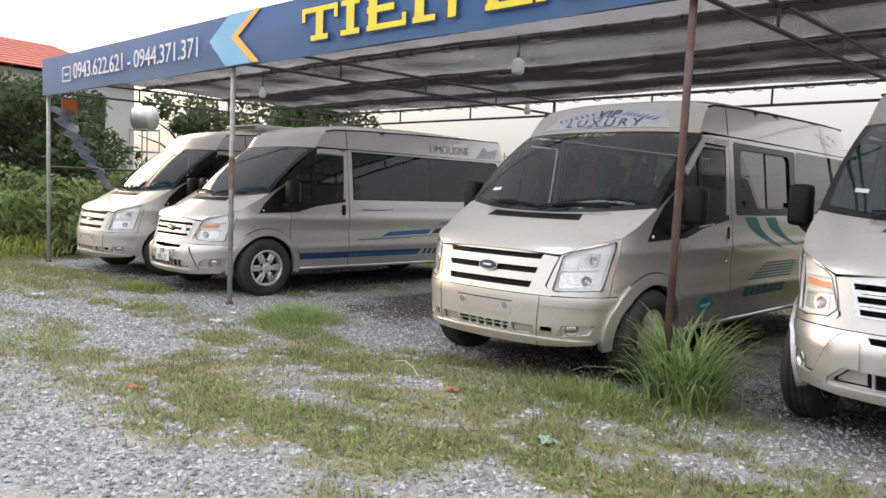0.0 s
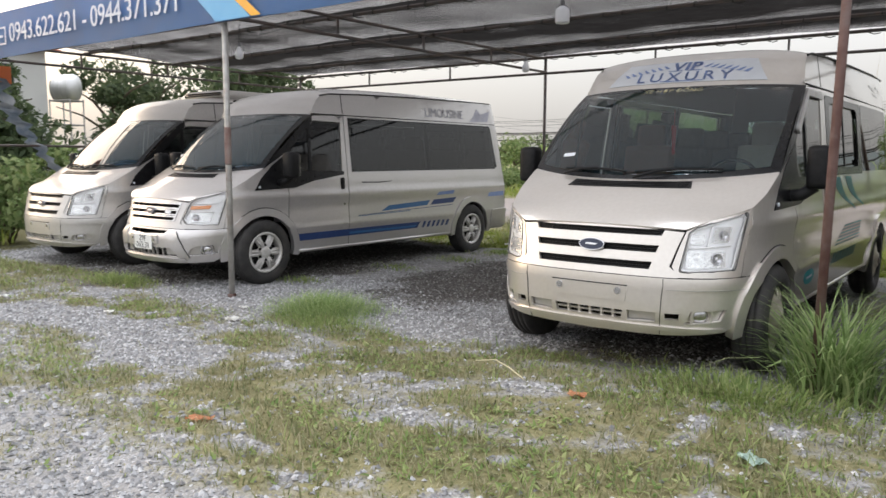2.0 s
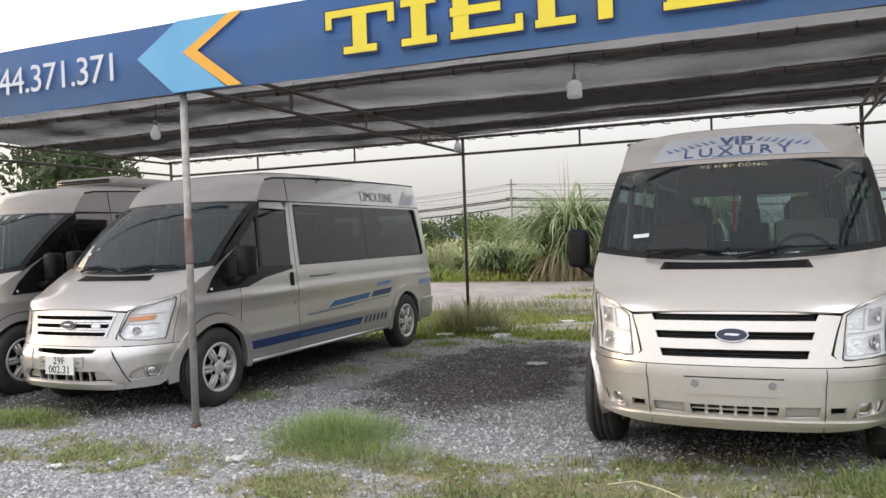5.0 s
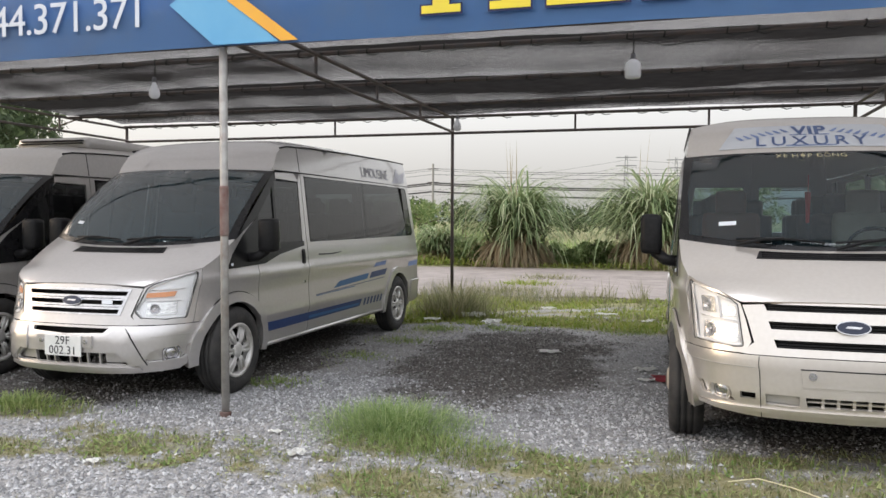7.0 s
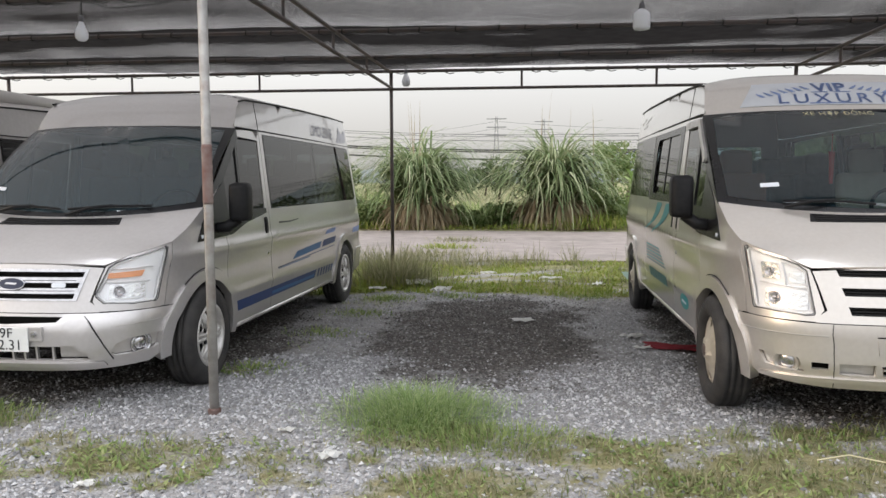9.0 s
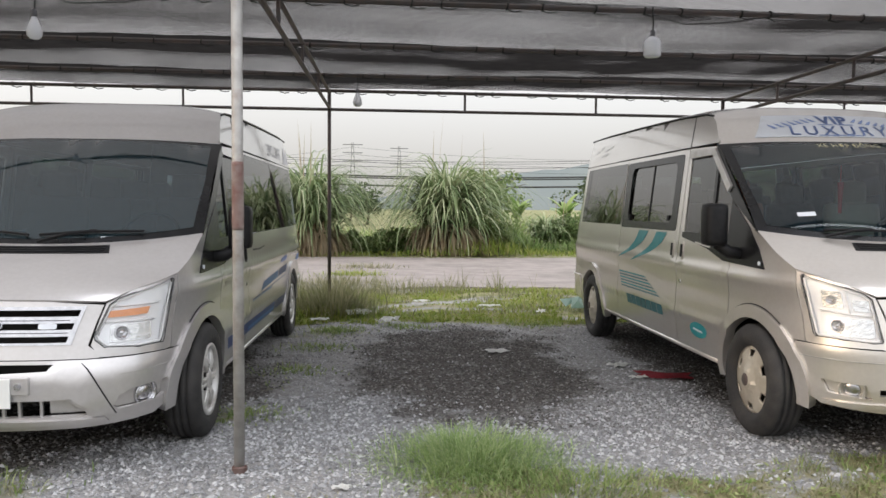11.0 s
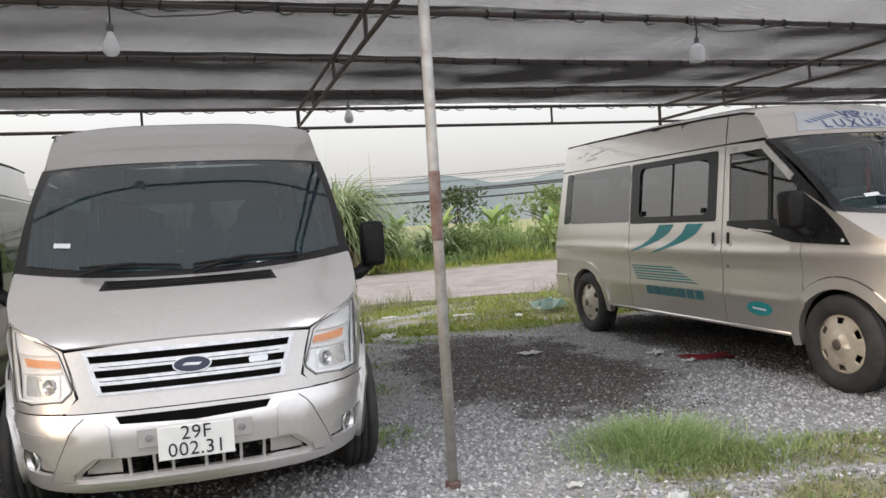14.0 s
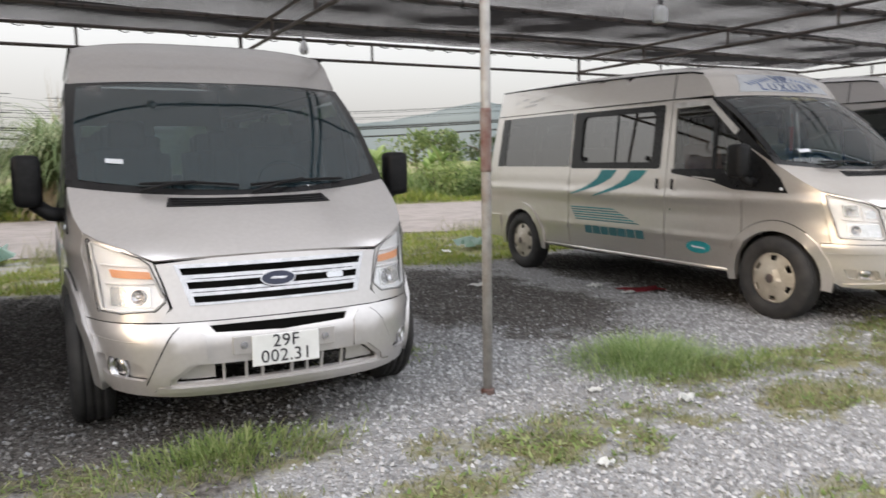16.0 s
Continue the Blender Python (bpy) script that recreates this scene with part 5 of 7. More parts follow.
        part("lamp_panel", sheet(seat_, body, [lamp], (0.05, 0.05), 0.012), paint, e, smooth=True)
        hl = part("headlight", sheet(lamp, lifted(body, -0.028), (), (0.05, 0.05), 0.0), LAMP_IN, e, "clear headlight with bright reflector", True)
        part("lamp_cover", sheet(lamp, lifted(body, 0.006), (), (0.06, 0.06), 0.004), GLASS_CLEAR, hl, "clear plastic cover", True).visible_shadow = False
        bm = bmesh.new()
        g = lifted(body, 0.0)
        tube(bm, [g(*p) for p in lamp + lamp[:1]], 0.0032, 5)
        part("lamp_seal", bm, PLASTIC, hl)
        mid_s, mid_z = sum(p[0] for p in lamp) / len(lamp), sum(p[1] for p in lamp) / len(lamp)
        bm = bmesh.new()
        g = lifted(body, -0.014)
        tube(bm, [g(mid_s + (p - mid_s) * .93, mid_z + (q - mid_z) * .93) for p, q in lamp + lamp[:1]], 0.007, 6)
        part("lamp_bezel", bm, BOWL, hl, "bright inner bezel", True)
        if new_face:
            bars = [((.572, .806), (.79, .80)), ((.60, .884), (.80, .888))]
            bowls = ((sx(.655), .745, .04),)
            blocks = [(.60, .70, .775, .79)]
        else:
            bars = [((.58, .80), (.80, .815)), ((.69, .81), (.70, .935))]
            bowls = ((sx(.745), .738, .038), (sx(.76), .878, .03))
            blocks = [(.59, .685, .78, .785), (.715, .835, .79, .925), (.60, .825, .675, .885)]
        for (a, b), (c_, d_) in bars:
            bm = bmesh.new()
            tube(bm, [lifted(body, -0.02)(sd * (sx(a) + (sx(c_) - sx(a)) * k / 4), b + (d_ - b) * k / 4) for k in range(5)], 0.006, 5)
            part("lamp_bar", bm, BOWL, hl, smooth=True)
        for a, b, c_, d_ in blocks:
            part("reflector", sheet(rounded(sd * sx(a), b, sd * sx(c_), d_, .012) if sd > 0 else rounded(-sx(c_), b, -sx(a), d_, .012), lifted(body, -0.02), (), (0.06, 0.06), 0.012), MIRROR, hl, "faceted bright reflector", True)
        for cx, cz, r in bowls:
            base = body(sd * cx, cz)
            n_ = (lifted(body, 0.05)(sd * cx, cz) - base).normalized()
            bm = bmesh.new()
            lathe(bm, [(r, 0.006), (r * .97, .012), (r * .8, .006), (r * .45, .001), (r * .25, .008), (.003, .011)], 20)
            bmesh.ops.transform(bm, matrix=Matrix.Translation(base - n_ * 0.024) @ n_.to_track_quat("Z", "Y").to_matrix().to_4x4(), verts=bm.verts[:])
            part("lens", bm, CHROME, hl, smooth=True)
        if new_face:
            part("indicator", sheet([(sd * sx(.585), .826), (sd * sx(.755), .832), (sd * sx(.765), .870), (sd * sx(.59), .860)], lifted(body, -0.01), (), (0.08, 0.08), 0.01), AMBER, hl, "orange indicator strip", True)
        # fog lamp
        fx, fz = (.775, .405) if new_face else (.70, .385)
        base = body(sd * sx(fx), fz)
        n_ = (lifted(body, 0.05)(sd * sx(fx), fz) - base).normalized()
        m4 = Matrix.Translation(base - n_ * 0.022) @ n_.to_track_quat("Z", "Y").to_matrix().to_4x4()
        bm = bmesh.new()
        lathe(bm, [(.070, -.03), (.072, .006), (.064, .014), (.056, .004), (.054, -.02)], 22)
        bmesh.ops.transform(bm, matrix=m4, verts=bm.verts[:])
        fg = part("fog_light", bm, CHROME if new_face else paint, e, "round fog light", True)
        bm = bmesh.new()
        lathe(bm, [(.055, -.02), (.046, -.006), (.024, .002), (.004, .004)], 18)
        bmesh.ops.transform(bm, matrix=m4, verts=bm.verts[:])
        part("fog_lens", bm, CHROME, fg, smooth=True)

    # front face
    edge = sx(.51)
    face = [(-edge + .01, .69), (-sx(.555), .645), (-sx(.555), .625), (sx(.555), .625), (sx(.555), .645), (edge - .01, .69), (sx(.56), .893), (sx(.3), .913), (0, .918), (-sx(.3), .913), (-sx(.56), .893)]
    if new_face:
        slots = [[(-a, z0), (a, z0), (a + .01, z1), (-a - .01, z1)] for a, z0, z1 in ((.40, .708, .738), (.425, .772, .804), (.45, .838, .870))]
        frame_ = [(-.425, .696), (.425, .696), (.485, .888), (-.485, .888)]
        part("front_panel", sheet(face, body, [frame_], (0.06, 0.05)), paint, e, smooth=True)
        gr = part("grille", sheet(frame_, lifted(body, 0.006), slots, (0.06, 0.03), 0.02), CHROME, e, "chrome-barred radiator grille", True)
        part("grille_badge", sheet(rounded(.26, .775, .35, .803, .01), lifted(body, 0.01), (), (0.1, 0.1), 0.005), STICKER, gr)
        for zz in (.754, .817):
            part("grille_line", sheet([(-.41, zz), (.41, zz), (.41, zz + .003), (-.41, zz + .003)], lifted(body, 0.009), (), (0.08, 0.1), 0.003), PLASTIC, gr)
        badge_z = .795
    else:
        slots = [[(-a, z0), (a, z0), (a + .015, z1), (-a - .015, z1)] for a, z0, z1 in ((.385, .668, .712), (.415, .768, .81), (.435, .868, .905))]
        gr = part("front_panel", sheet(face, body, slots, (0.06, 0.05)), paint, e, smooth=True)
        for (a, z0), _, (_, z1), _ in slots:
            for k in range(3):
                zz = z0 + (z1 - z0) * (k + .5) / 3
                part("grille_bar", sheet([(a + .005, zz), (-a - .005, zz), (-a - .005, zz + .006), (a + .005, zz + .006)], lifted(body, -0.02), (), (0.08, 0.1), 0.01), PLASTIC, gr)
        badge_z = .79
    bm = sheet(circle(0, 0, 1, 32), lambda a, b: lifted(body, 0.022)(a * .088, badge_z + b * .038), (), (0.35, 0.35), 0.02)
    bg = part("badge", bm, CHROME, e, "chrome-rimmed blue oval badge", True)
    part("badge_face", sheet(circle(0, 0, 1, 32), lambda a, b: lifted(body, 0.027)(a * .081, badge_z + b * .0325), (), (0.35, 0.35), 0.006), OVAL, bg, smooth=True)
    part("badge_mark", sheet([(-.042, badge_z - .004), (.03, badge_z - .007), (.045, badge_z + .004), (-.03, badge_z + .007)], lifted(body, 0.030), (), (0.1, 0.1), 0.003), CHROME, bg)

    # bumper
    b1 = sy(.465)
    low = [(-b1, .36), (-sx(.80), .285), (-sx(.5), .268), (0, .262), (sx(.5), .268), (sx(.80), .285), (b1, .36)]
    bump = low + [(b1, .622), (sx(.56), .620), (-sx(.56), .620), (-b1, .622)]
    ac = [[(sg * sy(p), q) for p, q in circle(HUBF, hz, ARCH, 30)] for sg in (-1, 1)]
    if new_face:
        slot = [(-.32, .572), (0, .560), (.32, .572), (.345, .602), (-.345, .602)]
        fogs = [[(sg * sx(a), b) for a, b in ((.64, .37), (.66, .352), (.81, .365), (.84, .40), (.85, .47), (.71, .452), (.66, .425))] for sg in (-1, 1)]
        lower = [(-.53, .338), (.53, .338), (.52, .36), (.43, .425), (-.43, .425), (-.52, .36)]
        bp_ = part("front_bumper", sheet(bump, body, [slot, lower, *fogs, *ac], (0.06, 0.04)), paint, e, smooth=True)
        for sg, cut in zip((-1, 1), fogs):
            part("fog_recess", sheet(cut, lifted(body, -0.03), (), (0.08, 0.06), 0.0), paint, bp_, smooth=True)
        for sg in (-1, 1):
            # recess shade of the intake corner is put into its darker paint
            part("shaded_intake_corner", sheet([(sg * .345, .34), (sg * .515, .34), (sg * .505, .362), (sg * .425, .422), (sg * .345, .422)], lifted(body, -0.035), (), (0.06, 0.04), 0.003), PAINT_DUSTY_AND_SHADE, bp_, "recessed corner of the lower intake, shade in its colour", True)
        for a in (-.31, -.2, -.12, .03, .11, .19, .30):
            part("intake_rib", sheet([(a, .338), (a + .014, .338), (a + .014, .425), (a, .425)], lifted(body, -0.01), (), (0.1, 0.1), 0.02), paint, bp_)
        for sg in (-1, 1):
            part("bumper_line", sheet([(sg * sx(.475), .602), (sg * sx(.479), .604), (sg * sx(.542), .547), (sg * sx(.652), .335), (sg * sx(.647), .33), (sg * sx(.536), .545)], lifted(body, 0.004), (), (0.1, 0.05), 0.006), PLASTIC, bp_)
            part("bumper_frame", sheet([(sg * sx(.37), .556), (sg * sx(.41), .60), (sg * sx(.47), .598), (sg * sx(.535), .545), (sg * sx(.645), .335), (sg * sx(.55), .332), (sg * sx(.54), .365), (sg * sx(.45), .432), (sg * sx(.37), .432)], lifted(body, 0.012), (), (0.06, 0.05), 0.015), paint, bp_, smooth=True)
        for sg in (-1, 1):
            # thin darker strip paints the shade along the bumper crease
            part("bumper_crease_shade", sheet([(sg * sx(.66), .535), (sg * (b1 - .03), .548), (sg * (b1 - .03), .553), (sg * sx(.66), .539)], lifted(body, 0.002), (), (0.06, 0.05), 0.004), PAINT_DUSTY_AND_SHADE, bp_)
        part("bumper_lip", sheet([(-sx(.62), .30), (sx(.62), .30), (sx(.60), .325), (-sx(.60), .325)], lifted(body, 0.018), (), (0.06, 0.05), 0.02), paint, bp_, smooth=True)
        pl = part("number_plate", boxed(-.165, -.035, .395 + z, .165, -.027, .545 + z, 0.003), PLATE, e, "white number plate with black characters")
        for body_, zz in (("29F", .508), ("002.31", .435)):
            bm = text_mesh(body_, 0.088, 0.001, 0, 1.05)
            bmesh.ops.transform(bm, matrix=pose(0.0, -.0365, zz + z, 90), verts=bm.verts[:])
            for b2 in letters(bm):
                part("plate_character", b2, INK, pl)
        part("plate_bracket", boxed(-.25, -.026, .46 + z, .25, .02, .55 + z, 0.006), paint, e)
        for a in (-.2, .2):
            bm = bmesh.new()
            lathe(bm, [(.018, 0), (.018, .012), (.004, .013)], 12)
            bmesh.ops.transform(bm, matrix=pose(a, -.024, .505 + z, 90), verts=bm.verts[:])
            part("bolt", bm, CHROME, e)
    else:
        lower = [(-.23, .352), (.23, .352), (.24, .405), (-.24, .405)]
        small = [[(sg * sx(a), b) for a, b in ((.50, .372), (.58, .372), (.58, .408), (.50, .408))] for sg in (-1, 1)]
        fogs = [[(sg * sx(a), b) for a, b in ((.61, .345), (.78, .36), (.80, .43), (.64, .425))] for sg in (-1, 1)]
        bp_ = part("front_bumper", sheet(bump, body, [lower, *small, *fogs, *ac, *[[(sg * a, b) for a, b in ((.27, .345), (.45, .35), (.45, .41), (.27, .41))] for sg in (-1, 1)]], (0.06, 0.04)), paint, e, smooth=True)
        for cut in fogs:
            part("fog_recess", sheet(cut, lifted(body, -0.025), (), (0.08, 0.06), 0.0), paint, bp_, smooth=True)
        for a in (-.15, -.07, .01, .09, .17):
            part("intake_rib", sheet([(a - .008, .352), (a + .008, .352), (a + .008, .405), (a - .008, .405)], lifted(body, -0.012), (), (0.1, 0.1), 0.02), paint, bp_)
        part("intake_rib", sheet([(-.23, .376), (.23, .376), (.23, .384), (-.23, .384)], lifted(body, -0.01), (), (0.1, 0.1), 0.02), paint, bp_)
        for sg in (-1, 1):
            # darker sheet adds painted shade to the bumper's side recess
            part("shaded_side_recess", sheet([(sg * .26, .335), (sg * .46, .34), (sg * .46, .42), (sg * .26, .42)], lifted(body, -0.03), (), (0.08, 0.06), 0.003), PAINT_DUSTY_AND_SHADE, bp_, smooth=True)
            part("bumper_seam", sheet([(sg * .475, .27), (sg * .479, .27), (sg * .479, .615), (sg * .475, .615)], lifted(body, 0.002), (), (0.08, 0.05), 0.003), PLASTIC, bp_)
            # crease shade drawn as a thin darker strip
            part("bumper_crease_shade", sheet([(sg * .50, .55), (sg * (b1 - .03), .545), (sg * (b1 - .03), .550), (sg * .50, .555)], lifted(body, 0.002), (), (0.06, 0.05), 0.004), PAINT_DUSTY_AND_SHADE, bp_)
        part("bumper_lip", sheet([(-sx(.80), .295), (-sx(.5), .305), (sx(.5), .305), (sx(.80), .295), (sx(.80), .315), (sx(.5), .33), (-sx(.5), .33), (-sx(.80), .315)], lifted(body, 0.014), (), (0.06, 0.05), 0.02), paint, bp_, smooth=True)
        pb = part("plate_holder", sheet([(-.255, .462), (.255, .462), (.262, .555), (-.262, .555)], lifted(body, 0.006), (), (0.1, 0.05), 0.012), paint, e, "empty plate holder in body colour", True)
        # black strip draws the shadow along the holder's top edge
        part("holder_shadow_line", sheet([(-.262, .556), (.262, .556), (.262, .562), (-.262, .562)], lifted(body, 0.004), (), (0.1, 0.05), 0.006), PLASTIC, pb)
        for a in (-.205, .205):
            part("bolt", sheet(circle(a, .525, .022, 14), lifted(body, 0.014), (), (0.1, 0.1), 0.01), CHROME, pb)
    # dark underside and engine bay, seen through gaps
    for nm, q in (("engine_bay", (-.58, .27, .33, .58, 1.25, .84)), ("engine", (-.45, .36, .84, .45, 1.0, .93)), ("chassis", (-.60, 1.25, .26, .60, 4.12, .40)), ("floor_pan", (-.86, 1.30, .40, .86, 4.10, .46)), ("rear_axle", (-.60, 4.12, .30, .60, 5.05, .72)), ("rear_pan", (-.82, 5.05, .36, .82, 5.45, .46))):
        part(nm, boxed(*q, 0.01), UNDER, e, "dark underside")
    # cabin
    part("cabin_floor", boxed(-.86, 1.05, .72, .86, 5.4, .75), UNDER, e)
    bm = boxed(-.80, .80, .98, .80, 1.28, 1.16, 0.05)
    box(bm, .16, 1.05, 1.14, .62, 1.25, 1.22, 0.03)
    part("dashboard", bm, PLASTIC, e, "dark dashboard", True)
    bm = bmesh.new()
    bmesh.ops.create_circle(bm, radius=0.19, segments=20)
    ring_ = [v.co.copy() for v in bm.verts]
    bm.clear()
    tube(bm, ring_ + ring_[:2], 0.014, 6)
    bmesh.ops.transform(bm, matrix=pose(.42, 1.36, 1.2, 55), verts=bm.verts[:])
    part("steering_wheel", bm, PLASTIC, e, smooth=True)
    for i, sy_ in enumerate((1.72, 2.65, 3.4, 4.15, 4.9)):
        for sx_ in (-.48, .48) if i < 4 else (-.55, 0, .55):
            seat(e, sx_, sy_, (seats[2] if sx_ > 0 else seats[0]) if i == 0 else seats[1])
    for sg in (-1, 1):
        for yy in (HUBF, HUBR):
            wheel(e, sg, yy, alloy)
    decals(e, body, roof, glassed, z)
    return e


def vip_decals(e, body, roof, glassed, z):
    """White roof banner and teal side stripes."""
    def head(a, b):
        return lifted(roof, 0.004)(a / 0.82, b)
    ban = part("roof_banner", sheet([(-.60, .045), (.60, .045), (.50, .285), (-.50, .285)], head, (), (0.08, 0.05), 0.002), STICKER, e, "white banner with blue lettering", True)
    for txt, size, cz, k, sp in (("LUXURY", .15, .10, .85, 1.4), ("VIP", .155, .215, .85, 1.05)):
        bm = text_mesh(txt, size, 0.0005, 0, sp, 0.005 if txt == "VIP" else 0.0015)
        bmesh.ops.subdivide_edges(bm, edges=[q for q in bm.edges if q.calc_length() > 0.08], cuts=1)
        for b2 in letters(bm):
            part("banner_letter", laid(b2, lambda a, b, cz=cz, k=k: lifted(roof, 0.0075)(a / 0.82, cz + b * k)), LETTER_BLUE, ban)
    for sg in (-1, 1):
        for k in range(7):
            a = sg * (.13 + .05 * k)
            zc = .215 - .012 * k
            part("banner_leaf", sheet([(a, zc - .012), (a + sg * .028, zc - .016), (a + sg * .055, zc + .012), (a + sg * .062, zc + .03), (a + sg * .03, zc + .012)], lambda p, q: lifted(roof, 0.0075)(p / 0.82, q), (), (0.1, 0.1), 0.001), LETTER_BLUE, ban)
    for a0, a1, zz in ((-.16, .16, .055), (-.13, -.02, .165), (.02, .13, .165)):
        part("banner_rule", sheet([(a0, zz), (a1, zz), (a1, zz + .008), (a0, zz + .008)], lambda p, q: lifted(roof, 0.0075)(p / 0.82, q), (), (0.1, 0.1), 0.001), LETTER_BLUE, ban)
    bm = text_mesh("XE HỢP ĐỒNG", .06, 0.0005, 0, 1.1)
    for b2 in letters(bm):
        part("screen_letter", laid(b2, lambda a, b: lifted(glassed, 0.012)(a / 0.8 - 0.02, .925 + b * 1.1)), PALE_YELLOW, e, "pale yellow letter")
    part("screen_sticker", sheet([(-.74, .16), (-.62, .18), (-.62, .215), (-.74, .195)], lifted(glassed, 0.009), (), (0.1, 0.1), 0.001), STICKER, e, "small white sticker")
    bm = bmesh.new()
    tube(bm, [(-.02, 1.42, 1.70 + z), (-.02, 1.42, 1.58 + z)], 0.004, 5)
    tube(bm, [(-.02, 1.42, 1.58 + z), (-.02, 1.42, 1.50 + z), (-.02, 1.42, 1.36 + z)], 0.022, 8, 0.012)
    part("tassel", bm, RED, e, "red hanging tassel")
    for sd in (-1, 1):
        P = lambda pts: [(sd * sy(a), b) for a, b in pts]
        g = lifted(body, 0.003)
        for y0, y1 in ((2.93, 3.56), (2.48, 3.20)):
            top, bot = [], []
            for t in np.linspace(0, 1, 9):
                yy = y0 + (y1 - y0) * t
                zz = 1.19 - 0.27 * t ** 0.55 * (1 if y0 > 2.6 else 1.05)
                w = .21 * (1 - t) ** 0.8 + .014
                top.append((yy - w * .55, zz))
                bot.append((yy + w * .55, zz + .02 * (1 - t) * 0))
            part("stripe", sheet(P(top + bot[::-1]), g, (), (0.08, 0.08), 0.001), TEAL, e, "teal swoosh")
        for k in range(6):
            zz = .785 - .026 * k
            part("stripe_bar", sheet(P([(3.57 - .02 * k, zz), (2.86 - .075 * k, zz), (2.80 - .075 * k, zz - .014), (3.57 - .02 * k, zz - .014)]), g, (), (0.15, 0.1), 0.001), TEAL_DARK if k % 2 else TEAL, e)
        # model name: plain letter-sized blocks
        for k in range(7):
            a = 3.30 - .135 * k
            part("name_block", sheet(P([(a, .50), (a - .12, .50), (a - .115, .585), (a + .0, .585)]), g, (), (0.1, 0.1), 0.001), TEAL_DARK, e)
        part("side_oval", sheet(P([(1.66 + .15 * math.cos(t), .49 + .058 * math.sin(t)) for t in np.linspace(0, 6.28, 25)[:-1]]), g, (), (0.06, 0.06), 0.001), TEAL, e, "teal oval sticker")
        part("oval_mark", sheet(P([(1.74, .485), (1.58, .475), (1.58, .49), (1.74, .50)]), lifted(body, 0.005), (), (0.1, 0.1), 0.001), STICKER, e)
        part("door_name", sheet(P([(1.75, 1.128), (1.48, 1.105), (1.48, 1.118), (1.75, 1.141)]), lifted(body, 0.010), (), (0.1, 0.1), 0.001), ALLOY, e)
        for a, b, w in ((4.95, 2.0, .1), (4.75, 2.03, .12), (4.55, 2.0, .16), (4.7, 1.95, .3), (4.35, 2.02, .1)):
            part("faded_mark", sheet(P([(a, b), (a - w, b + .012), (a - w, b + .035), (a, b + .02)]), g, (), (0.1, 0.1), 0.001), PAINT_DUSTY_AND_SHADE, e)


def blue_decals(e, body, roof, glassed, z):
    """Blue stripes and a coach title along the side."""
    part("screen_sticker", sheet([(-.80, .20), (-.70, .20), (-.70, .235), (-.80, .235)], lifted(glassed, 0.009), (), (0.1, 0.1), 0.001), STICKER, e, "small white sticker")
    for sd in (-1, 1):
        P = lambda pts: [(sd * sy(a), b) for a, b in pts]
        g = lifted(body, 0.003)
        part("stripe", sheet(P([(1.32, .43), (3.35, .44), (3.42, .52), (1.30, .51)]), g, (), (0.12, 0.06), 0.001), STRIPE, e, "dark blue stripe")
        part("stripe", sheet(P([(2.1, .455), (3.3, .455), (3.35, .48), (2.1, .48)]), lifted(body, 0.005), (), (0.12, 0.06), 0.001), STRIPE_LIGHT, e)
        for k in range(6):
            a = 3.45 + .10 * k
            part("stripe_tick", sheet(P([(a, .44), (a + .05, .44), (a + .09, .52), (a + .04, .52)]), g, (), (0.1, 0.1), 0.001), STRIPE, e)
        part("stripe", sheet(P([(2.65, .70), (3.55, .735), (3.62, .80), (2.80, .765)]), g, (), (0.12, 0.06), 0.001), STRIPE_LIGHT, e, "bright blue stripe")
        part("stripe", sheet(P([(3.62, .735), (4.12, .75), (4.2, .82), (3.70, .805)]), g, (), (0.12, 0.06), 0.001), STRIPE, e)
        part("stripe_line", sheet(P([(2.25, .665), (4.1, .715), (4.1, .722), (2.25, .672)]), g, (), (0.15, 0.06), 0.001), STRIPE, e)
        part("stripe_line", sheet(P([(2.25, .655), (3.2, .675), (3.2, .684), (2.25, .661)]), g, (), (0.15, 0.06), 0.001), STRIPE_LIGHT, e)
        part("stripe", sheet(P([(3.75, .86), (4.12, .87), (4.14, .92), (3.80, .905)]), g, (), (0.15, 0.06), 0.001), LETTER_BLUE, e)
        part("stripe", sheet(P([(4.98, .80), (5.42, .80), (5.42, .87), (5.0, .86)]), g, (), (0.15, 0.06), 0.001), LETTER_BLUE, e)
        part("side_name", sheet(P([(2.32, 1.06), (2.62, 1.055), (2.86, 1.07), (2.86, 1.078), (2.6, 1.068), (2.32, 1.075)]), g, (), (0.15, 0.06), 0.001), INK, e)
        bm = text_mesh("LIMOUSINE", .17, 0.0005, 0, 1.0)
        for b2 in letters(bm):
            part("title_letter", laid(b2, lambda a, b: lifted(body, 0.004)(sd * sy(4.05 + sd * a * (1 if sd > 0 else 1)), 1.965 + b)), FADED, e, "faded blue letter")
        part("title_swirl", sheet(P([(4.62, 1.88), (5.2, 1.90), (5.35, 2.06), (5.0, 2.0), (4.9, 2.08), (4.75, 1.96)]), g, (), (0.1, 0.1), 0.001), FADED, e, "faded purple-blue swirl")


def plain(e, body, roof, glassed, z):
    part("screen_sticker", sheet([(-.80, .20), (-.70, .20), (-.70, .235), (-.80, .235)], lifted(glassed, 0.009), (), (0.1, 0.1), 0.001), STICKER, e, "small white sticker")


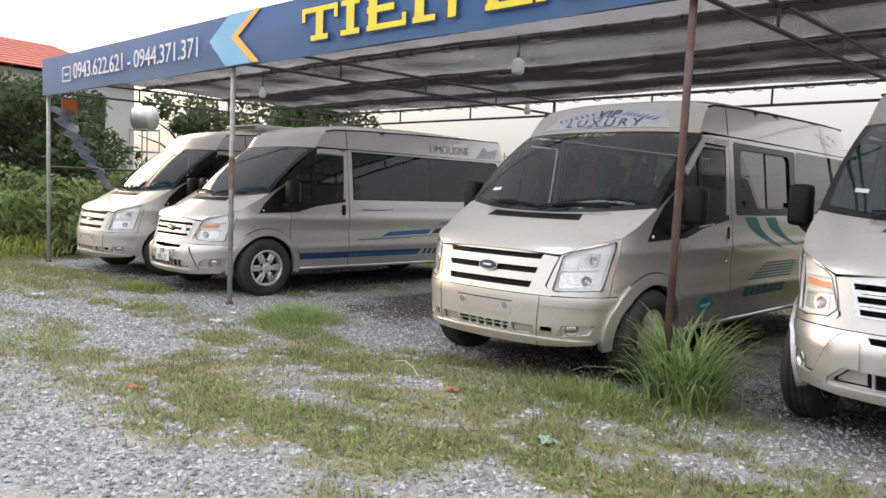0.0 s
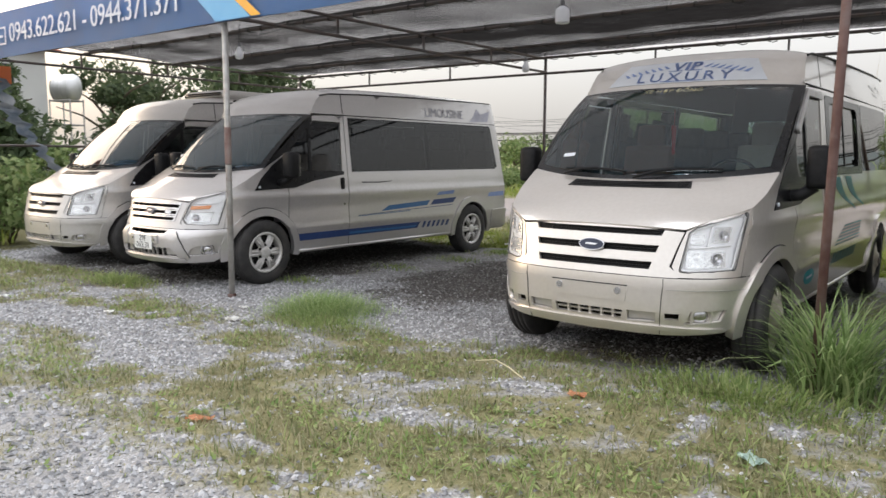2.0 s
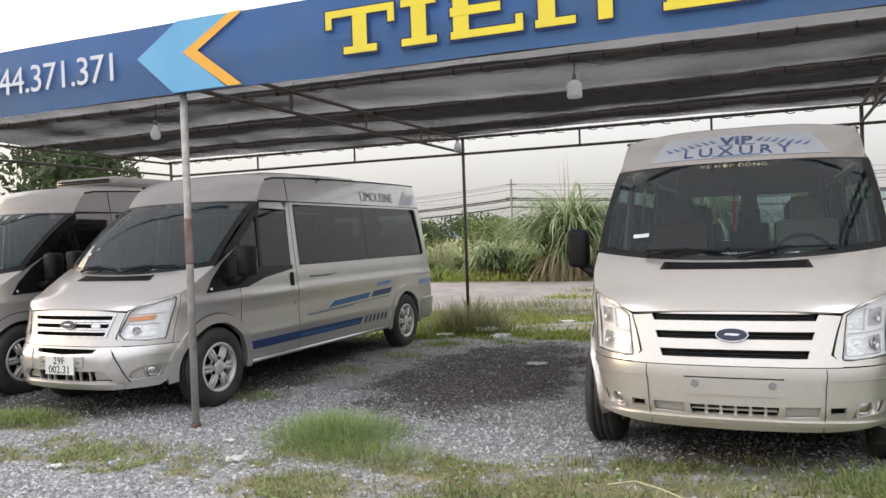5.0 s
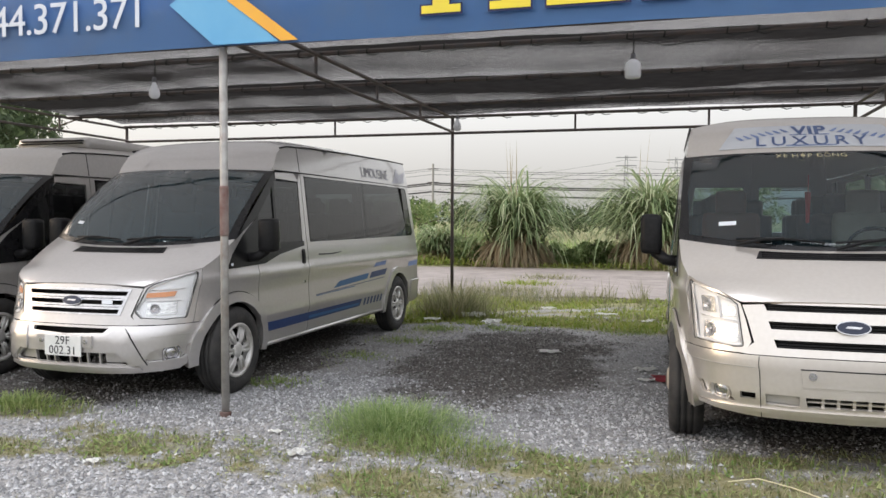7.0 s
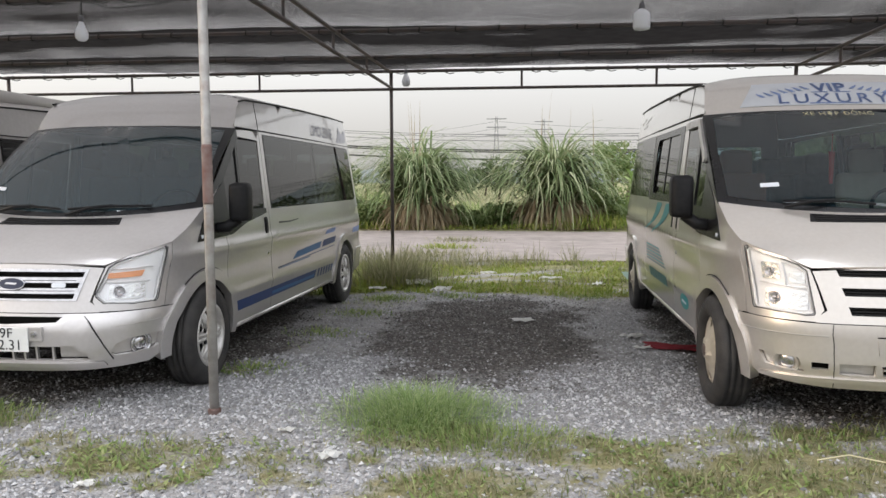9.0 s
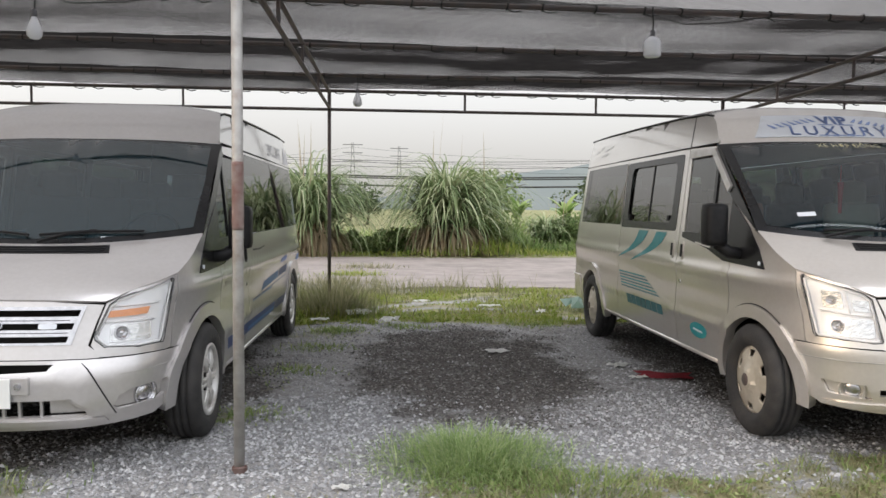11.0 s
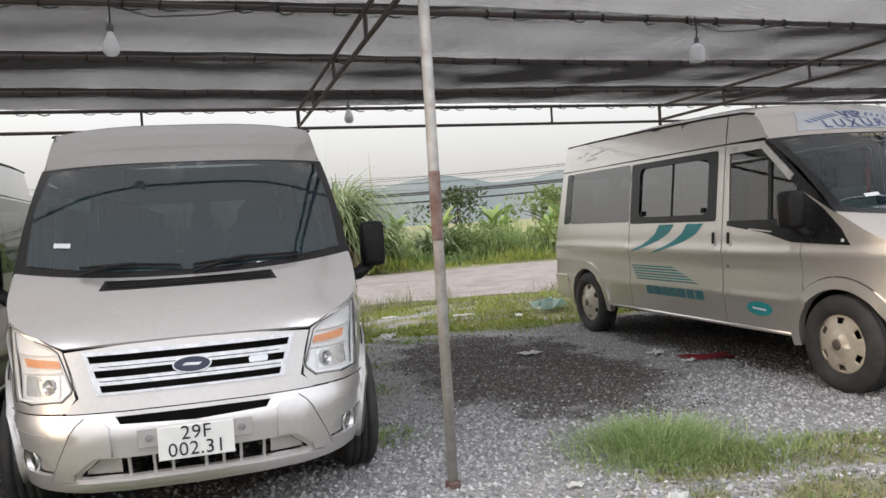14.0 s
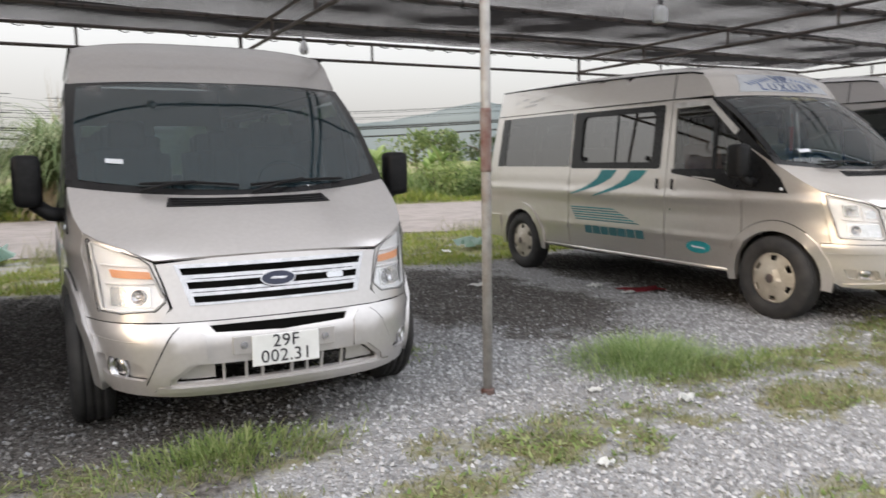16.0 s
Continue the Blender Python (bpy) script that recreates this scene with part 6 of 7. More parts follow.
def with_aircon(e, body, roof, glassed, z):
    plain(e, body, roof, glassed, z)
    bm = boxed(-.5, 2.5, 2.2 + z, .5, 4.1, 2.34 + z, 0.06)
    ac_ = part("roof_unit", bm, PAINT_DUSTY_AND_SHADE, e, "grey roof air-conditioning unit", True)
    for k in range(2):
        part("unit_vent", boxed(-.42, 2.47, 2.26 + z + .03 * k, .42, 2.515, 2.275 + z + .03 * k, 0.003), PLASTIC, ac_)


V3 = van(-3.545, 4.25, 0.03, -1.2, "silver van with white roof banner and teal side stripes", False, PAINT_TAN, False, GLASS_MID, (SEAT_TAN, SEATM, SEAT_CREAM), vip_decals)
V2 = van(-8.81, 4.52, -0.01, -2.0, "silver-beige van with blue stripes and chrome grille", True, PAINT, True, GLASS_FILM, (SEATM, SEATM, SEATM), blue_decals)
V1 = van(-11.2, 4.52, -0.02, -1.0, "dusty silver van with a roof air-conditioning unit", False, PAINT_DUSTY_AND_SHADE, True, GLASS_FILM, (SEATM, SEATM, SEATM), with_aircon)
V4 = van(-0.70, 4.35, 0.065, -1.0, "silver-beige van with chrome grille in the end bay", True, PAINT, True, GLASS_FILM, (SEATM, SEATM, SEATM), plain)

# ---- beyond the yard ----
# distance haze is mixed into both hill base colours, paler for the farther ridge
HILL = material("hill_haze_tint", (0.165, 0.187, 0.185), 1.0, 0, (0.14, 0.162, 0.16), 0.012, spec=0.0)
HILL_FAR = material("far_hill_haze_tint", (0.21, 0.23, 0.232), 1.0, 0, (0.19, 0.21, 0.213), 0.01, spec=0.0)
POLE = material("concrete_pole", (0.30, 0.29, 0.28), 0.9, 0, (0.24, 0.23, 0.22), 4)
WALLM = material("rendered_wall", (0.52, 0.52, 0.50), 0.9, 0, (0.45, 0.45, 0.44), 0.6, 0.2, 20, (0.24, 0.24, 0.24), 0.4)
TILE = material("red_roof_tile", (0.42, 0.11, 0.07), 0.8, 0, (0.34, 0.09, 0.06), 2, 0.2, 30)
TANK = material("steel_tank", (0.62, 0.62, 0.62), 0.35, 0.7, (0.5, 0.5, 0.5), 3)
CLOTH = material("torn_white_banner", (0.36, 0.38, 0.40), 0.8, 0, (0.20, 0.24, 0.29), 5, 0.3, 30, (0.10, 0.16, 0.24), 3)
CLOTH_RED = material("orange_banner", (0.60, 0.16, 0.05), 0.8, 0, (0.5, 0.13, 0.05), 4)
GLASSY = material("house_window", (0.03, 0.035, 0.04), 0.2)


def ridge(name, dist, bumps, mat, label):
    """A hill line: a solid ridge whose crest is a sum of smooth humps over the bearing."""
    bm = bmesh.new()
    rows_ = []
    for i in range(181):
        az = radians(-90 + i)
        el = 0.15
        for c, h, w in bumps:
            el += h * math.exp(-(((-90 + i) - c) / w) ** 2)
        el += 0.10 * math.sin(i * 0.9) + 0.06 * math.sin(i * 2.3)
        h = max(1.0, dist * math.tan(radians(max(el, 0.05))))
        d = Vector((-math.sin(az), math.cos(az), 0))
        c = Vector((-6, 0, 0))
        rows_.append([bm.verts.new(c + d * (dist - 2.5 * h)), bm.verts.new(c + d * (dist - 0.9 * h) + Vector((0, 0, 0.72 * h))), bm.verts.new(c + d * dist + Vector((0, 0, h))), bm.verts.new(c + d * (dist + 2 * h))])
    for p, q in zip(rows_, rows_[1:]):
        for k in range(3):
            bm.faces.new((p[k], q[k], q[k + 1], p[k + 1]))
    bmesh.ops.recalc_face_normals(bm, faces=bm.faces[:])
    return tagged(mesh_object(name, bm, mat, None, "", True), label, "hill", kind="structure")


ridge("backdrop", 900, ((-18, 3.1, 6.5), (-9, 1.5, 6), (-31, 3.7, 7), (-45, 2.0, 10), (-4, 0.7, 6), (20, 0.5, 12)), HILL, "blue-green hills in the distance, haze put into their colour")
ridge("backdrop_far", 1500, ((-26, 2.3, 6), (-50, 2.2, 12), (8, 0.9, 8), (40, 1.0, 15)), HILL_FAR, "pale far hills, haze put into their colour")


def reed_clump(x, y, h, w, n, label, straw=1.2):
    e = thing("reed_clump", x, y, 0, 0, label, "reed", "reed clumps beside the road")
    for nm, mat, m, hh, ln in (("leaves", REED, n, h, 0.32), ("dry_leaves", STRAW, int(n * straw), h * 0.56, 1.0)):
        d = rng.normal(0, 0.42, (m, 2)) * w * 0.5
        az = np.arctan2(d[:, 1], d[:, 0]) + rng.normal(0, 0.7, m)
        r = np.hypot(d[:, 0], d[:, 1]) / (w * 0.5)
        roots = np.stack([d[:, 0] * 0.55, d[:, 1] * 0.55, np.zeros(m)], 1)
        # stems carry leaves at several heights
        roots[:, 2] = ((0.14 + 0.38 * rng.random(m) ** 1.2) if nm == "leaves" else 0.4 * rng.random(m)) * hh
        blades(nm, roots, rng.uniform(0.55, 0.95, m) * hh, rng.uniform(0.04, 0.075, m), np.abs(rng.normal(ln, 0.22, m)) + 0.3 * r, mat, 0.37, 6, e, az)
    for k in range(4):
        blades("plume", np.array([[rng.normal(0, w * 0.2), rng.normal(0, 0.3), h * 0.5]]), np.array([rng.uniform(0.6, 0.85) * h]), np.full(1, 0.035), np.abs(rng.normal(0.1, 0.1, 1)), STRAW, 0.03, 3, e)
    return e


reed_clump(-8.7, 23.7, 3.25, 2.5, 1000, "tall green reed clump with straw-coloured base")
reed_clump(-4.5, 24.1, 3.3, 2.7, 1150, "tall drooping green reed clump with dry leaves")
reed_clump(-11.4, 24.3, 1.5, 2.0, 500, "lower green reed clump")
reed_clump(-1.0, 25.6, 1.5, 1.8, 350, "loose green reed clump")
reed_clump(14.5, 26.5, 2.4, 3.2, 800, "green reed clump further along the road")


def weeds(name, x0, x1, y0, y1, n, h0, h1, mat, label, width=0.03, lean=0.35):
    x, y = rng.uniform(x0, x1, n), rng.uniform(y0, y1, n)
    hh = rng.uniform(h0, h1, n) * (0.65 + 0.35 * np.sin(x * 0.9 + 2 * np.sin(x * 0.31)))
    z = rng.random(n) * hh * 0.5
    ob = blades(name, np.stack([x, y, z], 1), hh * 0.65, rng.uniform(0.6, 1.3, n) * width, np.abs(rng.normal(lean, 0.25, n)), mat, 0.35, 3)
    return tagged(ob, label, "weeds", kind="stuff")


weeds("verge_weeds", -45, 40, 22.3, 23.6, 16000, 0.2, 0.7, LAWN, "low green weeds along the far road edge", 0.03)
weeds("brush", -2.5, 40, 23.4, 29, 15000, 0.7, 1.6, BRUSH, "dense green brush behind the road", 0.05, 0.5)
weeds("brush", -45, -12, 24.5, 31, 15000, 0.4, 0.95, BRUSH, "dense green brush behind the road", 0.05, 0.5)
weeds("brush", -12.5, -2, 25.5, 30, 7000, 0.8, 1.7, BRUSH, "green brush between the reeds", 0.05, 0.5)
weeds("dry_stalks", -7.6, -5.4, 23.6, 25.5, 900, 0.8, 2.3, DRY, "thin dry stalks between the reed clumps", 0.016, 0.12)
weeds("dry_stalks", -14, -12.5, 23.6, 25.5, 500, 0.8, 2.0, DRY, "thin dry stalks beside the reed clumps", 0.016, 0.12)
weeds("tall_weeds", -60, 60, 29, 42, 12000, 0.7, 1.6, BANANA, "pale green tall weeds in the field", 0.07, 0.4)


def banana(x, y, h, label):
    e = thing("banana_plant", x, y, 0, 0, label, "plant", "banana plants in the field")
    bm = bmesh.new()
    tube(bm, [(0, 0, 0), (0.03, 0, h * 0.4), (0.02, 0.02, h * 0.62)], 0.09, 8, 0.05)
    part("stem", bm, BANANA, e, smooth=True)
    m = 9
    az = np.arange(m) * 2.4 + rng.random(m)
    blades("leaf_crown", np.tile(np.array([[0.02, 0.02, h * 0.58]]), (m, 1)), rng.uniform(0.5, 0.75, m) * h, rng.uniform(0.25, 0.38, m), rng.uniform(0.15, 0.7, m), BANANA, 0.28, 5, e, az)
    return e


for x, y, h in ((0.4, 28.4, 1.9), (-1.3, 29.2, 1.8), (2.6, 28.8, 2.0), (5.2, 28.2, 1.8), (3.2, 31, 1.5), (4.6, 32.5, 1.7), (6.0, 31, 1.45), (7.3, 33, 1.8), (9.5, 32, 1.5), (1.5, 33, 1.6), (12.0, 33, 1.7), (-18, 33, 1.6), (-21, 35, 1.9), (17, 34, 1.7)):
    banana(x, y, h, "banana plant with broad pale green leaves")


def tree(x, y, h, spread, count, leaf, mat, label, group="trees beyond the yard", low=0.35):
    e = thing("tree", x, y, 0, 0, label, "tree", group)
    bm = bmesh.new()
    tube(bm, [(0, 0, -0.1), (0.05 * spread, 0, h * 0.25), (0, 0.04 * spread, h * 0.55), (0.03, 0, h * 0.8)], 0.045 * h ** 0.8, 8, 0.03)
    for k in range(5):
        a = k * 1.35 + x
        z0 = h * (0.3 + 0.09 * k)
        tube(bm, [(0, 0, z0), (math.cos(a) * spread * 0.4, math.sin(a) * spread * 0.4, z0 + h * 0.14), (math.cos(a) * spread * 0.75, math.sin(a) * spread * 0.75, z0 + h * 0.2)], 0.05, 6, 0.015)
    part("trunk", bm, BARK, e)
    m = 16
    c = np.stack([rng.normal(0, 0.42, m) * spread, rng.normal(0, 0.42, m) * spread, h * (low + (0.92 - low) * rng.random(m))], 1)
    taper = 1 - 0.5 * (c[:, 2] / h - low)
    c[:, :2] *= taper[:, None]
    radii = (rng.uniform(0.22, 0.42, (m, 1)) * spread * np.array([[1, 1, 0.75]]))
    leaf_cloud("crown", c, radii, count, leaf, mat, e)
    return e


for i in range(26):
    x = -70 + 5.2 * i + rng.normal(0, 1.2)
    y = 46 + 10 * rng.random()
    if -16 < x < -2:
        y += 22
    tree(x, y, rng.uniform(1.9, 2.9) * (1.4 if x > -2 else 1.0), rng.uniform(1.8, 3.0), 900, 0.16, DARKLEAF if i % 3 == 0 else BRUSH, "leafy green tree at the edge of the field")
for i in range(18):
    tree(-52 + 2.6 * i + rng.normal(0, 0.6), 56 + 8 * rng.random(), rng.uniform(2.4, 3.5), rng.uniform(2.0, 2.8), 800, 0.16, BRUSH if i % 3 == 0 else DARKLEAF, "dark green tree in the wood line beyond the field")
# trees and hedge west of the yard
for x, y, h, s in ((-24.5, 8.2, 4.2, 2.0), (-22, 8.4, 3.6, 1.6), (-26.5, 9.4, 4.5, 2.2), (-19, 8.0, 2.7, 1.7), (-23.5, 6.2, 4.0, 2.2), (-17.0, 12.0, 2.7, 1.5), (-24, 13, 4.2, 2.2), (-20, 15, 4.8, 2.4), (-26.5, 10, 3.8, 2.2), (-28, 17, 6.0, 2.6), (-24, 20, 5.4, 2.6), (-31, 24, 5.0, 3)):
    tree(x, y, h, s, 3200, 0.11, DARKLEAF, "dark green leafy tree behind the canopy corner", "trees west of the yard", 0.15)


def shrub(x, y, h, s, mat, label="bright green leafy shrub in the hedge", group="hedge shrubs"):
    e = thing("shrub", x, y, 0, 0, label, "shrub", group)
    bm = bmesh.new()
    for k in range(5):
        a = k * 1.3
        tube(bm, [(0, 0, -0.05), (math.cos(a) * s * 0.3, math.sin(a) * s * 0.3, h * 0.5), (math.cos(a) * s * 0.5, math.sin(a) * s * 0.5, h * 0.8)], 0.02, 5, 0.008)
    part("stems", bm, BARK, e)
    m = 12
    c = np.stack([rng.normal(0, 0.4, m) * s, rng.normal(0, 0.4, m) * s, h * rng.uniform(0.15, 0.85, m)], 1)
    leaf_cloud("foliage", c, rng.uniform(0.25, 0.45, (m, 1)) * s * np.ones((1, 3)), 1500, 0.07, mat, e)


for x, y, h in ((-13.9, 5.4, 1.1), (-14.8, 4.7, 1.2), (-15.4, 5.9, 1.5), (-16.3, 4.6, 1.3), (-17.4, 5.6, 1.6), (-13.8, 6.8, 1.3), (-14.3, 8.3, 1.4), (-18.5, 4.4, 1.4), (-19.8, 5.4, 1.7), (-14.1, 9.9, 1.3), (-21.2, 4.0, 1.6), (-22.8, 3.2, 1.6), (-16.0, 7.4, 1.6), (-24.5, 2.4, 1.7)):
    shrub(x, y, h, 0.75, BRUSH)
weeds("tall_grass", -2.4, 16, 23.6, 28, 7000, 0.8, 1.6, BANANA, "pale green tall grass beside the road", 0.035, 0.3)
for i in range(12):
    shrub(-2.6 + 1.7 * i + rng.normal(0, 0.3), 23.8 + 1.6 * rng.random(), rng.uniform(0.9, 1.7), rng.uniform(0.9, 1.3), BRUSH if i % 3 else GREEN, "green leafy bush beside the road", "bushes beside the road")
for x, y in ((-6.4, 23.3), (-5.9, 23.5), (-6.9, 23.6), (-10.2, 23.3), (-13.1, 23.4)):
    shrub(x, y, 0.7, 0.6, BRUSH, "low dark green bush between the reeds", "bushes beside the road")
for i in range(16):
    shrub(0.5 + 1.7 * i + rng.normal(0, 0.5), 24.6 + 2.6 * rng.random(), rng.uniform(0.8, 1.35), 1.0, BRUSH if i % 2 else DARKLEAF, "green leafy shrub among the roadside brush", "roadside shrubs")
    shrub(-15.5 - 1.7 * i + rng.normal(0, 0.5), 25.5 + 3 * rng.random(), rng.uniform(0.6, 1.0), 1.1, BRUSH if i % 2 else DARKLEAF, "green leafy shrub among the roadside brush", "roadside shrubs")
weeds("hedge_weeds", -26, -13.2, 3.6, 5.2, 5000, 0.15, 0.5, LAWN, "green weeds before the hedge", 0.025)

# house with a red tiled roof
house = thing("house", -36, 8, 0, 8, "grey rendered house with a red tiled roof", "house")
bm = boxed(-7, -6, 0, 7, 5, 5.05)
part("wall", bm, WALLM, house)
bm = bmesh.new()
for sgn in (-1, 1):
    for k in range(12):
        x0, x1 = sgn * 7.4 * k / 12, sgn * 7.4 * (k + 1) / 12
        z0, z1 = 7.15 - 2.1 * k / 12, 7.15 - 2.1 * (k + 1) / 12
        vs_ = [bm.verts.new(p) for p in ((x0, -6.4, z0 + .06), (x0, 5.4, z0 + .06), (x1, 5.4, z1 + .09), (x1, -6.4, z1 + .09), (x1, -6.4, z1 + .06), (x1, 5.4, z1 + .06))]
        bm.faces.new(vs_[:4])
        bm.faces.new((vs_[3], vs_[2], vs_[5], vs_[4]))
bmesh.ops.remove_doubles(bm, verts=bm.verts[:], dist=0.002)
part("roof", bm, TILE, house, "red tiled roof")
for yy in (-6.05, 4.9):
    bm = bmesh.new()
    low_, high_ = [[bm.verts.new((a, b, c)) for a, c in ((-7.0, 5.05), (7.0, 5.05), (0, 7.1))] for b in (yy, yy + 0.15)]
    bm.faces.new(low_)
    bm.faces.new(high_[::-1])
    for i in range(3):
        bm.faces.new((low_[i], high_[i], high_[(i + 1) % 3], low_[(i + 1) % 3]))
    part("gable", bm, WALLM, house)
for yy in (-3.6, 0.4, 3.2):
    w = part("window", boxed(6.98, yy - 0.55, 3.2, 7.05, yy + 0.55, 4.5, 0.01), GLASSY, house, "dark window")
    part("window_frame", boxed(6.99, yy - 0.65, 4.5, 7.09, yy + 0.65, 4.62), WALLM, w)
part("awning", boxed(7.0, -5.6, 4.4, 7.9, -2.0, 4.5, 0.01), WALLM, house)

# steel water tank on a stand
tk = thing("water_tank", -22.6, 10.9, 0, 20, "shiny steel water tank lying on a frame", "water tank")
bm = bmesh.new()
lathe(bm, [(0.02, -0.66), (0.25, -0.63), (0.40, -0.54), (0.42, -0.4), (0.42, 0.4), (0.40, 0.54), (0.25, 0.63), (0.02, 0.66)], 24, "x")
bmesh.ops.translate(bm, vec=(0, 0, 3.65), verts=bm.verts[:])
part("tank", bm, TANK, tk, smooth=True)
for a in (-0.4, 0.0, 0.4):
    bm = bmesh.new()
    lathe(bm, [(0.425, a - 0.02), (0.432, a), (0.425, a + 0.02)], 24, "x")
    bmesh.ops.translate(bm, vec=(0, 0, 3.65), verts=bm.verts[:])
    part("tank_rib", bm, TANK, tk, smooth=True)
for a in (-0.55, 0.55):
    for b in (-0.4, 0.4):
        bm = bmesh.new()
        tube(bm, [(a, b, 0), (a, b, 3.3)], 0.03, 6)
        part("leg", bm, POLE, tk)
for z in (2.5, 3.25):
    bm = bmesh.new()
    tube(bm, [(-0.55, -0.4, z), (0.55, -0.4, z), (0.55, 0.4, z), (-0.55, 0.4, z), (-0.55, -0.4, z)], 0.025, 6)
    part("brace", bm, POLE, tk)

tk.scale = (0.62, 0.62, 0.88)

# side bar and torn banner at the canopy's west end
bm = bmesh.new()
tube(bm, [(-12.9, FRONT, 1.5), (-12.87, BACK, 1.5)], 0.018, 6)
tagged(mesh_object("side_bar", bm, DARK_STEEL), "dark steel bar along the canopy's end", "bar")
ban_ = thing("torn_banner", -12.9, 4.75, 0, 0, "torn grey-white banner hanging from the canopy corner", "banner")


def rag(pts, w, mat, label):
    bm = bmesh.new()
    n = len(pts)
    l_, r_ = [], []
    for i, (y, z) in enumerate(pts):
        k = w * (1 - 0.5 * i / n) * (0.75 + 0.4 * math.sin(i * 2.3))
        l_.append(bm.verts.new((0.03 * math.sin(i * 1.7), y - k / 2, z + 0.02)))
        r_.append(bm.verts.new((0.05 * math.cos(i * 1.3), y + k / 2, z - 0.03)))
    for i in range(n - 1):
        bm.faces.new((l_[i], r_[i], r_[i + 1], l_[i + 1]))
    bmesh.ops.solidify(bm, geom=bm.faces[:], thickness=0.004)
    part("cloth", bm, mat, ban_, label, True)


rag([(0.1 + 1.0 * (t / 24) ** 1.2, 2.45 - 1.5 * (t / 24) ** 0.9) for t in range(25)], 0.40, CLOTH, "torn grey-white cloth")
part("cloth", boxed(-0.01, 0.1, 2.36, 0.01, 0.34, 2.6, 0.004), CLOTH_RED, ban_, "faded orange cloth scrap")

# power line
for x, y, h in ((-26.4, 76.7, 7.3), (38, 62, 7.6), (-70, 88, 7.3)):
    e = thing("power_pole", x, y, 0, 0, "slim concrete power pole in the field", "power pole", "power poles")
    bm = bmesh.new()
    tube(bm, [(0, 0, -0.2), (0, 0, h)], 0.16, 8, 0.11)
    part("shaft", bm, POLE, e)
    for z in (h - 0.6, h - 2.0):
        part("cross_arm", boxed(-0.6, -0.05, z, 0.6, 0.05, z + 0.1, 0.005), DARK_STEEL, e)


def wire(a, b, sag, r):
    bm = bmesh.new()
    a, b = Vector(a), Vector(b)
    tube(bm, [a.lerp(b, t) - Vector((0, 0, sag * 4 * t * (1 - t))) for t in np.linspace(0, 1, 25)], r, 5)
    tagged(mesh_object("overhead_wire", bm, CABLE), "black overhead wire between power poles", "wire", "overhead wires")


for z, r in ((6.8, 0.022), (6.6, 0.018), (6.2, 0.022), (5.3, 0.075), (5.12, 0.06), (4.4, 0.08)):
    wire((-26.4, 76.7, z), (38, 62, z + 0.3), 1.0 + 0.05 * z, r)
    wire((-70, 88, z), (-26.4, 76.7, z), 0.9, r)
for z in (27, 24, 21.5):
    wire((-14, 330, z), (240, 250, z + 6), 9, 0.05)
    wire((-14, 330, z), (-260, 380, z), 9, 0.05)


FAR_STEEL = material("far_steel", (0.24, 0.245, 0.25), 0.8, 0.0, (0.20, 0.205, 0.21), 0.5)


def pylon(x, y, h):
    e = thing("pylon", x, y, 0, 0, "grey lattice power pylon far away", "pylon", "pylons")
    for sx_ in (-1, 1):
        for sy_ in (-1, 1):
            bm = bmesh.new()
            tube(bm, [(sx_ * 2.4, sy_ * 2.4, 0), (sx_ * 0.8, sy_ * 0.8, h * 0.6), (sx_ * 0.35, sy_ * 0.35, h)], 0.12, 5)
            part("leg", bm, FAR_STEEL, e)
    for k in range(8):
        z0, z1 = h * k / 8, h * (k + 1) / 8
        w0, w1 = 2.4 - 2.05 * (k / 8) ** 0.8, 2.4 - 2.05 * ((k + 1) / 8) ** 0.8
        bm = bmesh.new()
        tube(bm, [(-w0, -w0, z0), (w1, -w1, z1)], 0.07, 4)
        tube(bm, [(w0, -w0, z0), (-w1, -w1, z1)], 0.07, 4)
        part("lattice", bm, FAR_STEEL, e)
    for z in (0.72, 0.84, 0.96):
        part("cross_arm", boxed(-4.2, -0.3, h * z, 4.2, 0.3, h * z + 0.35), FAR_STEEL, e)


pylon(-14, 330, 29)
pylon(7, 360, 30)

# ---- litter ----
PAPER = material("white_paper", (0.80, 0.80, 0.78), 0.8, 0, (0.70, 0.70, 0.68), 12, 0.2, 30)
PINKISH = material("orange_scrap", (0.62, 0.30, 0.16), 0.7)
REDCLOTH = material("red_cloth", (0.34, 0.03, 0.045), 0.8, 0, (0.25, 0.02, 0.03), 10, 0.3, 30)
MINT = material("pale_green_scrap", (0.42, 0.55, 0.50), 0.5)
STEM = material("dry_stem", (0.50, 0.46, 0.30), 0.8)


def scrap(name, x, y, sx_, sy_, yaw, mat, label, rough_=0.02):
    bm = bmesh.new()
    g = [[bm.verts.new(((i / 4 - 0.5) * sx_ * (1 + 0.2 * math.sin(j * 2.1)), (j / 4 - 0.5) * sy_, 0.012 + rough_ * (0.5 + 0.5 * math.sin(i * 1.9 + j * 2.7 + x)))) for i in range(5)] for j in range(5)]
    for j in range(4):
        for i in range(4):
            bm.faces.new((g[j][i], g[j][i + 1], g[j + 1][i + 1], g[j + 1][i]))
    bmesh.ops.solidify(bm, geom=bm.faces[:], thickness=0.003)
    ob = mesh_object(name, bm, mat, None, "", False)
    ob.matrix_basis = pose(x, y, float(lump(np.array(x), np.array(y))) + (0.04 if y > 9.5 else 0.0), 0, 0, yaw)
    return tagged(ob, label, "litter", "litter on the ground")


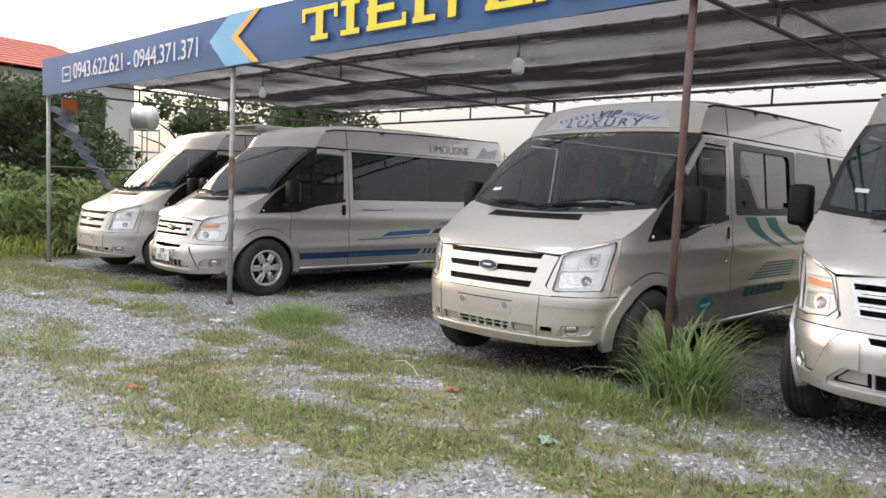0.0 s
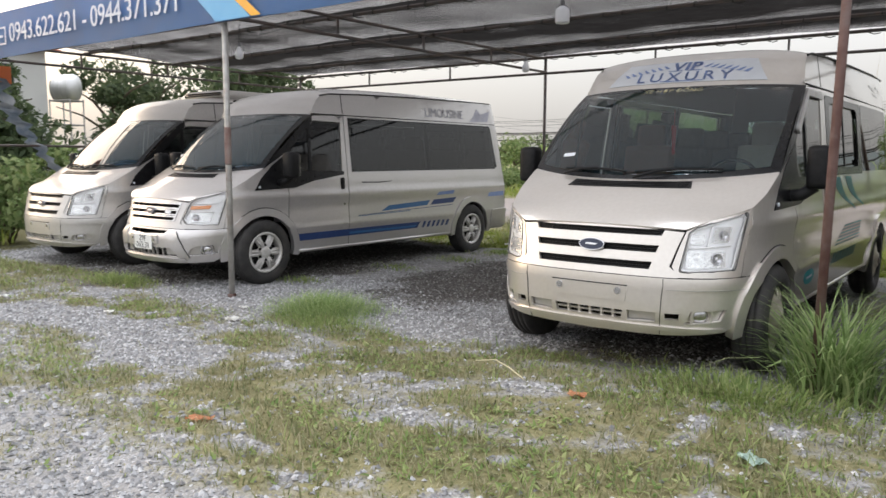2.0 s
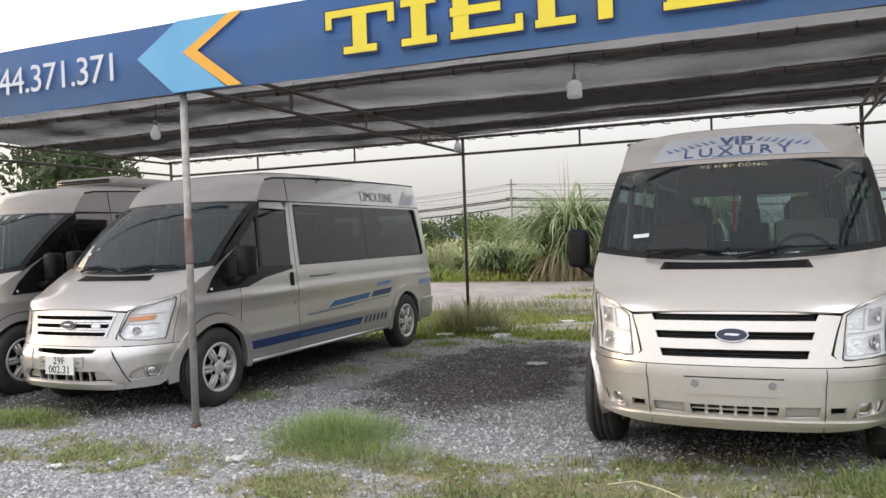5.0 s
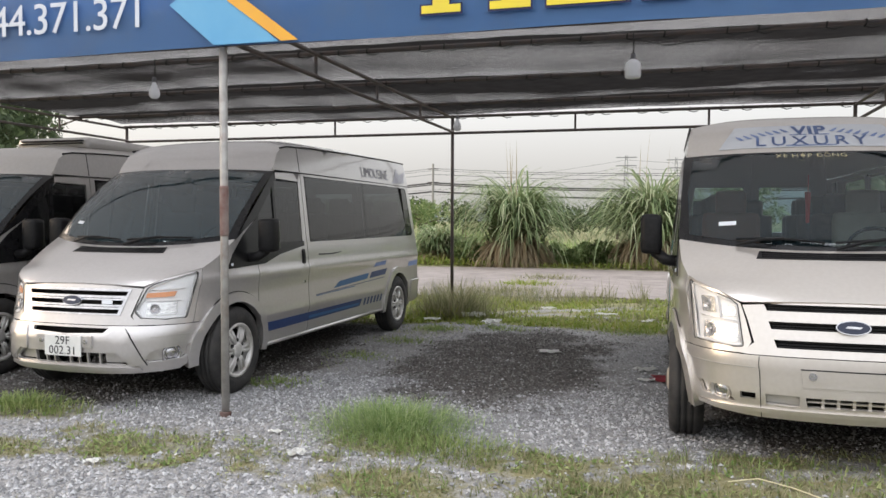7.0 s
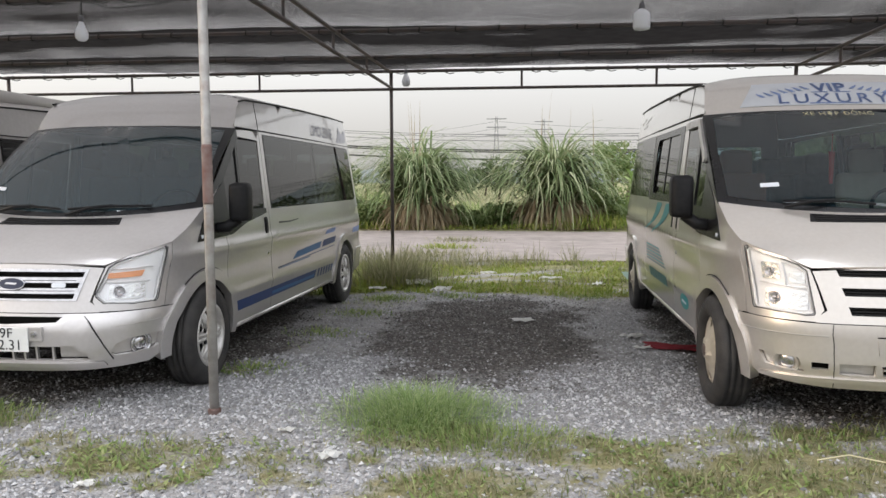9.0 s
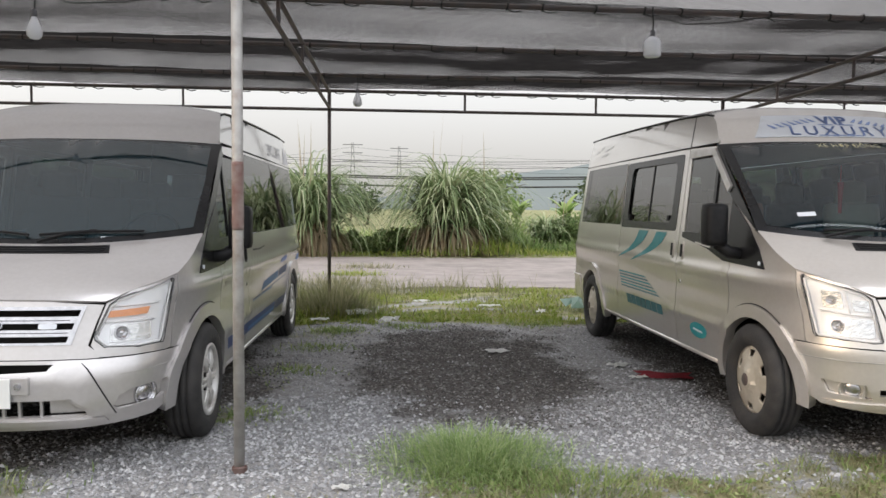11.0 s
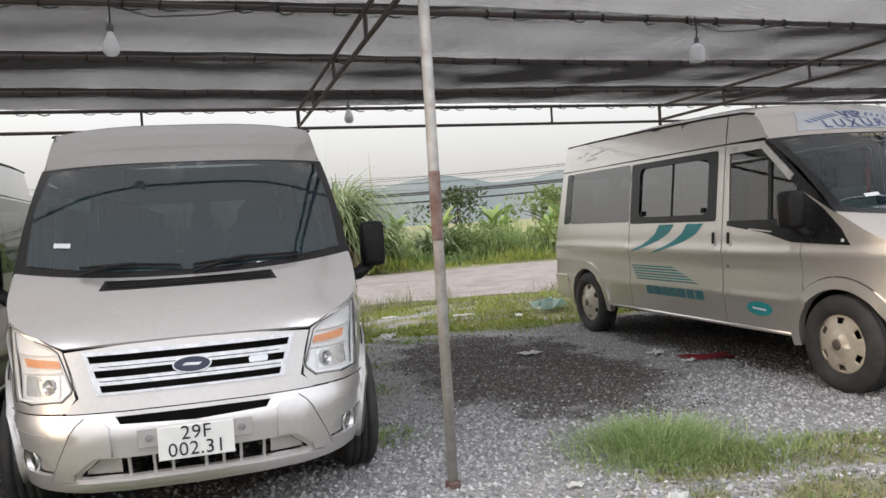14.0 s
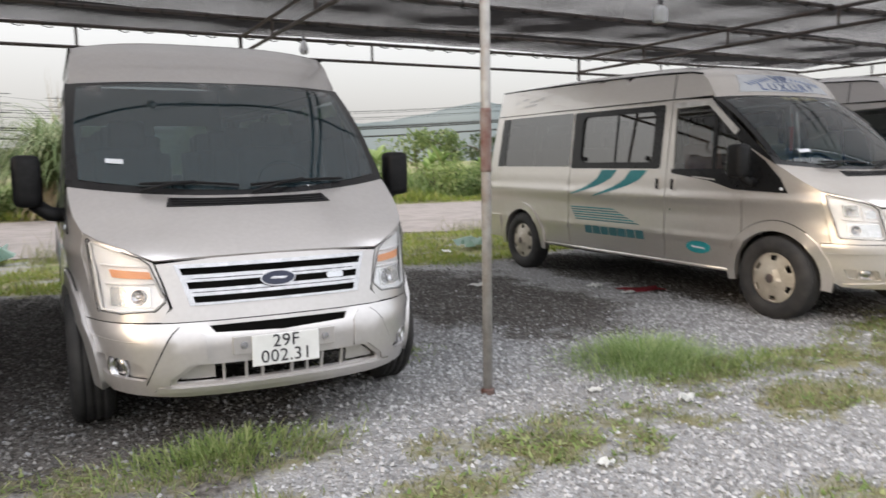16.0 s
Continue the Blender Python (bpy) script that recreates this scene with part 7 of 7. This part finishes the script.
scrap("paper_scrap", -5.62, 7.85, 0.22, 0.16, 20, PAPER, "crumpled white paper on dark earth")
scrap("red_cloth", -4.38, 6.72, 0.42, 0.24, -15, REDCLOTH, "flat dark red cloth beside a wheel", 0.015)
scrap("paper_scrap", -4.62, 6.65, 0.14, 0.07, 10, PAPER, "small white scrap beside the red cloth")
scrap("paper_scrap", -6.66, 3.96, 0.11, 0.08, 40, PAPER, "white scrap on the gravel", 0.035)
scrap("plastic_scrap", -2.27, 3.32, 0.13, 0.08, -40, MINT, "pale green plastic scrap in the grass")
scrap("orange_scrap", -3.32, 3.72, 0.10, 0.06, 10, PINKISH, "orange scrap in the grass")
scrap("orange_scrap", -4.75, 2.25, 0.13, 0.05, 30, PINKISH, "orange-brown scrap on dry grass")
scrap("paper_scrap", -6.62, 9.7, 0.26, 0.16, 60, PAPER, "crumpled white paper in the weeds", 0.05)
scrap("paper_scrap", -7.0, 10.3, 0.3, 0.16, 15, PAPER, "crumpled white paper in the weeds", 0.08)
scrap("paper_scrap", -5.2, 11.0, 0.3, 0.12, 5, PAPER, "white paper lying in the weeds", 0.03)
scrap("paper_scrap", -4.6, 10.4, 0.25, 0.1, 70, PAPER, "white paper lying in the weeds", 0.03)
scrap("paper_scrap", -4.2, 9.3, 0.24, 0.12, 20, PAPER, "white paper beside the bay", 0.02)
scrap("plastic_bag", -3.9, 10.9, 0.5, 0.3, 30, MINT, "crumpled pale green plastic bag", 0.14)
scrap("plastic_bag", -10.4, 12.9, 0.7, 0.5, 15, MINT, "crumpled pale green plastic sheet in the grass", 0.22)
scrap("paper_scrap", -4.62, 7.15, 0.2, 0.13, 35, PAPER, "grey-white scrap on the gravel", 0.03)
scrap("paper_scrap", -6.1, 11.6, 0.22, 0.1, 5, PAPER, "white paper lying in the weeds", 0.03)
scrap("paper_scrap", -7.45, 9.75, 0.2, 0.1, 5, PAPER, "white paper lying in the weeds", 0.03)
scrap("paper_scrap", -3.75, 9.75, 0.2, 0.09, 5, PAPER, "white scrap at the edge of the bay", 0.03)
scrap("paper_scrap", -7.7, 3.45, 0.08, 0.06, 20, PAPER, "small white scrap on gravel")
scrap("paper_scrap", -9.2, 3.2, 0.12, 0.07, 60, PAPER, "pale yellow scrap on gravel")
scrap("paper_scrap", -7.0, 4.35, 0.09, 0.05, 0, PAPER, "small white scrap on gravel")
bm = bmesh.new()
tube(bm, [(-4.2, 4.0, 0.03), (-4.05, 4.0, 0.06), (-3.9, 3.93, 0.05), (-3.74, 3.83, 0.03)], 0.0035, 6)
tagged(mesh_object("dry_stem", bm, STEM), "pale dry stem lying in the grass", "litter", "litter on the ground")
